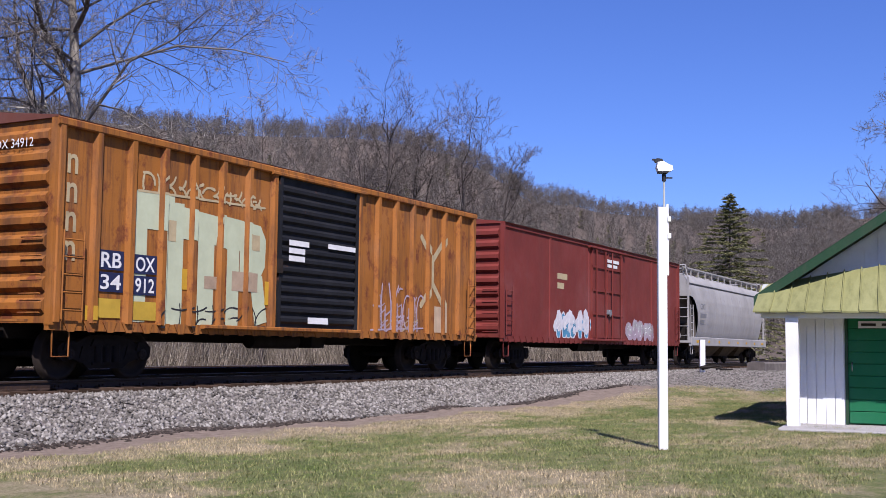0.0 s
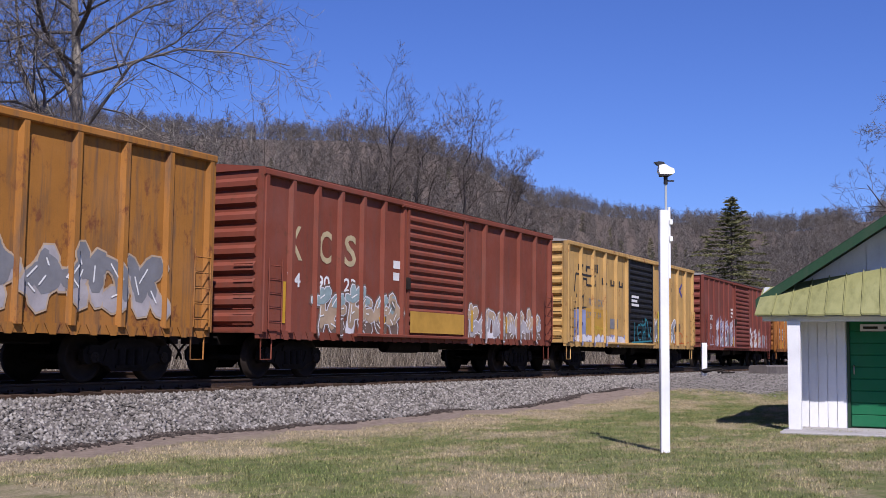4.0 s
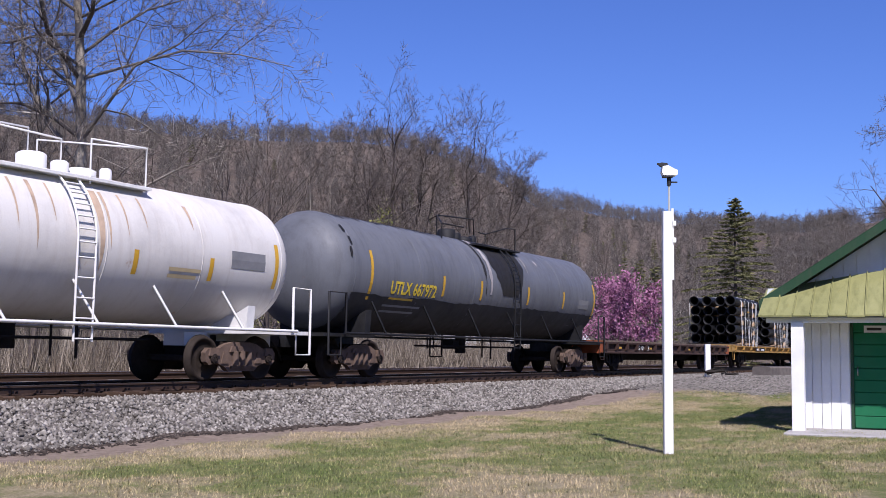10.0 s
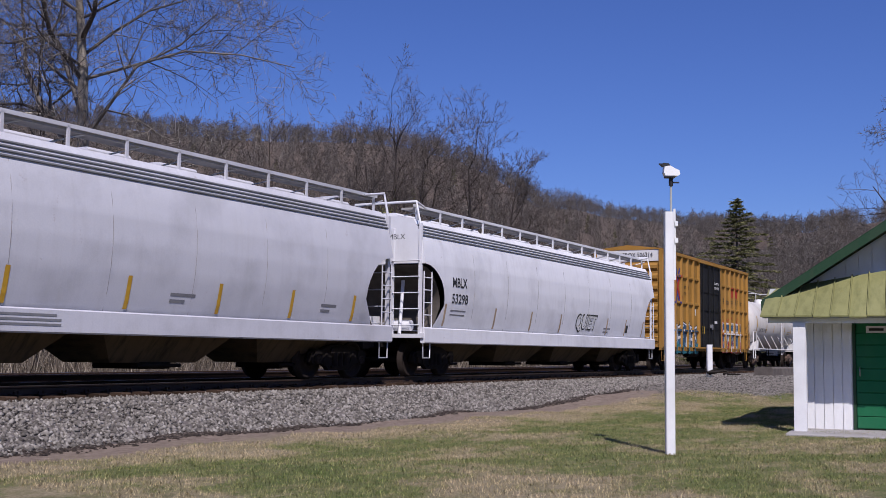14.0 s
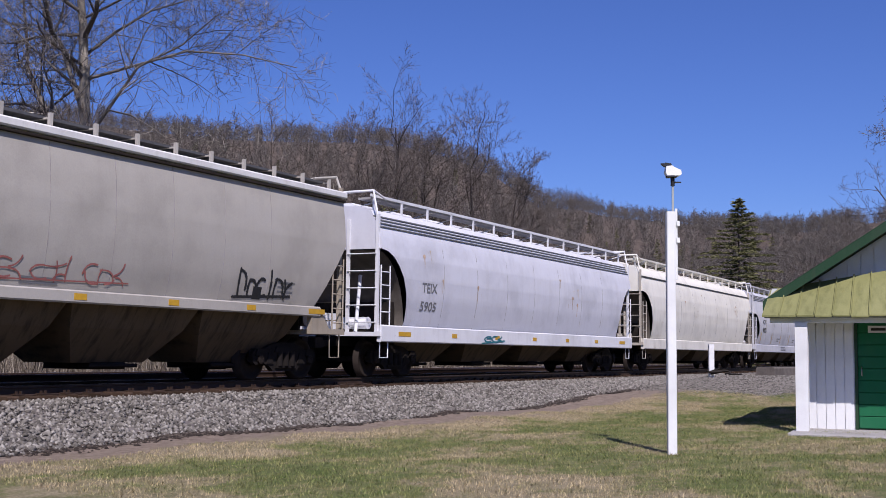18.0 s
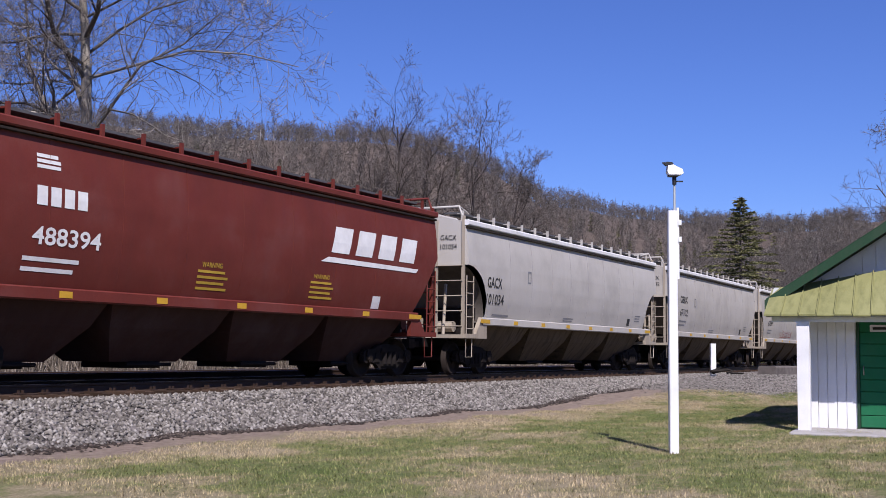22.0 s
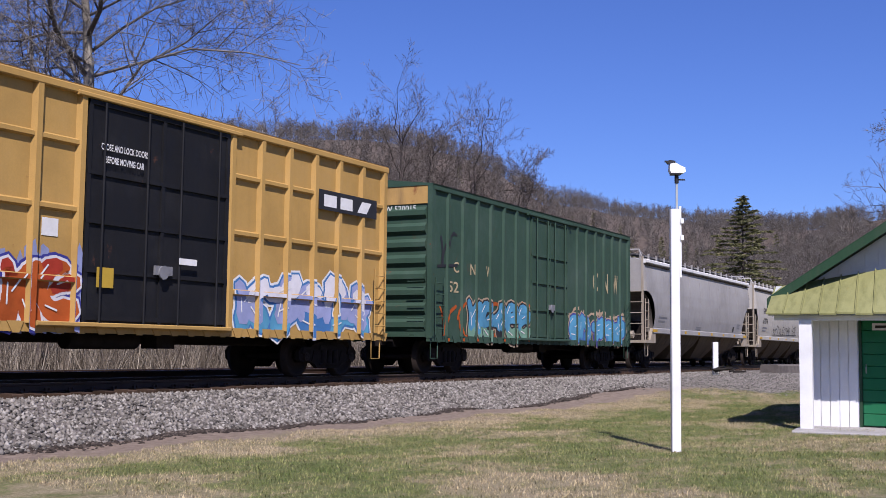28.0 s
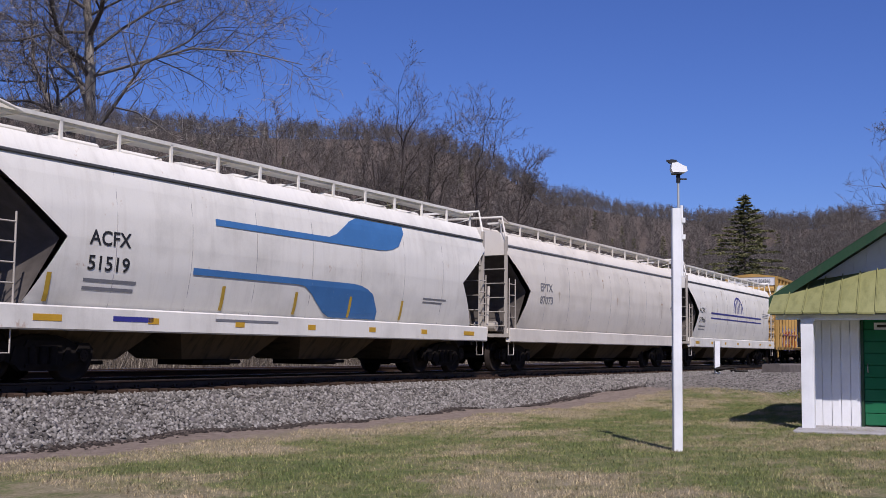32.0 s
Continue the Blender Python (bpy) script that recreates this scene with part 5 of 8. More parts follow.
        for k in range(5):
            part("grab_iron", keep("grab_iron_" + side.name, lambda: Shape().tube([(0, -1.32, 0), (0, -0.82, 0)], 0.014, 5), side), side, car, at=pose(xe + s * 0.16, 0, 1.15 + 0.32 * k))
        part("crossover_step", Shape().box(*sorted((xe + s * 0.1, xe + s * 0.34)), -1.0, 1.0, 1.0, 1.04), sill_mat or side, car)
    part("brake_wheel", Shape().lathe([(-0.02, 0.24), (0.02, 0.26), (0.02, 0.22), (-0.02, 0.22)], "x", 16, (-hl - 0.12, 0.75, 2.25)).tube([(-hl - 0.12, 0.52, 2.25), (-hl - 0.12, 0.98, 2.25)], 0.02, 5).tube([(-hl - 0.12, 0.75, 2.02), (-hl - 0.12, 0.75, 2.48)], 0.02, 5), MAT["steel"], car, "round brake wheel")
    sh = Shape().prism([(-1.5, eave - 0.02), (1.5, eave - 0.02), (1.52, eave + 0.02), (0, eave + 0.16), (-1.52, eave + 0.02)], -hl, hl)
    n = 16
    for k in range(n + 1):
        x = -hl + 0.06 + k * (2 * hl - 0.12) / n
        sh.prism([(-1.52, eave + 0.022), (1.52, eave + 0.022), (0, eave + 0.19)], x - 0.05, x + 0.05)
    part("roof", sh, roof_mat, car)
    running_gear(car, hl, hl - 1.75, gear)
    part("brake_gear", Shape().tube([(-1.5, -0.7, 0.75), (0.2, -0.7, 0.75)], 0.17, 10).box(0.6, 1.1, -0.9, -0.5, 0.6, 0.95).tube([(-5, -0.5, 0.72), (4.6, -0.5, 0.7)], 0.025, 5), MAT["grime"], car, "brake cylinder and rods")
    stirrups(car, side, hl)
    # stretches of the near side on which paint lies: bays and posts by turns
    cuts, surf = sorted(xs), []
    edge = [-hl] + [c for x in cuts for c in (x - 0.056, x + 0.056)] + [hl]
    for i in range(len(edge) - 1):
        surf.append((edge[i], edge[i + 1], -yp if i % 2 else -yb))
        if i % 2 == 0:
            surf += [(edge[i], edge[i + 1], -yp + 0.03, z - 0.04, z + 0.04) for z in belts]
    return car, surf, -yb


# ---- covered hoppers ----
FORMS = {"square": dict(side=[(1.50, 1.41), (1.75, 1.48), (2.1, 1.55), (2.6, 1.60), (3.1, 1.61), (3.6, 1.58), (4.12, 1.51)], roof=[(4.22, 1.50), (4.32, 1.2), (4.40, 0.75), (4.44, 0.0)], apex=(1.05, 1.55), shoulder=3.05, sill=(1.40, 1.62), chord=(4.13, 4.30)),
         "round": dict(side=[(1.20, 1.37), (1.5, 1.47), (2.0, 1.565), (2.5, 1.60), (3.0, 1.585), (3.5, 1.50), (3.72, 1.43)], roof=[(3.80, 1.40), (4.12, 1.22), (4.22, 0.8), (4.26, 0.0)], apex=(1.55, 1.95), shoulder=3.15, sill=(0.88, 1.29), chord=(3.70, 3.76))}


def hopper(label, s0, s1, body, form="square", bays=4, trim=None, walk_mat=None, ridges=0, marks_every=2.0, truck_at=None, inset=0.06, dark="grime", gap_mat=None, seams=8, ends="round"):
    hl = (s1 - s0) / 2
    F = FORMS[form]
    car = thing("hopper_car", label, "hopper car", "freight cars of the train")
    TRAIN.append((car, (s0 + s1) / 2))
    trim = trim or body
    prof = F["side"] + F["roof"]
    zs, hw = [p[0] for p in prof], [p[1] for p in prof]
    half = lambda z: float(np.interp(z, zs, hw))
    z_bot, (ax, az), sh_z = F["side"][0][0], F["apex"], F["shoulder"]
    xe = hl - inset
    # how far the end is cut back, from the shoulder down to the sill
    if ends == "straight":
        cut = [(0.0, sh_z), (ax, az), (ax + 0.25, z_bot)]
    elif ends == "six_sided":
        cut = [(0.0, 3.45), (1.45, 2.45), (0.62, z_bot)]
    else:
        low, high, wide = (z_bot + 0.7, 2.95, 1.12) if ends == "deep" else (z_bot + 0.2, sh_z, 1.3)
        cut = [(wide * math.sin(k * math.pi / 14), low + (high - low) * math.cos(k * math.pi / 14)) for k in range(8)] + [(wide * (0.55 if ends == "deep" else 0.9), z_bot)]
    back = lambda z: float(np.interp(z, [c[1] for c in cut[::-1]], [c[0] for c in cut[::-1]]))
    inner = xe - back(z_bot)
    mids = [-inner + k * 2 * inner / seams for k in range(1, seams)]
    levels = sorted(set(list(np.linspace(z_bot, F["side"][-1][0], 19)) + [c[1] for c in cut] + [p[0] for p in F["roof"]]))
    cols, sh = seams + 1, Shape()
    for q in (-1, 1):
        v = [(x, q * half(z), z) for z in levels for x in [-xe + back(z)] + mids + [xe - back(z)]]
        sh.add(v, [(k * cols + i, k * cols + i + 1, (k + 1) * cols + i + 1, (k + 1) * cols + i)[::-q] for k in range(len(levels) - 1) for i in range(cols - 1)], True)
    sh.box(-inner, inner, -half(z_bot) + 0.01, half(z_bot) - 0.01, z_bot - 0.01, z_bot + 0.02)
    crown = [z for z in levels if z >= cut[0][1]]
    for x, way in ((-xe, 1), (xe, -1)):
        sh.add([(x, -half(z), z) for z in crown] + [(x, half(z), z) for z in crown[-2::-1]], [tuple(range(2 * len(crown) - 1))[::way]])
    part("body", sh, body, car, "rounded steel hopper body")
    for k in range(1, seams):
        x = -inner + k * 2 * inner / seams
        pts = [(x, -half(z) - 0.004, z) for z in np.linspace(z_bot + 0.05, F["side"][-1][0], 7)]
        part("weld_seam", Shape().tube(pts, 0.005, 3), body if body is P["hopper_red"] else MAT["spray_grey"], car)
    for q in (-1, 1):
        lo, hi = F["sill"]
        part("side_sill", Shape().slab(-hl + (1.0 if form == "square" else 0.05), hl - (1.0 if form == "square" else 0.05), *sorted((q * 1.46, q * 1.60)), lo, hi, 0.025), trim, car)
        if form == "square":
            part("top_chord", Shape().slab(-xe - 0.02, xe + 0.02, *sorted((q * 1.44, q * 1.61)), 4.15, 4.31, 0.03), trim if body is P["hopper_red"] else P["white_panel"], car, "bright top chord")
            part("drip_rail", Shape().slab(-xe, xe, *sorted((q * 1.50, q * 1.585)), 4.07, 4.12, 0.01), MAT["steel"], car, "dark drip rail")
        else:
            if not ridges:
                part("drip_rail", Shape().slab(-xe, xe, *sorted((q * 1.36, q * 1.47)), 3.71, 3.77, 0.015), MAT["grating"] if gap_mat is None else gap_mat, car, "dark eave seam")
            for k in range(ridges):
                z = 3.70 + 0.085 * k
                part("eave_ridge", Shape().slab(-xe, xe, *sorted((q * (half(z) - 0.02), q * (half(z) + 0.035))), z - 0.015, z + 0.025, 0.01), MAT["letter_grey"], car)
    # running boards on the roof and their supports
    wz = 4.56 if form == "square" else 4.46
    wm = walk_mat or MAT["grating"]
    for q in (-1, 1):
        part("running_board", Shape().box(-xe + 0.2, xe - 0.2, *sorted((q * 0.72, q * 1.12)), wz - 0.05, wz), wm, car, "walkway grating")
        n = int(2 * xe / (1.02 if form == "square" else 1.35))
        for k in range(n + 1):
            x = -xe + 0.25 + k * (2 * xe - 0.5) / n
            if form == "square":
                part("bracket", Shape().box(x - 0.035, x + 0.035, *sorted((q * 1.24, q * 1.30)), 4.22, 4.60).box(x - 0.02, x + 0.02, *sorted((q * 0.8, q * 1.26)), 4.50, 4.53), trim, car)
            else:
                part("bracket", Shape().box(x - 0.03, x + 0.03, *sorted((q * 1.13, q * 1.17)), 4.08, 4.50).tube([(x, q * 0.7, 4.24), (x + 0.5, q * 1.1, 4.44)], 0.02, 4), trim, car)
        if form == "round":
            part("handrail", Shape().box(-xe + 0.1, xe - 0.1, *sorted((q * 1.13, q * 1.17)), 4.46, 4.53), trim, car)
    n = 10
    sh = Shape()
    for k in range(n):
        x = -xe + 0.9 + k * (2 * xe - 1.8) / (n - 1)
        part("hatch_cover", Shape().slab(x - 0.55, x + 0.55, -0.5, 0.5, zs[-1] - 0.03, zs[-1] + 0.1, 0.05), trim, car)
    # bays and outlet gates
    lb = 2 * inner / bays
    top_z, low = z_bot + 0.04, 0.26
    for k in range(bays):
        x = -inner + lb * (k + 0.5)
        ring = lambda z, l_, w_: [(x - l_, -w_, z), (x + l_, -w_, z), (x + l_, w_, z), (x - l_, w_, z)]
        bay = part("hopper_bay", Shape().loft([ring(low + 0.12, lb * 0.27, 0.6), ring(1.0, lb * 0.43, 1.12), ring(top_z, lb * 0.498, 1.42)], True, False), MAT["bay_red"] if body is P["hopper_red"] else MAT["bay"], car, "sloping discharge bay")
        part("outlet_gate", Shape().box(x - 0.42, x + 0.42, -0.62, 0.62, low, low + 0.13).tube([(x - 0.6, -0.72, low + 0.07), (x + 0.6, -0.72, low + 0.07)], 0.04, 6), MAT[dark], bay, "sliding outlet gate")
    # ends: platform, posts, ladders
    worn = P["end_dirty"] if form == "square" and body is not P["hopper_red"] else P["end_cream"] if body in (P["old_white"], P["dull_cream"]) else trim
    for s in (-1, 1):
        plate = Shape().box(*sorted((s * hl, s * (hl - 1.15))), -1.45, 1.45, 1.02, 1.12)
        for q in (-1, 1):
            plate.prism([(s * hl, 1.02), (s * (hl - 1.3), 1.02), (s * (hl - 1.3), F["sill"][1]), (s * (hl - 1.0), F["sill"][1]), (s * (hl - 0.62), 1.14), (s * hl, 1.14)][::s], *sorted((q * 1.45, q * 1.57)), "y")
        part("end_platform", plate, worn, car, "end platform with side gussets")
        # sheet over the cut-back end, its shade put into a dark colour
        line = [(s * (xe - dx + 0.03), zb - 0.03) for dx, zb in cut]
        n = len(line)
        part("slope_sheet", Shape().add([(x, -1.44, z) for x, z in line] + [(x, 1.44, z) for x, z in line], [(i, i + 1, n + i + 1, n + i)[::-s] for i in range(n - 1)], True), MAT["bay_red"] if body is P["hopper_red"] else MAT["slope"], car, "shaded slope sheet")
        part("stub_sill", Shape().box(*sorted((s * hl, s * (hl - 2.2))), -0.3, 0.3, 0.78, 1.05).box(*sorted((s * (hl - 1.3), s * (hl - 1.2))), -1.2, 1.2, 1.1, 1.9), MAT[dark], car)
        for q in (-1, 1):
            part("end_post", Shape().box(*sorted((s * (hl - 0.02), s * (hl - 0.10))), *sorted((q * 1.40, q * 1.48)), 1.1, F["roof"][0][0] + 0.2), worn, car)
            part("end_post", Shape().box(*sorted((s * (hl - 0.02), s * (hl - 0.08))), *sorted((q * 0.56, q * 0.64)), 1.1, F["roof"][0][0] + 0.1), worn, car)
            ladder(car, worn, s * (hl - 0.06), s * (hl - 0.48), q * 1.55, 1.12, 2.75, 5, "steel side ladder", 0.016)
        for k in range(5):
            part("rung", keep("rung_" + worn.name, lambda: Shape().tube([(0, -1.44, 0), (0, -0.6, 0)], 0.016, 5), worn), worn, car, at=pose(s * hl, 0, 1.35 + 0.42 * k))
        part("end_hoop", Shape().tube([(s * (hl - 0.05), -1.44, F["roof"][0][0] + 0.1), (s * (hl - 0.05), -1.3, wz + 0.12), (s * (hl - 0.05), 0.6, wz + 0.12), (s * (hl - 0.05), 0.6, 4.1)], 0.035, 6).tube([(s * (hl - 0.05), -1.3, wz + 0.12), (s * (hl - 0.8), -1.2, wz)], 0.03, 6), trim, car, "bent grab hoop")
        for y in (-0.75, 0.75):
            part("brace", Shape().tube([(s * (hl - 0.2), y, 1.12), (s * (hl - 0.62), y * 0.8, 2.55)], 0.05, 5), worn, car, "slanting end brace")
        part("brake_box", Shape().box(*sorted((s * (hl - 0.25), s * (hl - 0.75))), 0.2, 0.8, 1.12, 1.6).tube([(s * (hl - 0.55), -0.9, 1.35), (s * (hl - 0.55), -0.2, 1.35)], 0.15, 10), worn, car, "brake reservoir")
    if marks_every:
        n = int((2 * hl - 2.4) / marks_every)
        for k in range(n + 1):
            x = -hl + 1.15 + k * (2 * hl - 2.3) / n
            z = sum(F["sill"]) / 2
            part("reflector", Shape().box(x - (0.3 if k in (0, n) else 0.14), x + (0.3 if k in (0, n) else 0.14), -1.606, -1.6, z - 0.055, z + 0.055), MAT["yellow_mark"], car, "yellow reflector")
    running_gear(car, hl, truck_at or hl - 1.55, sill=False)
    stirrups(car, worn, hl, 1.5, 1.05, 0.5)
    y = lambda z: -half(min(z, F["side"][-1][0]))
    return car, [(-xe + ax * 0.3, xe, y)], y


# ---- tank cars ----
def tank_car(label, s0, s1, skin, trim, radius, zc, head, gear, top, saddle=None):
    hl = (s1 - s0) / 2
    car = thing("tank_car", label, "tank car", "freight cars of the train")
    TRAIN.append((car, (s0 + s1) / 2))
    prof = []
    for k in range(9):
        a = k / 8 * math.pi / 2
        prof.append((-hl + head - head * math.cos(a), max(0.01, radius * math.sin(a))))
    prof = prof + [(-x, r_) for x, r_ in prof[::-1]]
    part("tank", Shape().lathe(prof, "x", 48, (0, 0, zc)), skin, car, "cylindrical steel tank with domed heads")
    for x in np.linspace(-hl + head, hl - head, 6):
        part("weld_seam", Shape().lathe([(x - 0.012, radius - 0.01), (x - 0.008, radius + 0.006), (x + 0.008, radius + 0.006), (x + 0.012, radius - 0.01)], "x", 48, (0, 0, zc)), skin, car)
    zt = zc + radius
    dx_, (w0, w1), (l0, l1) = top["dome"], top["walk"], top["ladder"]
    part("dome", Shape().lathe([(0, 0.27), (0.42, 0.27), (0.46, 0.22), (0.48, 0.05)], "z", 20, (dx_, -0.1, zt - 0.22)), trim, car, "valve housing on top")
    for dx2, rad, h in ((0.75, 0.17, 0.2), (1.25, 0.3, 0.12), (1.9, 0.12, 0.22)):
        part("fitting", Shape().lathe([(0, rad), (h, rad), (h + 0.04, rad * 0.7), (h + 0.05, 0.02)], "z", 14, (dx_ + dx2, 0, zt - 0.03)), trim, car)
    part("platform", Shape().box(w0, w1, -1.02, -0.62, zt - 0.24, zt - 0.19).box(w0, w1, 0.62, 1.02, zt - 0.24, zt - 0.19), trim, car, "grated service walkway")
    for line in top["rails"]:
        part("handrail", Shape().tube(line, 0.02, 6), trim, car)
        for p in line[1:-1:2]:
            part("handrail_post", Shape().tube([p, (p[0], p[1], zt - 0.3)], 0.018, 5), trim, car)
    for q in (-1, 1):
        lad = Shape()
        arc = lambda x: [(x, q * (radius + 0.09) * math.sin(a), zc + (radius + 0.09) * math.cos(a)) for a in np.linspace(0.6, 1.65, 10)] + [(x, q * (radius + 0.06), 0.75)]
        for x in (l0, l1):
            lad.tube(arc(x), 0.024, 5)
        for a in np.linspace(0.65, 1.6, 7):
            lad.tube([(l0, q * (radius + 0.09) * math.sin(a), zc + (radius + 0.09) * math.cos(a)), (l1, q * (radius + 0.09) * math.sin(a), zc + (radius + 0.09) * math.cos(a))], 0.016, 5)
        for z in (2.2, 1.85, 1.5, 1.15, 0.8):
            lad.tube([(l0, q * (radius + 0.08), z), (l1, q * (radius + 0.08), z)], 0.016, 5)
        part("ladder", lad, trim, car, "curved side ladder")
        part("side_rail", Shape().tube([(-hl + 0.35, q * 1.5, 1.06), (hl - 0.35, q * 1.5, 1.06)], 0.032, 6), trim, car)
        for x in np.linspace(-hl + 2.2, hl - 2.2, 6):
            part("rail_bracket", Shape().tube([(x, q * 1.5, 1.06), (x - 0.32, q * (radius * 0.86), zc - radius * 0.5)], 0.028, 5), trim, car)
    for s in (-1, 1):
        part("saddle", Shape().prism([(-1.25, 1.0), (1.25, 1.0), (1.3, zc - 0.95), (0.9, zc - 1.15), (-0.9, zc - 1.15), (-1.3, zc - 0.95)], s * (hl - 1.7) - 0.12, s * (hl - 1.7) + 0.12), saddle or trim, car, "tank saddle over the truck")
        part("end_sill", Shape().box(*sorted((s * (hl + 0.28), s * (hl - 1.9))), -1.35, 1.35, 0.98, 1.06).box(*sorted((s * (hl + 0.28), s * (hl - 2.6))), -0.28, 0.28, 0.72, 1.0), saddle or trim, car)
        part("end_rail", Shape().tube([(s * (hl + 0.22), -1.42, 0.55), (s * (hl + 0.22), -1.42, 2.0), (s * (hl - 0.45), -1.45, 2.0), (s * (hl - 0.45), -1.45, 1.05)], 0.03, 6).tube([(s * (hl + 0.22), -1.42, 0.55), (s * (hl - 0.3), -1.42, 0.55), (s * (hl - 0.3), -1.42, 1.0)], 0.02, 5), trim, car, "bent corner handrail")
        truck(car, s * (hl - 1.7), gear)
        part("coupler", CACHE["coupler"], MAT["steel"], car, "", pose(s * (hl + 0.12), 0, 0, 0, 0, 0 if s > 0 else 180))
    part("bottom_outlet", Shape().tube([(0.3, 0, zc - radius + 0.1), (0.3, 0, 0.62)], 0.16, 10).box(-0.75, -0.35, -0.3, 0.1, 0.75, 1.0).tube([(-3.2, -0.4, 0.82), (3.4, -0.4, 0.82)], 0.03, 5).tube([(-2.4, -0.45, 0.5), (-2.4, -0.45, 1.15)], 0.025, 5).tube([(-1.7, -0.45, 0.5), (-1.7, -0.45, 1.15)], 0.025, 5).tube([(-2.4, -0.45, 0.52), (-1.7, -0.45, 0.52)], 0.02, 5).tube([(1.5, -0.45, 0.45), (1.5, -0.45, 1.15)], 0.03, 5).tube([(0.9, -0.45, 0.5), (0.9, -0.45, 1.15)], 0.025, 5), MAT["grime"], car, "outlet and brake rigging")
    y = lambda z: -math.sqrt(max(0.01, radius ** 2 - (z - zc) ** 2))
    return car, [(-hl + head, hl - head, y)], y


# ---- flatcars ----
def flatcar(label, s0, s1, mat, deck_mat, top, depth, pockets, centres, sill_mat=None):
    hl = (s1 - s0) / 2
    car = thing("flatcar", label, "flatcar", "freight cars of the train")
    TRAIN.append((car, (s0 + s1) / 2))
    for q in (-1, 1):
        part("side_sill", Shape().prism([(q * 1.2, top - depth), (q * 1.36, top - depth), (q * 1.36, top - depth + 0.05), (q * 1.28, top - depth + 0.08), (q * 1.28, top - 0.1), (q * 1.38, top - 0.06), (q * 1.38, top), (q * 1.2, top)][::q], -hl, hl), mat, car)
        for k in range(pockets):
            x = -hl + 0.6 + k * (2 * hl - 1.2) / (pockets - 1)
            part("stake_pocket", Shape().prism([(q * 1.28, top - depth * 0.75), (q * 1.42, top - depth * 0.6), (q * 1.42, top - 0.02), (q * 1.28, top - 0.02)][::q], x - 0.07, x + 0.07), mat, car)
        stp = top - 0.2
    n = int(2 * hl / 0.46)
    pl = Shape().box(-0.215, 0.215, -1.34, 1.34, 0, 0.06).mesh("deck_board", deck_mat)
    for k in range(n):
        part("deck_board", pl, deck_mat, car, at=pose(-hl + 0.23 + k * 0.46, 0, top + 0.002 + 0.006 * math.sin(k * 5.1)))
    part("frame", Shape().prism([(-hl + 0.4, 0.82), (-centres, 0.8), (-centres + 2.2, 0.42), (centres - 2.2, 0.42), (centres, 0.8), (hl - 0.4, 0.82), (hl - 0.4, top), (-hl + 0.4, top)], -0.35, 0.35, "y"), MAT["grime"], car, "fish-bellied centre sill")
    for s in (-1, 1):
        part("end_beam", Shape().box(*sorted((s * hl, s * (hl - 0.35))), -1.36, 1.36, top - depth, top + 0.04), sill_mat or mat, car, "steel end beam")
        part("coupler_pocket", Shape().box(*sorted((s * (hl + 0.1), s * (hl - 0.7))), -0.3, 0.3, 0.7, 1.0), sill_mat or mat, car)
    running_gear(car, hl, centres, sill=False)
    stirrups(car, mat, hl, 1.3, top - depth, 0.45)
    return car


def pipe_shape(r_out, r_in, hx):
    """A pipe with a socket at its rear end."""
    out = [(-hx, r_out * 1.13), (-hx + 0.14, r_out * 1.13), (-hx + 0.2, r_out), (hx, r_out), (hx, r_in), (-hx + 0.16, r_in), (-hx + 0.14, r_out * 0.98), (-hx, r_out * 0.98)]
    n = 22
    rings = [[(x, r_ * math.cos(k * math.tau / n), r_ * math.sin(k * math.tau / n)) for k in range(n)] for x, r_ in out + out[:1]]
    return Shape().loft(rings, False, True)


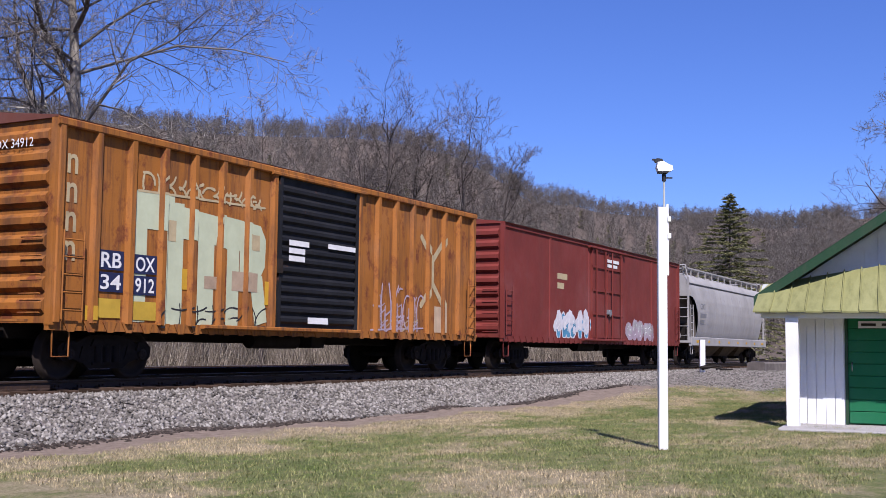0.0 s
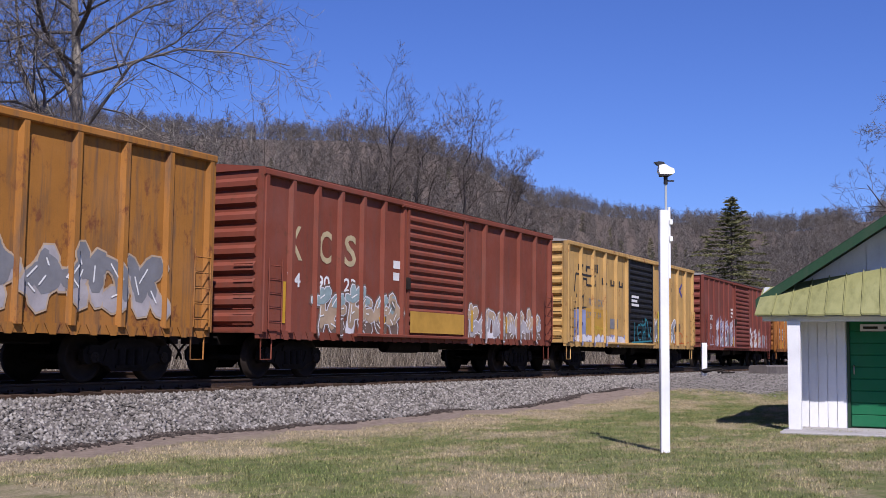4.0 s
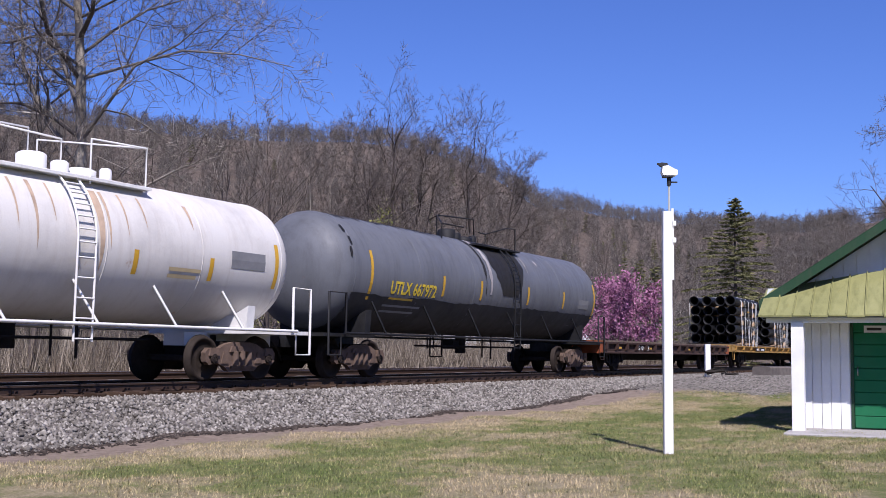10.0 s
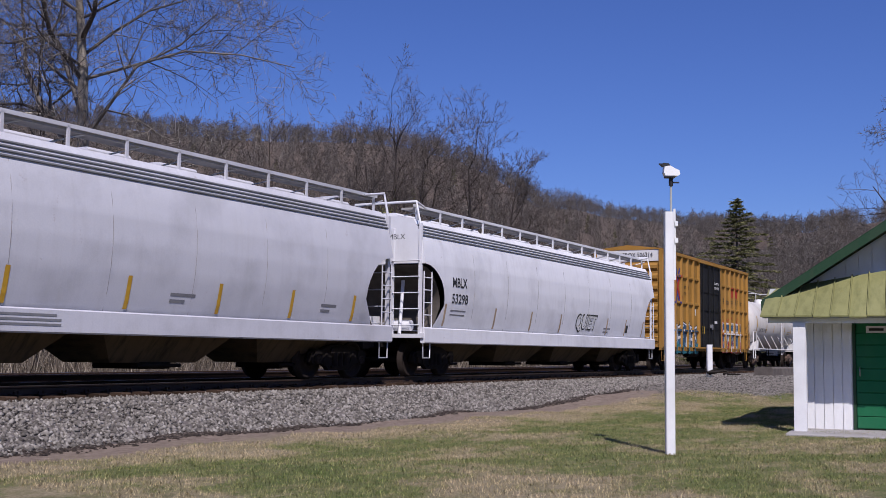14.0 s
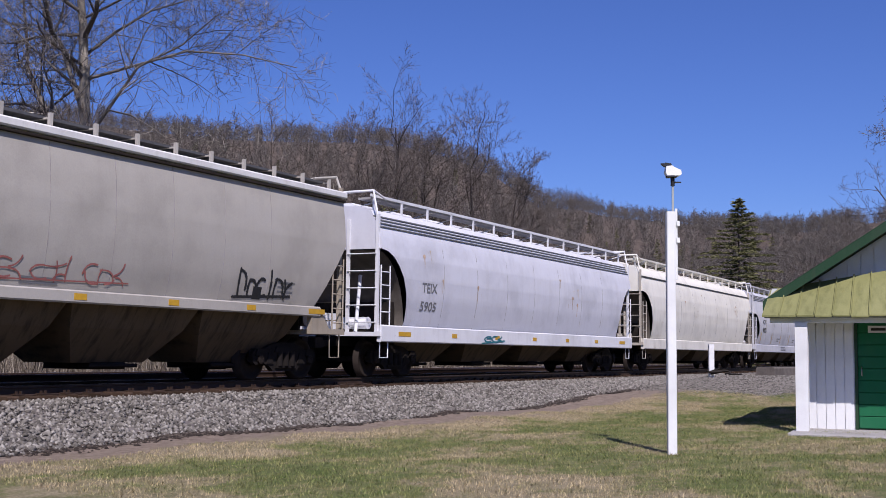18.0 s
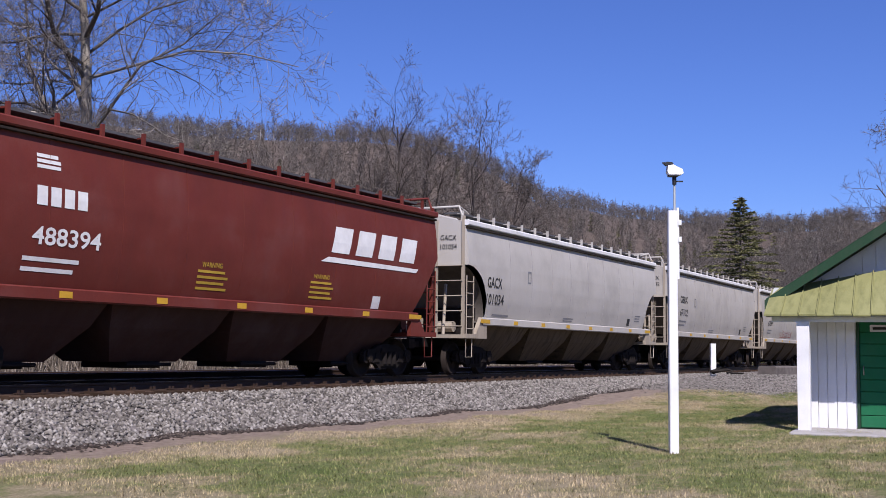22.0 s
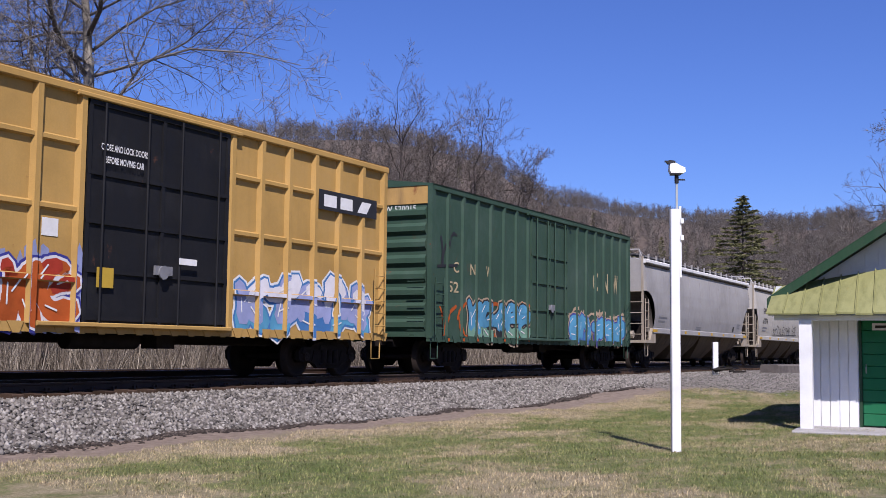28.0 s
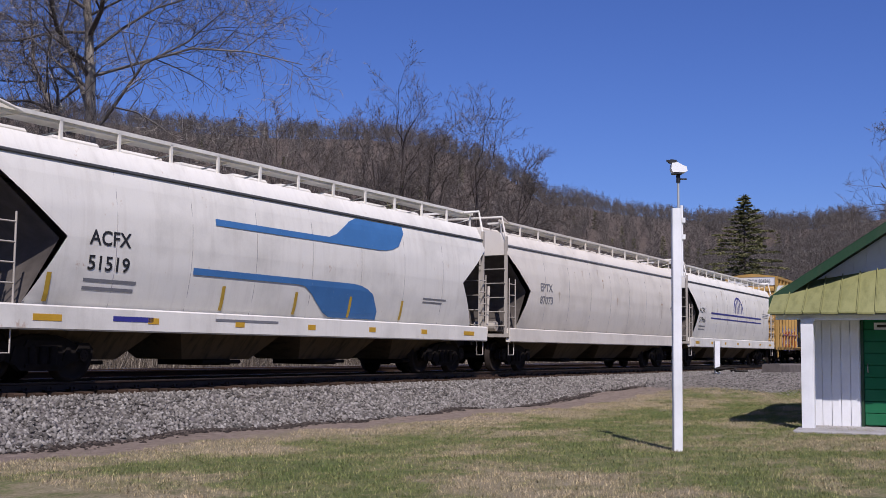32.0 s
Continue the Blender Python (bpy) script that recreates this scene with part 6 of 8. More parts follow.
def pipe_bundle(label, car_mid, x0, x1, top, seed):
    r = random.Random(seed)
    ob = thing("pipe_bundle", label, "pipes", "pipe bundles on the flatcar")
    mid = (x0 + x1) / 2
    TRAIN.append((ob, car_mid + mid))
    hx, rad, pitch = (x1 - x0) / 2, 0.228, 0.49
    mesh = keep("pipe_%d" % seed, lambda: pipe_shape(rad, rad * 0.86, hx), MAT["pipe"])
    cols = [(-1.13, 0.0), (-0.49, 0.4), (0.16, 0.16), (0.8, 0.0)]
    for row in range(5):
        z = top + 0.14 + rad + row * pitch
        jog = [0.42, 0.02, 0.32, 0.36, 0.0][row] * (1 if seed % 2 else 0.6)
        for y, lag in cols:
            part("pipe", mesh, MAT["pipe"], ob, at=pose(r.uniform(-0.06, 0.06) + jog + lag, y + r.uniform(-0.015, 0.015), z))
        for x in (-hx * 0.45, hx * 0.45):
            part("spacer", Shape().box(x - 0.05, x + 0.05, -1.36, 1.36, z - rad - 0.05, z - rad + 0.02), MAT["wood"], ob, "timber spacer")
            part("wedge", Shape().prism([(x - 0.09, z - rad - 0.02), (x + 0.11, z - rad - 0.02), (x + 0.1, z - rad + 0.12), (x + 0.0, z - rad + 0.22)], -1.43, -1.3, "y"), MAT["wood"], ob, "timber chock")
    ztop = top + 0.14 + 2 * rad + 4 * pitch
    for k, (u, lean) in enumerate([(-0.55, 0.16), (-0.5, 0.0), (-0.24, 0.06), (0.05, 0.1), (0.38, 0.0), (0.62, 0.05), (0.72, 0.12)]):
        x, w = u * hx, 0.028
        z1 = ztop + 0.012
        pts = [(x + lean, -1.42, top - 0.02), (x, -1.395, z1 - 0.2), (x, -1.2, z1), (x, 1.2, z1), (x, 1.395, z1 - 0.2), (x, 1.42, top - 0.02)]
        sh = Shape()
        sh.loft([[(p[0] - w, p[1], p[2]), (p[0] + w, p[1], p[2]), (p[0] + w, p[1] * 0.994, p[2] - 0.006), (p[0] - w, p[1] * 0.994, p[2] - 0.006)] for p in pts], True, False)
        part("strap", sh, MAT["strap"], ob, "white tie-down strap")
    for k, u in enumerate((-0.05, 0.18, 0.45)):
        x, w = u * hx, 0.028
        zz = top + 0.14 + 2 * rad + 2 * pitch
        part("strap", Shape().loft([[(p[0] - w, p[1], p[2]), (p[0] + w, p[1], p[2]), (p[0] + w, p[1] + 0.006, p[2]), (p[0] - w, p[1] + 0.006, p[2])] for p in [(x + 0.3, -1.425, top - 0.02), (x, -1.40, zz - 0.2), (x - 0.02, -1.24, zz - 0.02)]], True, False), MAT["strap"], ob, "white tie-down strap")
    for u in (-0.55, 0.1, 0.65):
        part("bearer", Shape().slab(u * hx - 0.35, u * hx + 0.35, -1.4, 1.4, top + 0.062, top + 0.14, 0.01), MAT["wood"], ob, "timber bearer")
    part("tag", Shape().box(-0.2, 0.25, -1.41, -1.395, ztop - 0.75, ztop - 0.69), MAT["yellow_mark"], ob, "yellow tag")
    return ob


# ---- the cars, from the head of what is seen to its tail ----
P["rust_red"] = paint("rust_red", (0.215, 0.036, 0.026), 0.12, 0.25, 0.6, 11)
P["old_red"] = paint("old_red", (0.215, 0.052, 0.032), 0.4, 0.6, 0.65, 12)
P["brick_red"] = paint("brick_red", (0.235, 0.06, 0.03), 0.4, 0.5, 0.6, 13)
P["orange"] = paint("orange", (0.40, 0.15, 0.02), 0.75, 1.0, 0.6, 14, rust_rgb=(0.19, 0.055, 0.018), dirt_rgb=(0.10, 0.045, 0.025))
P["pale_yellow"] = paint("pale_yellow", (0.60, 0.37, 0.11), 0.45, 0.6, 0.6, 15, rust_rgb=(0.30, 0.12, 0.04))
P["ochre"] = paint("ochre", (0.42, 0.18, 0.025), 0.65, 0.9, 0.6, 16, rust_rgb=(0.20, 0.07, 0.025))
P["gold"] = paint("gold", (0.43, 0.225, 0.032), 0.12, 0.5, 0.5, 17, dirt_rgb=(0.24, 0.13, 0.04))
P["gold_new"] = paint("gold_new", (0.55, 0.34, 0.09), 0.03, 0.25, 0.5, 18, dirt_rgb=(0.28, 0.17, 0.06))
P["green"] = paint("green", (0.042, 0.088, 0.056), 0.15, 0.35, 0.6, 19, dirt_rgb=(0.07, 0.09, 0.07))
P["roof_rust"] = paint("roof_rust", (0.17, 0.06, 0.04), 0.4, 0.4, 0.7, 20)
P["roof_zinc"] = paint("roof_zinc", (0.45, 0.42, 0.38), 0.35, 0.4, 0.6, 21)
P["beige"] = paint("beige", (0.54, 0.505, 0.445), 0.01, 0.15, 0.5, 22, dirt_rgb=(0.30, 0.26, 0.21))
P["beige_b"] = paint("beige_b", (0.57, 0.54, 0.485), 0.01, 0.15, 0.5, 23, dirt_rgb=(0.34, 0.30, 0.26))
P["cool_white"] = paint("cool_white", (0.76, 0.76, 0.78), 0.02, 0.25, 0.5, 24, dirt_rgb=(0.42, 0.40, 0.40))
P["dull_cream"] = paint("dull_cream", (0.74, 0.69, 0.60), 0.14, 0.25, 0.55, 39, rust_rgb=(0.46, 0.30, 0.17), dirt_rgb=(0.52, 0.45, 0.36))
P["pale_grey"] = paint("pale_grey", (0.60, 0.60, 0.635), 0.02, 0.25, 0.5, 37, dirt_rgb=(0.42, 0.40, 0.40))
P["old_white"] = paint("old_white2", (0.80, 0.77, 0.69), 0.10, 0.25, 0.55, 25, rust_rgb=(0.42, 0.25, 0.12), dirt_rgb=(0.40, 0.35, 0.29))
P["lilac_white"] = paint("lilac_white", (0.68, 0.68, 0.73), 0.12, 0.25, 0.5, 38, rust_rgb=(0.52, 0.44, 0.32), dirt_rgb=(0.46, 0.42, 0.40))
P["grey"] = paint("grey", (0.42, 0.405, 0.39), 0.05, 0.35, 0.55, 26, dirt_rgb=(0.28, 0.25, 0.23))
P["hopper_red"] = paint("hopper_red", (0.165, 0.03, 0.018), 0.02, 0.25, 0.5, 27, dirt_rgb=(0.09, 0.035, 0.03))
P["tank_grey"] = paint("tank_grey", (0.15, 0.157, 0.178), 0.03, 0.5, 0.42, 28, dirt_rgb=(0.05, 0.048, 0.048))
P["tank_white"] = paint("tank_white", (0.66, 0.635, 0.60), 0.10, 0.4, 0.45, 29, rust_rgb=(0.38, 0.22, 0.12), dirt_rgb=(0.42, 0.36, 0.30))
P["flat_yellow"] = paint("flat_yellow", (0.46, 0.27, 0.06), 0.35, 0.5, 0.6, 30)
P["flat_brown"] = paint("flat_brown", (0.055, 0.028, 0.021), 0.3, 0.7, 0.8, 31, rust_rgb=(0.10, 0.04, 0.025), dirt_rgb=(0.02, 0.015, 0.012))
P["flat_orange"] = paint("flat_orange", (0.34, 0.09, 0.03), 0.3, 0.4, 0.65, 32)
P["white_panel"] = paint("white_panel", (0.74, 0.73, 0.71), 0.03, 0.2, 0.5, 33)
P["spill"] = paint("spill", (0.022, 0.02, 0.019), 0.0, 0.3, 0.5, 34, dirt_rgb=(0.06, 0.055, 0.05), fade=0)
MAT["ochre_patch"] = plain("ochre_patch", (0.52, 0.30, 0.05), 0.7, 0.2, 3)
MAT["letter_sun"] = plain("letter_sun", (0.75, 0.55, 0.03), 0.6, 0.15, 3)
MAT["rust_stain"] = plain("rust_stain", (0.56, 0.42, 0.30), 0.8, 0.35, 3)
# near-black for the tank's underside: its shade as well as grime
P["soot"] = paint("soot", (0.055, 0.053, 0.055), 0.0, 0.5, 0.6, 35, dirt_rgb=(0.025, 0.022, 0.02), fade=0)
P["end_dirty"] = paint("end_dirty", (0.44, 0.38, 0.29), 0.25, 0.5, 0.7, 36, rust_rgb=(0.22, 0.13, 0.07), dirt_rgb=(0.16, 0.11, 0.07))
P["end_cream"] = paint("end_cream", (0.56, 0.51, 0.43), 0.3, 0.5, 0.7, 40, rust_rgb=(0.30, 0.20, 0.12), dirt_rgb=(0.22, 0.17, 0.12))
BLACK = MAT["black_paint"]

# grey hopper at the head
car, sf, y = hopper("light grey covered hopper with dark lower bays", 280.0, 296.5, P["grey"], "round", 4, walk_mat=P["grey"])
words(car, "CSXT", -6.6, 2.6, 0.9, 0.26, y, "letter_grey")
bars(car, -6.6, 2.4, [1.1, 0.8], 0.2, 0.1, sf, "letter_grey")

# long red boxcar
car, sf, y = boxcar("long red boxcar with pale graffiti along its foot", 259.8, 278.4, 4.46, P["rust_red"], P["rust_red"], P["rust_red"], P["rust_red"], (-1.75, 1.6), "plug", (3, 3), post_depth=0.03)
graffiti(car, -5.2, -1.9, 1.0, 2.0, 5, sf, ["spray_sky", "spray_white"], "spray_white", 3, label="pale blue and white graffiti")
graffiti(car, 2.2, 5.5, 1.05, 1.8, 5, sf, ["spray_mauve", "spray_grey"], "spray_mauve", 4, label="faded mauve graffiti")
bars(car, -4.9, 3.2, [0.9, 0.6], 0.2, 0.12, sf, "letter_faded")
bars(car, -0.2, 4.0, [1.3, 1.1], 0.12, 0.06, [(-9, 9, -1.52)], "letter_white")

# orange boxcar with large pale graffiti
car, sf, y = boxcar("weathered orange boxcar with black doors and pale graffiti", 242.25, 257.9, 4.47, P["orange"], P["orange"], BLACK, P["roof_rust"], (-1.6, 1.55), "corr", (8, 8), sill_mat=P["orange"])
for txt, x, z in (("RB", -6.68, 1.99), ("OX", -5.82, 1.97), ("34", -6.68, 1.6), ("912", -5.82, 1.58)):
    marks(car, "number_panel", [rect(x - 0.05, x + 0.56, z - 0.04, z + 0.31)], [(-9, 9, y)], "letter_navy", 0.02, "dark blue number panel")
    words(car, txt, x, z, 0.5, 0.27, y, "letter_white", 0.026)
for x, z, w in ((-6.72, 1.22, 0.55), (-5.85, 1.2, 0.6)):
    marks(car, "data_panel", [rect(x, x + w, z - 0.12, z + 0.22)], [(-9, 9, y)], "letter_yellow", 0.02, "dull yellow data panel")
big = [rect(-5.45, -5.12, 1.2, 3.5), rect(-5.45, -4.45, 3.0, 3.72), rect(-4.72, -4.2, 1.15, 3.6), [(-4.35, 3.55), (-3.2, 3.45), (-3.3, 2.85), (-4.2, 2.9)], rect(-3.8, -3.35, 1.1, 3.2), [(-3.2, 3.5), (-2.5, 3.45), (-2.55, 2.8), (-3.2, 2.8)],
       rect(-2.98, -2.62, 1.1, 3.3), [(-2.6, 3.45), (-1.98, 3.4), (-1.8, 3.1), (-1.82, 2.5), (-2.0, 2.2), (-2.6, 2.25)], [(-2.3, 2.3), (-1.9, 2.3), (-1.72, 1.3), (-2.1, 1.2)]]
big = [[(-5.89 + (x + 5.45) * 1.083, 0.95 + (z - 1.1) * 0.96) for x, z in poly] for poly in big]
marks(car, "graffiti", big, sf, "mint", 0.008, "huge pale mint-green block graffiti")
marks(car, "graffiti", [rect(-2.55, -2.15, 2.62, 2.95), rect(-5.0, -4.75, 2.6, 3.0)], sf, "letter_faded", 0.012)
scrawl(car, -5.7, -2.0, 3.5, 3.85, 11, sf, "letter_faded", 6, 0.028)
scrawl(car, -5.3, -1.9, 1.0, 1.5, 7, sf, "letter_black", 7, 0.018)
hatched(car, 2.6, 4.6, 1.05, 1.75, 5, sf, ["spray_mauve", "spray_tan"], 9, gap=0.12, w=0.018)
for k in range(4):
    words(car, "n", -7.52, 2.05 + 0.5 * k, 0.24, 0.34, y, "letter_faded")
for cx in (5.4,):
    marks(car, "emblem", [capsule((cx - 0.62, 3.55), (cx, 2.98), 0.08), capsule((cx + 0.62, 3.55), (cx, 2.98), 0.08), capsule((cx - 0.62, 1.75), (cx, 2.35), 0.08), capsule((cx + 0.62, 1.75), (cx, 2.35), 0.08), capsule((cx, 2.98), (cx, 2.35), 0.07)], sf, "letter_faded", 0.008, "faded cross-shaped emblem")
scrawl(car, 2.4, 4.9, 1.1, 2.3, 7, sf, "spray_mauve", 8, 0.026)
marks(car, "spray_patch", [rect(5.5, 6.15, 1.05, 1.75)], sf, "spray_tan", 0.012, "pale worn patch")
dsf = [(-9, 9, -1.54)]
bars(car, -1.25, 2.95, [0.75, 0.6, 0.6], 0.12, 0.05, dsf, "letter_white")
bars(car, 0.25, 2.98, [1.15], 0.11, 0.05, dsf, "letter_white")
bars(car, -0.5, 1.28, [0.8], 0.14, 0.05, dsf, "letter_white")
marks(car, "data_panel", [rect(-3.05, -2.2, 1.75, 2.15), rect(-3.9, -3.5, 1.75, 2.0)], sf, "spray_tan", 0.012, "pale tan patch")
end_words(car, "RBOX 34912", -7.88, 0.2, 3.98, 1.2, 0.16, "letter_white")
marks(car, "spray_patch", [rect(-7.0, -6.7, 1.05, 1.3), rect(-4.55, -4.4, 1.7, 2.1), rect(-1.95, -1.8, 1.5, 2.0)], sf, "yellow_mark", 0.012)

# red boxcar with white graffiti
car, sf, y = boxcar("dull red boxcar with white and mauve graffiti", 225.1, 240.65, 4.43, P["old_red"], P["old_red"], P["old_red"], P["roof_zinc"], (-1.4, 1.95), "corr", (7, 6), post_depth=0.05)
hatched(car, -5.1, -1.55, 1.0, 2.45, 6, sf, ["spray_white", "spray_lilac", "spray_mauve"], 11)
scrawl(car, -6.9, -5.2, 1.1, 1.9, 4, sf, "spray_mauve", 12, 0.03)
marks(car, "spray_patch", [rect(-2.95, -2.3, 1.15, 1.75), rect(-3.95, -3.65, 1.15, 1.45)], sf, "letter_grey", 0.03, "dark painted-out patch")
marks(car, "spray_patch", [rect(-3.5, -3.38, 1.1, 1.6), rect(-1.75, -1.62, 1.1, 1.55), rect(2.2, 2.3, 1.1, 1.5)], sf, "yellow_mark", 0.034)
hatched(car, 2.2, 5.0, 1.0, 1.95, 5, sf, ["spray_white", "spray_tan", "spray_mauve"], 13)
graffiti(car, 4.9, 6.9, 1.0, 1.8, 4, sf, ["spray_mauve", "spray_grey"], "spray_mauve", 13, 0.1, 0.02, "faded white graffiti", shine=None)
words(car, "AOK", -6.6, 2.3, 0.7, 0.26, y, "letter_white")
words(car, "731", -6.6, 1.85, 0.55, 0.26, y, "letter_white")
words(car, "02", -5.25, 1.85, 0.4, 0.26, y, "letter_white")
bars(car, -2.05, 3.0, [0.5, 0.5, 0.3], 0.1, 0.08, [(-9, 9, y)], "letter_white")
end_words(car, "AOK 731102", -7.8, 0.4, 4.12, 1.2, 0.14, "letter_white")

# yellow boxcar with dark lettering and an angular emblem
car, sf, y = boxcar("yellow boxcar with black ribbed doors and grey graffiti", 207.55, 223.3, 4.46, P["pale_yellow"], P["pale_yellow"], BLACK, P["roof_zinc"], (-1.45, 1.6), "corr", (6, 6))
line = [(-7.06, 2.78), (-6.93, 3.38), (-5.17, 3.38), (-5.25, 3.04), (-5.87, 3.04), (-5.86, 3.25), (-6.2, 3.25), (-6.45, 2.78)]
marks(car, "emblem", [capsule(p, q, 0.035) for p, q in zip(line, line[1:])], sf, "letter_black", 0.01, "black outlined rail emblem")
# the railway's name is drawn as plain shapes
for x, tall in ((-6.7, 0.2), (-5.95, 0.2), (-5.35, 0.28), (-4.85, 0.32)):
    marks(car, "emblem", [rect(x, x + 0.14, 3.52, 3.52 + tall)] + ([rect(x, x + 0.4, 3.52 + tall - 0.08, 3.52 + tall)] if tall < 0.25 else []), sf, "letter_black", 0.01)
for x in (-4.3, -3.35, -2.4):
    marks(car, "emblem", [rect(x, x + 0.45, 3.14, 3.2), rect(x, x + 0.13, 3.14, 3.38), rect(x + 0.32, x + 0.45, 3.14, 3.34)], sf, "letter_black", 0.01)
words_on(car, "RB", -5.65, 2.32, 0.6, 0.26, sf, "letter_grey")
words_on(car, "OX", -4.75, 2.32, 0.56, 0.26, sf, "letter_grey")
marks(car, "spray_patch", [rect(-5.93, -3.83, 1.05, 2.22)], sf, "ochre_patch", 0.005, "ochre painted-over patch")
words_on(car, "377", -5.85, 1.88, 0.7, 0.22, sf, "letter_grey")
words_on(car, "34", -4.75, 1.88, 0.4, 0.22, sf, "letter_grey")
marks(car, "spray_patch", [rect(-7.08, -5.95, 1.1, 2.15)], sf, "spray_lilac", 0.005, "pale blue sprayed patch")
scrawl(car, -7.0, -6.1, 1.15, 2.1, 2, sf, "letter_blue", 14, 0.045)
scrawl(car, -7.0, -5.9, 2.2, 2.75, 3, sf, "letter_black", 19, 0.03)
scrawl(car, -5.9, -3.9, 1.15, 1.75, 4, sf, "letter_yellow", 15, 0.05)
graffiti(car, -7.1, -1.75, 0.9, 1.3, 8, sf, ["spray_lilac", "spray_white"], "spray_mauve", 16, 0.3, 0.02, "pale lilac graffiti strip", back="spray_lilac", shine=None)
marks(car, "data_panel", [rect(-3.4, -2.8, 1.55, 1.92)], sf, "letter_grey", 0.012, "grey stencilled panel")
graffiti(car, 1.85, 4.9, 1.08, 2.15, 4, sf, ["spray_grey", "letter_grey", "spray_grey"], "letter_white", 17, 0.16, 0.05, "grey graffiti with white edges", shine=None)
marks(car, "spray_patch", [rect(2.42, 2.58, 1.1, 2.4), rect(3.64, 3.8, 1.12, 1.7), rect(1.85, 1.95, 1.5, 1.9)], sf, "letter_sun", 0.04, "bright yellow sprayed bar")
scrawl(car, 5.0, 7.2, 1.1, 1.7, 6, sf, "spray_orange", 77, 0.02)
marks(car, "data_panel", [rect(5.05, 5.4, 1.6, 1.95)], sf, "letter_black", 0.012)
marks(car, "emblem", [capsule((5.5, 3.7), (6.1, 3.2), 0.07), capsule((6.1, 3.7), (5.5, 3.2), 0.07)], sf, "deep_blue", 0.008, "small blue cross")
words(car, "next", 4.05, 3.55, 0.5, 0.2, y, "letter_black")
words(car, "load", 4.05, 3.3, 0.5, 0.2, y, "letter_black")
words(car, "any", 6.45, 3.55, 0.42, 0.18, y, "letter_black")
words(car, "road", 6.45, 3.3, 0.5, 0.18, y, "letter_black")
scrawl(car, -1.1, 1.4, 1.1, 2.2, 5, [(-9, 9, -1.54)], "spray_teal", 18, 0.04)
bars(car, -1.2, 2.9, [0.9, 0.7, 0.9], 0.1, 0.06, [(-9, 9, -1.54)], "letter_white")

# brick-red boxcar with large white initials
car, sf, y = boxcar("brick-red boxcar with white initials and bubble graffiti", 190.65, 206.22, 4.46, P["brick_red"], P["brick_red"], P["brick_red"], P["brick_red"], (-1.75, 1.5), "corr", (7, 6))
for i, (x, ch) in enumerate(((-6.75, "K"), (-5.6, "C"), (-4.55, "S"))):
    words(car, ch, x, 2.6, 0.5, 0.75, y, "letter_faded")
for txt, x in (("74", -6.8), ("90", -5.65), ("23", -4.55)):
    words(car, txt, x, 2.0, 0.5, 0.32, y, "letter_white")
graffiti(car, -5.9, -2.0, 0.92, 2.2, 6, sf, ["spray_umber", "spray_tan", "spray_haze"], "spray_white", 21, 0.2, 0.03, "grey, tan and teal bubble graffiti", halo="spray_umber")
graffiti(car, 1.8, 6.9, 0.9, 1.95, 8, sf, ["spray_umber", "spray_grey", "spray_tan"], "spray_white", 22, 0.2, 0.03, "tan and white bubble graffiti", halo="spray_umber")
marks(car, "spray_patch", [rect(2.0, 2.12, 1.2, 1.8), rect(4.3, 4.42, 1.2, 1.7)], sf, "yellow_mark", 0.036)
marks(car, "spray_patch", [rect(-1.6, 1.4, 1.1, 1.65)], [(-9, 9, -1.54)], "ochre_patch", 0.006, "ochre painted-over patch")
bars(car, -2.3, 2.9, [0.35, 0.3], 0.2, 0.1, [(-9, 9, y)], "letter_white")
marks(car, "spray_patch", [rect(-6.95, -6.85, 1.2, 2.1), rect(-3.0, -2.85, 1.2, 1.8)], sf, "yellow_mark", 0.016)

# ochre boxcar before the flatcar
car, sf, y = boxcar("faded ochre boxcar with a brown ribbed door and pale graffiti", 173.6, 189.1, 4.46, P["ochre"], P["ochre"], P["roof_rust"], P["roof_zinc"], (-1.35, 1.75), "corr", (7, 6))
graffiti(car, -6.9, -1.75, 0.92, 1.5, 7, sf, ["spray_tan", "spray_white"], "spray_grey", 25, 0.2, 0.03, "pale graffiti along the foot", shine=None)
graffiti(car, -6.9, -6.0, 0.95, 2.0, 1, sf, ["spray_tan", "spray_white"], "spray_grey", 28, 0.16, 0.03, "pale graffiti", shine=None)
graffiti(car, 2.1, 6.4, 1.2, 2.5, 5, sf, ["spray_grey", "letter_grey"], "spray_tan", 26, 0.2, 0.04, "grey graffiti")
scrawl(car, -6.4, -5.4, 2.5, 3.6, 2, sf, "letter_faded", 27, 0.04)
marks(car, "spray_patch", [rect(-5.9, -3.85, 1.2, 2.38)], sf, "letter_sun", 0.005, "yellow painted-over patch")
words_on(car, "RB", -5.46, 2.05, 0.6, 0.27, sf, "letter_black")
words_on(car, "OX", -4.6, 2.05, 0.6, 0.27, sf, "letter_black")
bars(car, -5.75, 1.9, [1.6], 0.2, 0.1, sf, "letter_black")

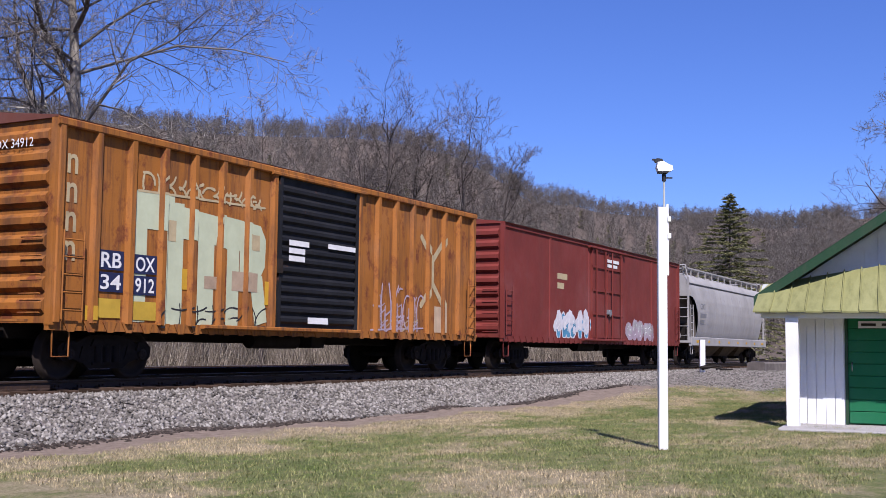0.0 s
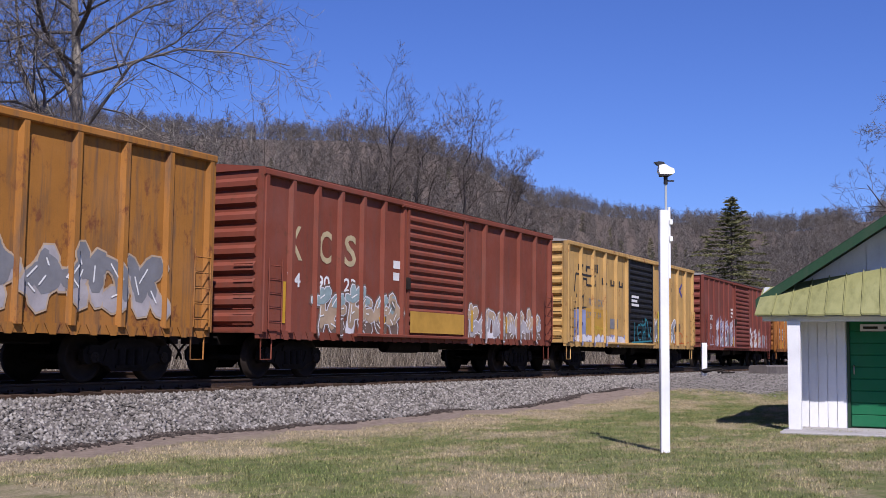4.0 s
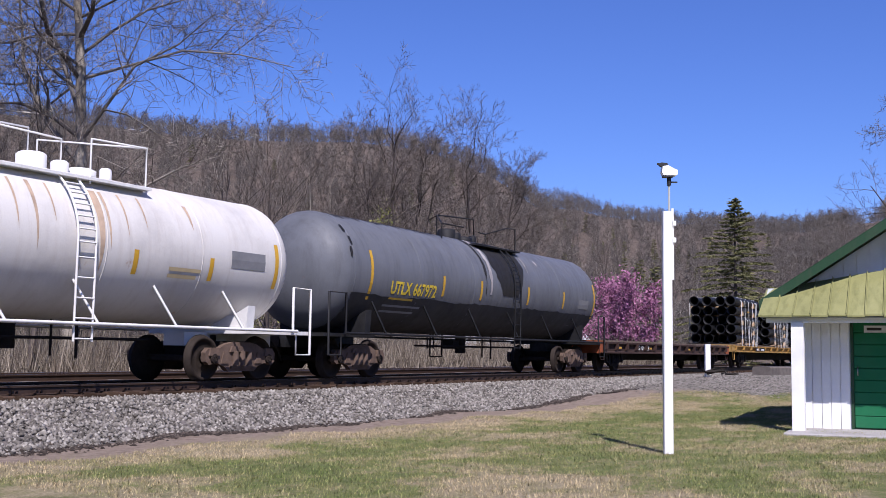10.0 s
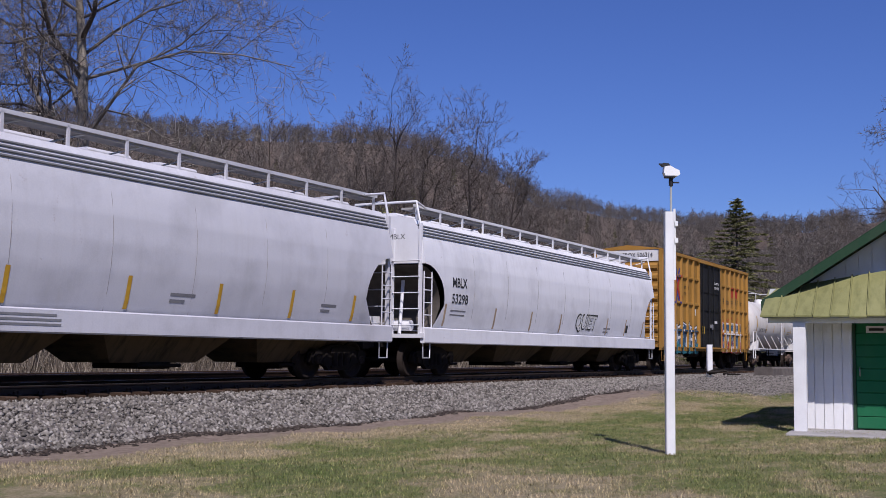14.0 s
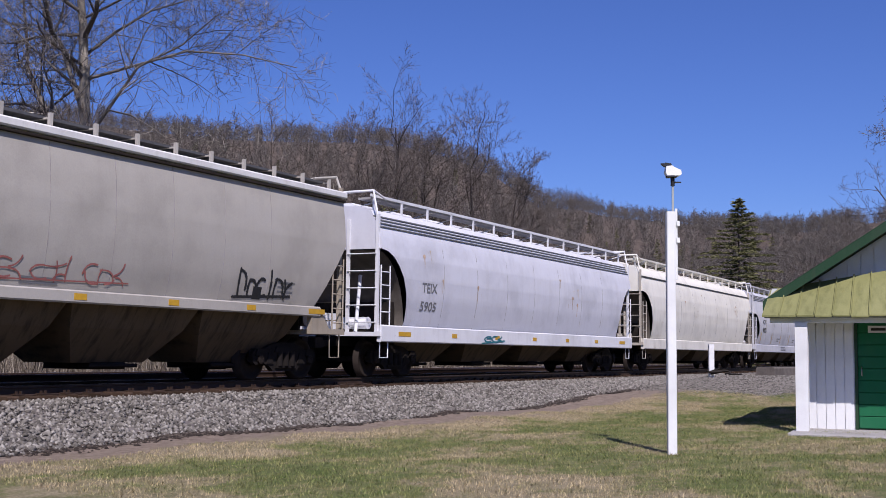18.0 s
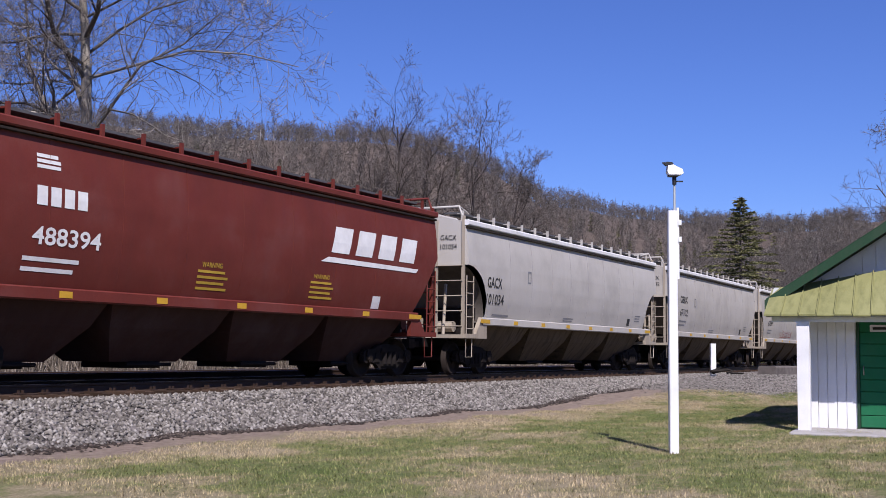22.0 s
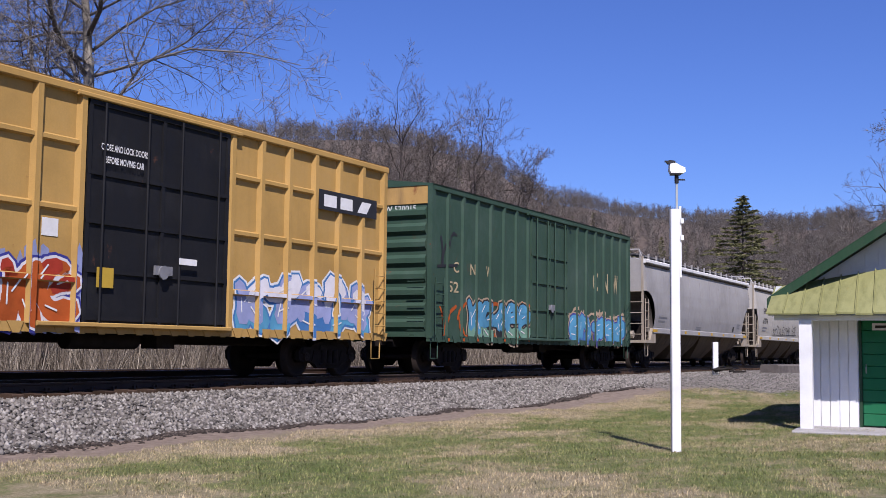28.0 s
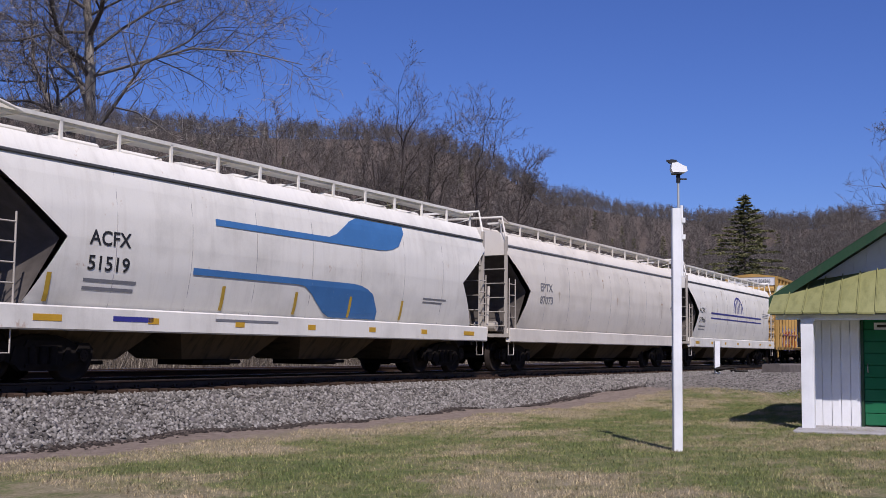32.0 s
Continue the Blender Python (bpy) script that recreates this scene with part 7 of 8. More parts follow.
# long yellow flatcar with three bundles of black pipe
car = flatcar("long dirty yellow flatcar loaded with black pipes", 145.05, 172.1, P["flat_yellow"], MAT["deck_wood"], 1.18, 0.34, 15, 10.4)
fs = [(-14, 14, -1.385)]
marks(car, "data_panel", [rect(-8.2, -5.6, 0.92, 1.08)], fs, "letter_black", 0.006, "black number panel")
bars(car, -7.9, 1.05, [0.7], 0.1, 0.1, fs, "letter_white", 0.01)
bars(car, -6.7, 1.05, [0.8], 0.1, 0.1, fs, "letter_white", 0.01)
for lab, a, b, sd in (("bundle of long black iron pipes strapped on the flatcar", -12.9, -6.9, 1), ("bundle of black pipes strapped with white bands", -4.3, 2.25, 2), ("bundle of black pipes with timber chocks", 5.6, 12.0, 3)):
    pipe_bundle(lab, (145.05 + 172.1) / 2, a, b, 1.18, sd)

# brown empty flatcar
car = flatcar("rusty brown empty flatcar with stake pockets", 125.25, 144.2, P["flat_brown"], MAT["deck_wood"], 1.1, 0.42, 16, 7.2, P["flat_orange"])
fs = [(-10, 10, -1.385)]
words(car, "NS 101", -5.3, 0.82, 0.95, 0.18, -1.33, "letter_white")
words(car, "514", -4.1, 0.82, 0.42, 0.18, -1.33, "letter_white")
for x in (-7.4, -3.6, -0.8, 2.1, 5.0):
    marks(car, "reflector", [rect(x, x + 0.34, 0.86, 0.93)], [(-10, 10, -1.33)], "ochre_patch", 0.006)

# grey tank car
car, sf, y = tank_car("dark grey tank car stained black below its hatch", 107.8, 125.25, P["tank_grey"], MAT["black_paint"], 1.45, 2.60, 0.85, "truck_brown",
                      dict(dome=-0.85, walk=(-0.65, 2.4), ladder=(0.96, 1.38),
                           rails=[[(-2.25, -0.7, 3.8), (-2.25, -0.7, 4.3), (-0.9, -0.7, 4.32)], [(-0.04, -0.75, 4.25), (0.43, -0.75, 4.24), (1.39, -1.0, 4.5), (2.06, -1.0, 4.55), (2.06, -1.0, 3.7)], [(-2.25, -0.7, 4.3), (0.0, 0.7, 4.85), (2.48, 0.7, 4.98), (2.59, 0.7, 4.0)]]))
# the top seam has dripped, and the product has run down round the ladder
def band(x0, x1, a0, a1, wave, seed, lift):
    """An uneven stain that follows the tank's round."""
    sh, n = Shape(), 40
    for k in range(n + 1):
        a = a0 + (a1 - a0) * k / n
        e0, e1 = (wave * noise.noise((a * 3, seed, 0)) + 0.5 * wave * noise.noise((a * 9, seed, 3)) for seed in (seed, seed + 9))
        end = 1 - 0.55 * max(0, (k - 0.75 * n) / (0.25 * n))
        xm = (x0 + x1) / 2
        for x in np.linspace(xm + (x0 - xm) * end + e0, xm + (x1 - xm) * end + e1, 5):
            sh.v.append((x, -(1.45 + lift) * math.sin(a), 2.60 + (1.45 + lift) * math.cos(a)))
        if k:
            for i in range(4):
                c = 5 * (k - 1) + i
                sh.f.append((c, c + 5, c + 6, c + 1))
                sh.smooth.append(True)
    return sh

for x in (-7.14, -3.45, -1.15, 2.15, 5.03, 7.85):
    z0, z1 = (1.9, 3.1) if abs(x) > 7 else (2.15, 2.7)
    marks(car, "reflector", [rect(x - 0.06, x + 0.06, z0 + k * (z1 - z0) / 6, z0 + (k + 1) * (z1 - z0) / 6) for k in range(6)], [(-9.5, 9.5, y)], "yellow_mark", 0.008, "yellow reflective stripe")
words(car, "UTLX 667972", -6.18, 2.08, 2.35, 0.34, y, "letter_sun", fat=0.03)
bars(car, -6.15, 2.0, [1.2], 0.05, 0.05, sf, "letter_yellow", 0.01)
bars(car, -6.3, 1.82, [1.9, 1.7], 0.05, 0.09, sf, "letter_grey", 0.01)
part("stain", band(-0.3, 2.0, -0.7, 1.75, 0.14, 1.0, 0.007), P["spill"], car, "black product stain round the tank")
for x0, x1, a1, m, sd in ((-0.62, -0.42, 1.75, "spray_grey", 3.0), (-0.9, -0.8, 1.75, "spill", 5.0), (2.25, 2.33, 1.2, "spray_grey", 6.0), (3.3, 3.4, 0.95, "spray_grey", 7.0)):
    part("stain", band(x0, x1, 0.35 if x0 < 3 else 0.8, a1, 0.07, sd, 0.012), P[m] if m in P else MAT[m], car)
rd = random.Random(5)
# uneven dark skin: the underside's shade painted on, together with grime
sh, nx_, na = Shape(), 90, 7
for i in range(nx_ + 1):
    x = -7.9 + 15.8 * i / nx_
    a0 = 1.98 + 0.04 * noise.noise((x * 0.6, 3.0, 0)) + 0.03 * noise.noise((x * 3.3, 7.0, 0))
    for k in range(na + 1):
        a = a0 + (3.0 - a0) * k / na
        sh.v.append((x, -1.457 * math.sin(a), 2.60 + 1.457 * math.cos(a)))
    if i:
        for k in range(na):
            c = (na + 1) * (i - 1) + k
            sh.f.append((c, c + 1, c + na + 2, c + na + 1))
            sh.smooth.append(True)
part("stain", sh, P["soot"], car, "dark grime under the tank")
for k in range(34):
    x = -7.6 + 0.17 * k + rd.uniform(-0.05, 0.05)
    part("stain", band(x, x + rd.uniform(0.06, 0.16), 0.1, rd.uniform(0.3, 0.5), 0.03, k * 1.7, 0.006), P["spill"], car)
for x, a in ((-8.0, 0.75), (-7.95, 1.0), (-8.05, 1.2)):
    part("stain", band(x, x + 0.09, a, a + 0.17, 0.02, x, 0.006), P["spill"], car)
marks(car, "data_panel", [rect(6.4, 7.3, 2.2, 2.5)], sf, "letter_grey", 0.008)
marks(car, "data_panel", [rect(5.95, 6.3, 1.62, 1.84)], sf, "letter_grey", 0.008)

# white tank car
car, sf, y = tank_car("white tank car with rust streaks and a railed platform", 92.3, 106.65, P["tank_white"], P["white_panel"], 1.37, 2.51, 0.8, "truck_brown",
                      dict(dome=0.6, walk=(-1.5, 2.7), ladder=(0.5, 0.92),
                           rails=[[(-2.7, -0.6, 3.7), (-2.7, -0.6, 4.33), (-1.6, -0.7, 4.3)], [(-2.7, -0.6, 4.33), (-0.9, 0.7, 4.7), (1.2, 0.7, 4.75), (1.2, 0.7, 3.8)], [(-1.0, -0.95, 3.6), (-1.0, -0.95, 4.3), (0.5, -0.95, 4.28), (0.5, -0.95, 3.6)],
                                  [(1.2, -0.95, 3.6), (1.2, -0.95, 4.4), (2.6, -0.95, 4.45), (2.6, -0.95, 3.6)], [(1.6, 0.9, 3.6), (1.6, 0.9, 4.6), (2.6, -0.95, 4.45)]]))
for x, ln, w in ((-0.7, 0.9, 0.03), (-0.3, 1.2, 0.045), (0.1, 0.7, 0.025), (1.15, 1.5, 0.10), (1.35, 1.1, 0.04), (1.8, 0.8, 0.03), (2.3, 0.6, 0.03), (-4.4, 0.4, 0.05), (3.6, 0.5, 0.05)):
    marks(car, "rust_streak", [[(x - w, 3.45), (x + w, 3.45), (x + w * 0.6, 3.45 - ln * 0.6), (x + 0.01, 3.45 - ln), (x - w * 0.5, 3.45 - ln * 0.7)]], sf, "rust_stain", 0.006, "brown rust streak")
for x in (-6.05, -3.4, -1.3, 2.0, 4.1, 6.2):
    z0, z1 = (1.95, 2.9) if abs(x) > 6 else (2.0, 2.45)
    marks(car, "reflector", [rect(x - 0.06, x + 0.06, z0 + k * (z1 - z0) / 6, z0 + (k + 1) * (z1 - z0) / 6) for k in range(6)], [(-7.5, 7.5, y)], "yellow_mark", 0.008, "yellow reflective stripe")
words(car, "GATX51748", -5.4, 2.03, 1.95, 0.21, y, "letter_grey")
marks(car, "data_panel", [rect(4.7, 5.8, 2.3, 2.65)], sf, "letter_grey", 0.008)
bars(car, 2.9, 2.2, [0.9, 0.8], 0.07, 0.06, sf, "letter_faded", 0.01)

# large block pieces in flat sprayed colours
def wobbly(x0, x1, z0, z1, r, k=0.04):
    n = 5
    rim = [(x0 + (x1 - x0) * i / n, z0) for i in range(n)] + [(x1, z0 + (z1 - z0) * i / n) for i in range(n)] + [(x1 - (x1 - x0) * i / n, z1) for i in range(n)] + [(x0, z1 - (z1 - z0) * i / n) for i in range(n)]
    return [(x + r.uniform(-k, k), z + r.uniform(-k, k)) for x, z in rim]


def disc(x, z, w):
    return [(x + w * math.cos(a * math.tau / 8), z + w * math.sin(a * math.tau / 8)) for a in range(8)]


def shadowed_blocks(car, x0, x1, z0, z1, surf, seed, face, shadow, foot, bubble):
    """Leaning block signs with pale shadows over a bubbling foot."""
    r = random.Random(seed)
    n, cell = 4, (x1 - x0 - 0.5) / 4
    line, pale, front, cuts = [], [], [], []
    for i in range(n):
        a, b = x0 + 0.45 + i * cell, x0 + 0.45 + (i + 0.84) * cell
        top, lean = z1 - r.uniform(0, 0.22) * (z1 - z0), r.uniform(0.02, 0.16)
        quad = lambda g, dx=0.0, dz=0.0: [(a - g + dx, z0 + 0.1 - g + dz), (b + g + dx, z0 + 0.1 - g + dz), (b + g + lean + dx, top + g + dz), ((a + b) / 2 + lean + dx, top + g + dz - 0.1), (a - g + lean + dx, top + g + dz)]
        line.append(quad(0.13, -0.06))
        pale.append(quad(0.08, -0.06))
        front.append(quad(0.0))
        zc = z0 + r.uniform(0.4, 0.6) * (z1 - z0)
        cuts += [capsule((a + 0.3 * cell, zc - 0.3), (a + 0.34 * cell, zc + 0.25), 0.07), capsule((a + 0.1 * cell, zc), (b - 0.1 * cell, zc + 0.1), 0.06)] if i % 2 else [capsule((a + 0.45 * cell, z0 + 0.1), (a + 0.5 * cell, zc), 0.11)]
    low = [wobbly(x0 + k * (x1 - x0) / 9, x0 + (k + 1.1) * (x1 - x0) / 9, z0 - 0.06, z0 + r.uniform(0.2, 0.5), r) for k in range(9)]
    marks(car, "graffiti", line, surf, "letter_black", 0.006, "large blue block graffiti")
    marks(car, "graffiti", pale, surf, shadow, 0.010)
    marks(car, "graffiti", front, surf, face, 0.014)
    marks(car, "graffiti", cuts, surf, shadow, 0.019)
    marks(car, "graffiti", low, surf, foot, 0.023)
    marks(car, "graffiti", [disc(r.uniform(x0, x1), z0 + r.uniform(0.1, 0.55), r.uniform(0.04, 0.1)) for k in range(22)], surf, bubble, 0.027)


def framed_blocks(car, x0, x1, z0, z1, surf, seed):
    """Upright block signs: a pale frame with dark panes, red windows and yellow spots."""
    r = random.Random(seed)
    n, cell, mid = 5, (x1 - x0) / 5, z0 + 0.62 * (z1 - z0)
    marks(car, "graffiti", [wobbly(x0 - 0.07, x1 + 0.07, z0 - 0.05, z1 + 0.07, r)], surf, "bright_red", 0.006, "white-framed block graffiti with red and blue panes")
    marks(car, "graffiti", [wobbly(x0, x1, z0, z1, r, 0.02)], surf, "letter_white", 0.010)
    panes = [wobbly(x0 + i * cell + 0.06, x0 + (i + 1) * cell - 0.05, mid + 0.16, z1 - 0.07, r, 0.03) for i in range(n)]
    panes += [wobbly(x0 + i * cell + 0.05, x0 + i * cell + 0.34 * cell, z0 + 0.05, mid - 0.05, r, 0.03) for i in range(n)]
    panes += [wobbly(x0 + i * cell + 0.7 * cell, x0 + (i + 1) * cell, z0 + 0.3, mid - 0.05, r, 0.03) for i in range(n)]
    marks(car, "graffiti", panes, surf, "spray_steel", 0.014)
    marks(car, "graffiti", [wobbly(x0 + (i + 0.42) * cell, x0 + (i + 0.66) * cell, z0 + 0.12, z0 + 0.55, r, 0.03) for i in range(n)], surf, "spray_red", 0.018)
    marks(car, "graffiti", [disc(r.uniform(x0, x1), r.uniform(z0, z1), r.uniform(0.03, 0.07)) for k in range(16)], surf, "letter_sun", 0.022)
    marks(car, "graffiti", [disc(x0 + r.uniform(0, 1) * (x1 - x0), z1 + r.uniform(0.1, 0.3), r.uniform(0.03, 0.08)) for k in range(14)], surf, "bright_red", 0.008)
    scrawl(car, x0 + 0.1, x1 - 0.1, mid + 0.15, z1 - 0.05, 7, surf, "spray_white", seed + 1, 0.014)


# golden boxcars share their marks
def golden(label, s0, s1, mat, number, seed, fills_a, out_a, fills_b, out_b, back_a, back_b, start=-7.2, stop=7.2, halo_a=None, halo_b=None, note=0.5):
    car, sf, y = boxcar(label, s0, s1, 5.08, mat, mat, BLACK, mat, (-1.87, 1.87), "plug", (7, 7), (1.75, 2.95, 4.1), end_cap=P["white_panel"], ends=8)
    hl = (s1 - s0) / 2
    for i, txt in enumerate(("FB", "OX")):
        words_on(car, txt, -7.1 + 0.98 * i, 2.35, 0.6, 0.3, sf, "letter_black")
    for i, txt in enumerate(number):
        words_on(car, txt, -7.1 + 0.98 * i, 1.85, 0.55, 0.3, sf, "letter_black")
    cx, cz = -5.45, 3.65
    for up in (-1, 1):
        marks(car, "emblem", [capsule((cx - 0.46, cz + up * 0.74), (cx, cz + up * 0.17), 0.085), capsule((cx, cz + up * 0.17), (cx + 0.46, cz + up * 0.74), 0.085)], sf, "deep_blue", 0.008, "blue chevron emblem")
        marks(car, "emblem", [capsule((cx + up * 0.52, cz + 0.48), (cx + up * 0.13, cz), 0.085), capsule((cx + up * 0.13, cz), (cx + up * 0.52, cz - 0.48), 0.085)], sf, "bright_red", 0.012, "red chevron emblem")
    for txt, x, z in (("next", -7.05, 3.62), ("load", -7.05, 3.4), ("any", -4.32, 3.55), ("road", -4.32, 3.33)):
        words_on(car, txt, x, z, 0.52, 0.17, sf, "letter_black")
    if fills_a:
        graffiti(car, start, -2.0, 0.86, 2.2, 5, sf, fills_a, out_a, seed, 0.2, 0.05, "large graffiti along the foot", back=back_a, halo=halo_a)
        graffiti(car, 2.1, stop, 0.86, 2.25, 5, sf, fills_b, out_b, seed + 1, 0.2, 0.05, "large graffiti along the foot", back=back_b, halo=halo_b)
    end_words(car, "FBOX " + "".join(number), -hl - 0.0, 0.2, 4.74, 1.3, 0.2, "letter_black")
    dy = [(-9, 9, -1.53)]
    for i, txt in enumerate(("CLOSE AND LOCK DOORS", "BEFORE MOVING CAR")):
        words(car, txt, note + 0.1 * i, 4.05 - 0.22 * i, 1.15 - 0.2 * i, 0.12, -1.53, "letter_white", 0.012)
    bars(car, 0.4, 2.3, [0.5], 0.12, 0.1, [(-9, 9, -1.58)], "letter_white")
    marks(car, "data_panel", [rect(-2.75, -2.4, 2.45, 2.75)], sf, "letter_white", 0.01)
    bars(car, -1.6, 2.0, [0.4], 0.35, 0.1, dy, "letter_yellow")
    return car, sf, y


car, sf, y = golden("golden-yellow boxcar with black doors and blue graffiti", 74.9, 90.52, P["gold"], ("50", "63", "14"), 31, None, "", None, "", "", None)
shadowed_blocks(car, -7.45, -2.15, 0.8, 2.12, sf, 31, "spray_steel", "letter_white", "spray_teal", "spray_sky")
framed_blocks(car, 2.5, 6.2, 0.84, 2.3, sf, 32)
marks(car, "emblem", [rect(4.0, 4.5, 3.6, 4.1), rect(4.6, 5.1, 3.6, 4.1), [(5.2, 3.6), (5.6, 3.6), (5.8, 4.1), (5.4, 4.1)]], sf, "bright_red", 0.01, "faded red emblem")
for txt, x, w in (("Railcar", 2.65, 1.25), ("Pooling", 4.1, 1.25), ("Experts", 5.55, 1.4)):
    words_on(car, txt, x, 3.22, w, 0.28, sf, "letter_black")

# white hoppers with deep sills
car, sf, y = hopper("bright white covered hopper with a scrawled tag", 54.45, 73.6, P["cool_white"], "round", 4, ends="deep", walk_mat=P["grey"], ridges=4, marks_every=0)
words(car, "MBLX", -8.0, 2.42, 0.85, 0.26, y, "letter_black")
words(car, "53298", -8.0, 1.98, 0.95, 0.26, y, "letter_black")
bars(car, -8.0, 1.8, [0.9, 0.85], 0.035, 0.08, sf, "letter_grey")
words(car, "QUIET", 1.1, 1.38, 1.95, 0.66, y, "letter_black", 0.008, 0.12, 0.05)
words(car, "QUIET", 1.17, 1.44, 1.82, 0.54, y, "letter_white", 0.012, 0.12, 0.012)
for x in (-8.3, -5.2, -2.6, -0.2, 4.2, 6.2, 8.2):
    marks(car, "reflector", [rect(x - 0.05, x + 0.05, 1.35 + 0.15 * k, 1.5 + 0.15 * k) for k in range(4)], sf, "spray_tan", 0.01, "tan reflective stripe")
bars(car, 6.2, 1.75, [0.3], 0.28, 0.1, sf, "letter_black")
bars(car, 3.9, 1.6, [0.7, 0.5], 0.05, 0.07, sf, "letter_grey")
end_words(car, "MBLX", -10.0, -0.75, 3.55, 0.5, 0.13, "letter_black")

car, sf, y = hopper("pale grey-white covered hopper with orange stripes", 34.0, 52.95, P["pale_grey"], "round", 4, ends="deep", walk_mat=P["grey"], ridges=4, marks_every=0)
words(car, "ACFX", -7.5, 2.42, 0.85, 0.26, y, "letter_black")
words(car, "96828", -7.5, 1.98, 0.95, 0.26, y, "letter_black")
for x in (-7.8, -4.8, -2.2, 0.5, 3.0, 5.4, 7.8):
    marks(car, "reflector", [rect(x - 0.05, x + 0.05, 1.35 + 0.15 * k, 1.5 + 0.15 * k) for k in range(4)], sf, "yellow_mark", 0.01, "orange reflective stripe")
for x, w in ((-3.3, 1.0), (1.6, 0.7), (6.5, 0.6)):
    bars(car, x, 1.7, [w, w * 0.6], 0.06, 0.06, sf, "letter_grey")
bars(car, -2.6, 1.2, [1.4, 1.5, 1.5], 0.04, 0.04, [(-10, 10, -1.6)], "letter_grey")

car, sf, y = hopper("stained white covered hopper", 14.55, 33.1, P["old_white"], "round", 4, walk_mat=P["old_white"], marks_every=0)
words(car, "NRLX", -6.0, 2.4, 0.8, 0.26, y, "letter_black")
words(car, "58021", -6.1, 1.96, 0.95, 0.26, y, "letter_black")

car, sf, y = hopper("white covered hopper with rust blooms and yellow reflectors", -5.1, 13.2, P["lilac_white"], "round", 4, trim=P["cool_white"], walk_mat=P["grey"], ridges=4, marks_every=2.6)
words(car, "TEIX", -7.12, 2.18, 0.8, 0.25, y, "letter_grey")
words(car, "5905", -7.14, 1.70, 0.85, 0.25, y, "letter_grey")
scrawl(car, -3.6, -2.2, 0.95, 1.25, 3, [(-10, 10, -1.6)], "spray_teal", 43, 0.025)

# beige and grey hoppers with square shoulders
def square(label, s0, s1, mat, mark, number, seams=9, drop=0.0, **more):
    more.setdefault("ends", "straight")
    car, sf, y = hopper(label, s0, s1, mat, "square", 4, seams=seams, **more)
    hl = (s1 - s0) / 2
    if mark:
        words(car, mark, -hl + 1.85 - 1.6 * drop, 2.85 - drop, 1.1 - 0.4 * drop, 0.3, y, "letter_black")
        words(car, number, -hl + 1.85 - 1.6 * drop, 2.3 - 0.8 * drop, 1.15, 0.3, y, "letter_black")
        end_words(car, mark, -hl + 0.05, -0.72, 3.75, 0.5, 0.14, "letter_black")
        end_words(car, number, -hl + 0.05, -0.72, 3.5, 0.52, 0.14, "letter_black")
    bars(car, -hl + 1.8, 2.1 - drop, [1.1, 0.9], 0.06, 0.1, sf, "letter_grey")
    bars(car, hl - 3.3, 1.95, [0.28], 0.26, 0.1, sf, "letter_black")
    bars(car, hl - 2.5, 2.1, [0.6, 0.5, 0.55], 0.035, 0.06, sf, "letter_grey")
    bars(car, -1.2, 1.8, [0.9, 0.8], 0.035, 0.05, sf, "letter_grey")
    marks(car, "stencil", [rect(-hl + 4.05, -hl + 4.3, 2.75, 2.79), rect(-hl + 4.05, -hl + 4.3, 3.08, 3.12), rect(-hl + 4.05, -hl + 4.09, 2.75, 3.12), rect(-hl + 4.26, -hl + 4.3, 2.75, 3.12)], sf, "letter_grey", 0.008)
    return car, sf, y


car, sf, y = square("beige-grey covered hopper with red and black tags", -22.65, -6.6, P["beige"], "GBRX", "67099")
scrawl(car, -2.6, 1.2, 1.75, 2.2, 10, sf, "faded_red", 51, 0.016)
scrawl(car, 4.2, 6.0, 1.75, 2.3, 6, sf, "letter_black", 52, 0.035)
square("clean beige-grey covered hopper with yellow reflectors", -40.25, -24.2, P["beige"], "GBRX", "67102")
square("light grey covered hopper with faint weld seams", -58.45, -41.75, P["beige_b"], "GACX", "101034", 9, 0.36, ends="round")
car, sf, y = hopper("red-brown covered hopper with white lettering", -76.2, -60.1, P["hopper_red"], "square", 4, seams=8, ends="straight")
# the railway's lettering is drawn as plain slanted blocks
for k in range(4):
    x = 3.1 + 0.98 * k
    marks(car, "emblem", [[(x, 2.85), (x + 0.72, 2.85), (x + 0.92, 3.45), (x + 0.2, 3.45)]], sf, "letter_white", 0.008, "white slanted emblem")
marks(car, "emblem", [[(2.7, 2.62), (6.9, 2.62), (7.0, 2.72), (3.0, 2.74)]], sf, "letter_white", 0.008)
words(car, "488394", -5.35, 2.3, 1.5, 0.3, y, "letter_white")
for k in range(4):
    marks(car, "emblem", [rect(-5.3 + 0.29 * k, -5.08 + 0.29 * k, 2.95, 3.27)], sf, "letter_white", 0.008)
bars(car, -5.5, 2.1, [1.2, 1.1], 0.07, 0.1, sf, "letter_white")
bars(car, -5.3, 3.8, [0.45, 0.5, 0.5], 0.06, 0.03, sf, "letter_white")
for x in (-1.3, 2.4):
    words(car, "WARNING", x + 0.1, 2.22, 0.6, 0.1, y, "letter_yellow")
    bars(car, x, 2.16, [0.8, 0.9, 0.8, 0.9], 0.05, 0.06, sf, "letter_yellow")
bars(car, 5.0, 1.95, [0.35], 0.3, 0.1, sf, "letter_white")
end_words(car, "488394", -7.78, -0.72, 3.5, 0.52, 0.14, "letter_white")
car, sf, y = square("light grey covered hopper with a small red tag", -94.45, -77.75, P["beige_b"], "GACX", "101043", 9, 0.36, ends="round")
scrawl(car, -1.2, -0.4, 1.65, 2.0, 2, sf, "bright_red", 55, 0.02)
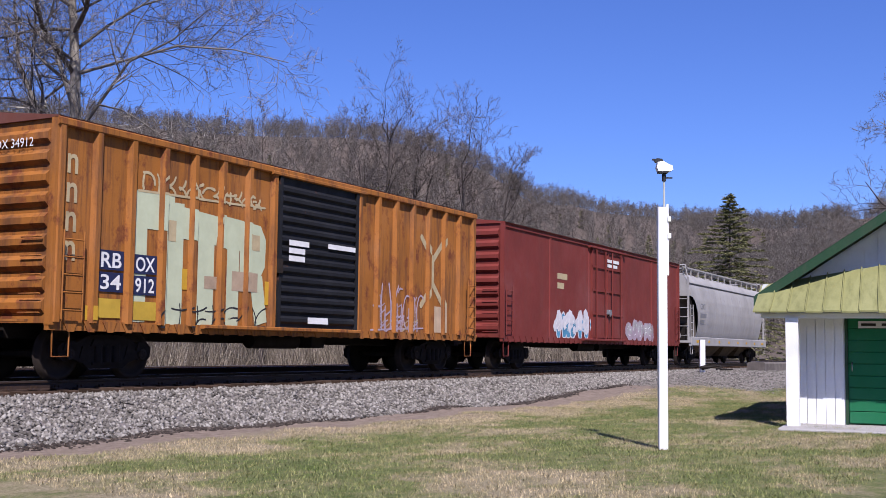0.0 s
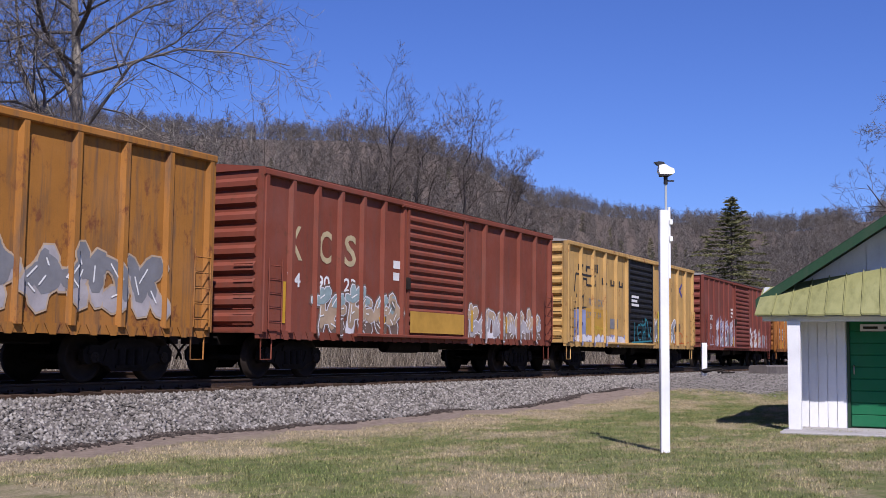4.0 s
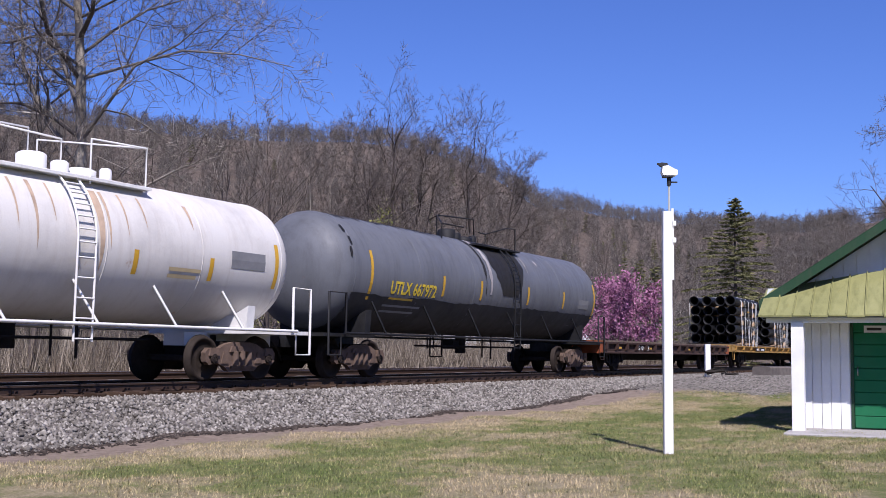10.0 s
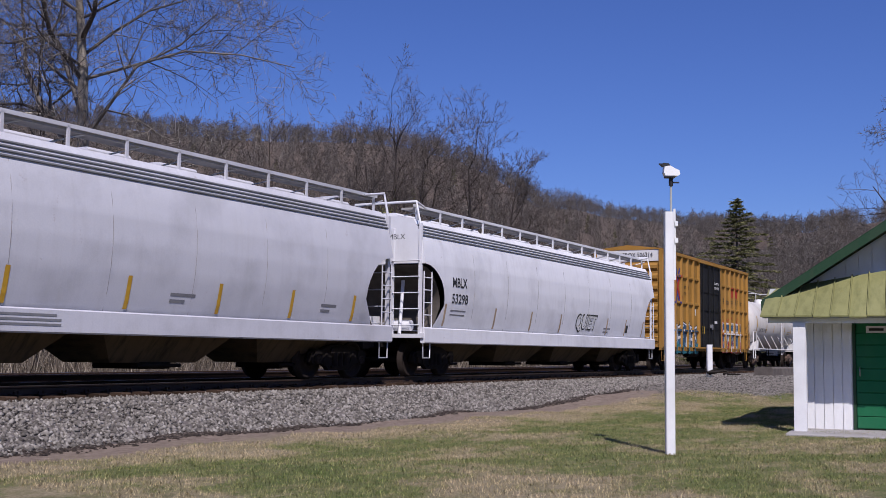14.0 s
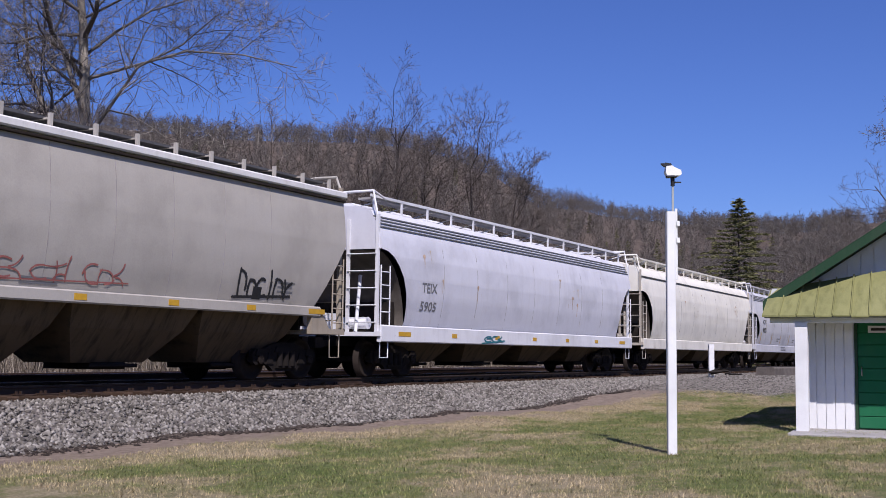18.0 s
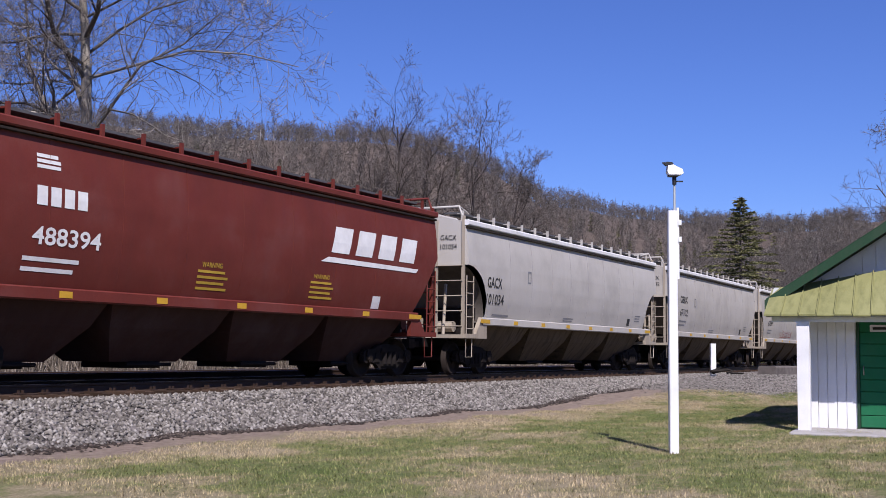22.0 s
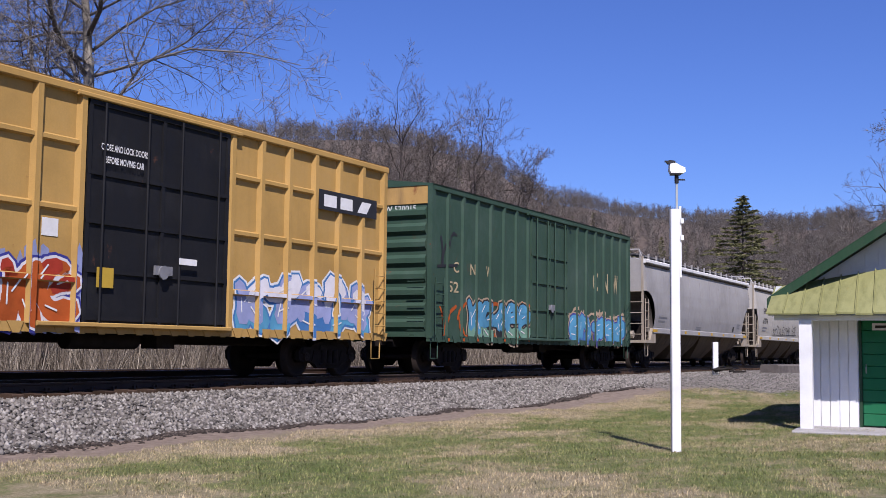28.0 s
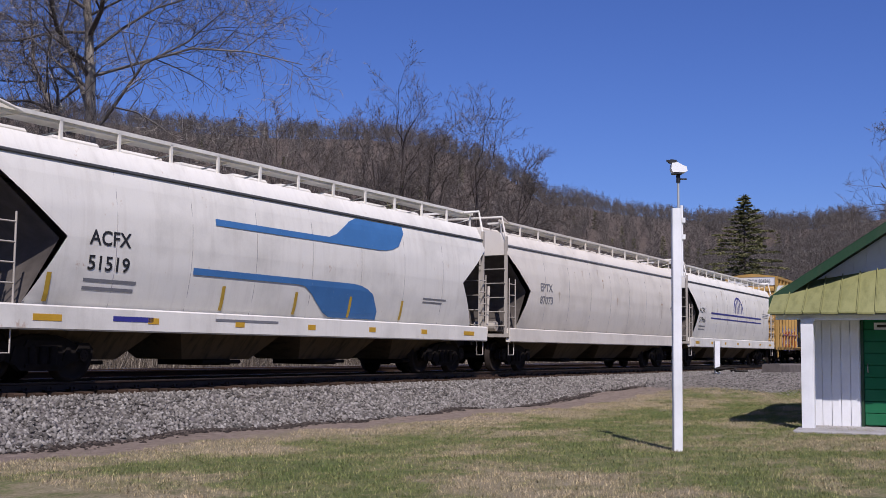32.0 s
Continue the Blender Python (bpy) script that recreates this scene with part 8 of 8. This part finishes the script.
car, sf, y = square("light grey covered hopper with a long black scrawl", -112.25, -96.0, P["beige_b"], "GBRX", "67074")
scrawl(car, -3.5, 3.6, 1.75, 2.35, 16, sf, "letter_black", 56, 0.025)
square("grey covered hopper with dark eaves", -131.1, -113.8, P["grey"], None, "", 9, ends="round")

# green boxcar
car, sf, y = boxcar("dark green boxcar with bright blue and orange graffiti", -148.1, -132.65, 5.0, P["green"], P["green"], P["green"], P["green"], (-1.4, 1.55), "plug", (8, 8), end_cap=P["pale_yellow"], ends=8, post_depth=0.06)
for x, ch in ((-6.4, "C"), (-5.4, "N"), (-4.4, "W")):
    words(car, ch, x, 2.75, 0.32, 0.3, y, "letter_faded")
words(car, "52", -6.7, 2.2, 0.6, 0.3, y, "letter_faded")
for x, ch in ((4.0, "C"), (5.0, "N"), (6.0, "W")):
    words(car, ch, x, 2.75, 0.5, 0.7, y, "letter_faded")
graffiti(car, -5.6, -1.5, 0.88, 2.2, 5, sf, ["spray_mint", "spray_sky", "spray_sky"], "letter_black", 61, 0.22, 0.05, "blue and green graffiti on orange", halo="spray_tan")
scrawl(car, -7.2, 1.2, 0.95, 2.1, 9, sf, "spray_orange", 65, 0.05)
graffiti(car, 1.7, 7.0, 0.88, 1.95, 5, sf, ["sky_blue", "spray_sky", "spray_sky"], "deep_blue", 62, 0.22, 0.05, "bright blue graffiti", halo="spray_tan")
scrawl(car, 1.2, 7.2, 1.5, 2.15, 8, sf, "spray_tan", 66, 0.05)
scrawl(car, -7.2, -6.2, 2.9, 3.9, 2, sf, "letter_black", 63, 0.05)
end_words(car, "CNW 520015", -7.72, 0.3, 4.3, 1.3, 0.16, "letter_white")

car, sf, y = golden("clean golden boxcar with black doors and orange graffiti", -166.02, -150.35, P["gold_new"], ("50", "42", "46"), 71, ["spray_orange", "spray_orange", "spray_red"], "spray_white", ["spray_sky", "spray_lilac", "spray_white"], "sky_blue", "spray_lilac", None, -6.2, 7.3, "deep_blue", "letter_white", -1.6)
marks(car, "data_panel", [rect(4.9, 7.3, 3.75, 4.2)], [(-9, 9, -1.535)], "letter_black", 0.006, "black emblem panel")
marks(car, "emblem", [rect(5.1, 5.6, 3.83, 4.1), rect(5.75, 6.25, 3.83, 4.1), [(6.45, 3.83), (6.85, 3.83), (7.05, 4.1), (6.65, 4.1)]], [(-9, 9, -1.535)], "letter_white", 0.012)

# cream hoppers at the tail
car, sf, y = hopper("cream covered hopper with blue pinstripes and an emblem", -184.7, -167.55, P["old_white"], "round", 4, ends="six_sided", walk_mat=P["old_white"], marks_every=2.4)
words(car, "ACFX", -7.0, 2.42, 0.95, 0.24, y, "letter_black")
words(car, "51966", -7.0, 2.0, 1.0, 0.24, y, "letter_black")
marks(car, "pinstripe", [rect(-5.05, 5.25, 2.42, 2.5), rect(-5.05, 5.25, 2.2, 2.26)], sf, "deep_blue", 0.008, "thin blue stripe")
arch = [(0.2 + 0.95 * math.cos(k * math.pi / 10), 2.62 + 0.75 * math.sin(k * math.pi / 10)) for k in range(11)]
marks(car, "emblem", [capsule(p, q, 0.045, 2) for p, q in zip(arch, arch[1:])] + [capsule((x, 2.62), (x, 2.55 + 0.72 * math.sqrt(1 - ((x - 0.2) / 0.95) ** 2)), 0.045, 2) for x in (-0.4, -0.1, 0.2, 0.5, 0.8)], sf, "deep_blue", 0.01, "blue arched emblem")
bars(car, 5.6, 2.75, [1.5, 1.4, 1.3], 0.035, 0.05, sf, "letter_grey")
bars(car, -7.0, 1.85, [1.1, 1.0], 0.05, 0.09, sf, "letter_grey")
end_words(car, "ACFX", -8.55, -0.5, 3.45, 0.5, 0.14, "letter_black")

car, sf, y = hopper("cream covered hopper with a rust-spotted rounded side", -203.1, -186.0, P["dull_cream"], "round", 4, ends="six_sided", walk_mat=P["old_white"], marks_every=0, gap_mat=MAT["letter_grey"])
words(car, "EPTX", -6.3, 2.5, 0.95, 0.24, y, "letter_grey")
words(car, "87073", -6.3, 2.1, 1.0, 0.24, y, "letter_grey")

car, sf, y = hopper("white covered hopper with curved blue stripes", -221.5, -204.5, P["old_white"], "round", 4, ends="six_sided", walk_mat=P["old_white"], marks_every=2.4)
words(car, "ACFX", -6.5, 2.36, 0.98, 0.26, y, "letter_black")
words(car, "51519", -6.5, 1.92, 0.98, 0.26, y, "letter_black")
bars(car, -6.55, 1.78, [1.25, 1.2], 0.06, 0.08, sf, "letter_grey")


def swoosh(xa, xb, xc, z0, z1):
    """A thin stripe that widens through an S-bend into a broad rounded band."""
    out = []
    for k in range(25):
        x = xa + (xc - xa) * k / 24
        u = min(1, max(0, (x - xb) / 1.3))
        u = u * u * (3 - 2 * u)
        v = min(1, max(0, (xc - x) / 1.2))
        v = math.sqrt(max(0.0, 1 - (1 - v) ** 2))
        b = z0 + 0.13 + (z1 - z0 - 0.13) * u
        out.append((x, z0 + (1 - v) * (b - z0) * 0.75, b))
    polys = []
    for (xa_, a0, b0), (xb_, a1, b1) in zip(out, out[1:]):
        polys.append([(xa_, a0), (xb_, a1), (xb_, b1), (xa_, b0)])
    return polys


marks(car, "blue_stripe", swoosh(-3.25, 0.6, 3.95, 3.0, 3.68), sf, "sky_blue", 0.01, "curved blue stripe")
low = [[(p[0] - 0.6, 4.9 - p[1] - 0.72) for p in poly] for poly in swoosh(-3.25, 0.2, 3.4, 2.05, 2.85)]
marks(car, "blue_stripe", low, sf, "sky_blue", 0.01, "curved blue stripe")
for x in (-7.3, -2.9, -0.5, 1.6, 3.9):
    marks(car, "reflector", [rect(x - 0.05, x + 0.05, 1.35 + 0.12 * k, 1.47 + 0.12 * k) for k in range(4)], sf, "letter_yellow", 0.014, "tan reflective stripe")
bars(car, 4.9, 1.95, [1.2, 1.0], 0.04, 0.05, sf, "letter_grey")
bars(car, -5.9, 1.15, [1.0], 0.09, 0.05, [(-10, 10, -1.6)], "deep_blue")
bars(car, -3.2, 1.18, [2.0], 0.05, 0.05, [(-10, 10, -1.6)], "letter_grey")


BLOOMS = [(i, 11) for i, (ob, mid) in enumerate(TRAIN) if ob.name.startswith("hopper_car") and mid in ((14.55 + 33.1) / 2, (-5.1 + 13.2) / 2, (-203.1 - 186.0) / 2, (-184.7 - 167.55) / 2)]

# ---- a bee that crosses before the lens ----
MAT["bee_dark"] = plain("bee_dark", (0.03, 0.025, 0.02), 0.6, 0.3, 400)
MAT["bee_wing"] = plain("bee_wing", (0.45, 0.42, 0.38), 0.3, 0.1, 300)
bee = thing("bee", "small dark flying bee with pale wings", "insect")
part("abdomen", Shape().lathe([(-0.012, 0.001), (-0.01, 0.003), (-0.005, 0.0045), (0, 0.003)], "x", 12), MAT["bee_dark"], bee)
part("thorax", Shape().lathe([(-0.001, 0.002), (0.002, 0.004), (0.006, 0.0035), (0.0075, 0.001)], "x", 12), MAT["bee_dark"], bee)
part("head", Shape().lathe([(0.007, 0.001), (0.0085, 0.0025), (0.0105, 0.001)], "x", 10), MAT["bee_dark"], bee)
for q in (-1, 1):
    part("wing", Shape().prism([(0.004, q * 0.002), (0.003, q * 0.012), (-0.003, q * 0.016), (-0.007, q * 0.012), (-0.001, q * 0.002)][::q], 0.0035, 0.0038, "z"), MAT["bee_wing"], bee, "thin pale wing")


def bee_at(t, px, py, d):
    """Where the bee is, d metres from the lens, in a direction across the view."""
    m = aim(29.03, 5.09)
    f = 784 / math.tan(radians(42.1 / 2))
    q = m @ Vector(((px - 784) / f * d, (441 - py) / f * d, -d))
    return (t, pose(q.x, q.y, q.z, 20, 25, 10))


# rust blooms that weep down the pale hoppers' sides
def blooms(car, sf, seed, count, x0, x1, z0, z1):
    r = random.Random(seed)
    for k in range(count):
        x, z, w = r.uniform(x0, x1), r.uniform(z0, z1), r.uniform(0.02, 0.09)
        blot = [(x + w * r.uniform(0.6, 1.2) * math.cos(a * 0.785), z + w * r.uniform(0.5, 1.0) * math.sin(a * 0.785)) for a in range(8)]
        run = [(x - w * 0.35, z), (x + w * 0.4, z), (x + w * 0.12, z - w * r.uniform(3, 9)), (x - w * 0.1, z - w * r.uniform(2, 6))]
        marks(car, "rust_streak", [blot, run], sf, "rust_stain" if k % 3 else "rust_pale", 0.005 + 0.0005 * (k % 4), "weeping rust bloom")


MAT["rust_pale"] = plain("rust_pale", (0.66, 0.56, 0.43), 0.8, 0.3, 3)
for (ob, mid), seed, count in [(TRAIN[i], 100 + i, n) for i, n in BLOOMS]:
    w = 8.0
    side = FORMS["round"]["side"]
    y = lambda z: -float(np.interp(z, [p[0] for p in side], [p[1] for p in side]))
    blooms(ob, [(-7.6, 7.6, y)], seed, count, -7.0, 7.0, 2.2, 3.65)


def motions():
    walk(bee, [bee_at(0, 500, -900, 2.0), bee_at(22, 700, -900, 2.0), bee_at(22.7, 800, -420, 1.5), bee_at(22.9, 905, 20, 1.3), bee_at(23.0, 966, 265, 1.3), bee_at(23.1, 1076, 357, 1.5), bee_at(23.2, 1700, 420, 1.6), bee_at(24, 2600, 300, 2.5), bee_at(32, 2600, 200, 2.5)])
    # every car and load follows the track's curve
    for ob, mid in TRAIN:
        walk(ob, [(t, track_pose(mid + train_at(t))) for t in range(0, 33)])
    # wheels roll: one axle of each hand is keyed, the others share its turning
    lead = {}
    for ob, hand in WHEELS:
        if hand not in lead:
            rows = [(k / FPS, pose(hand * 0.89, 0, 0.457, 0, math.degrees(train_at(k / FPS) / 0.457) % 360)) for k in range(32 * FPS + 1)]
            walk(ob, rows)
            lead[hand] = ob
        else:
            src = lead[hand].animation_data
            ob.rotation_mode = "QUATERNION"
            ob.animation_data_create()
            ob.animation_data.action = src.action
            ob.animation_data.action_slot = src.action_slot


motions()
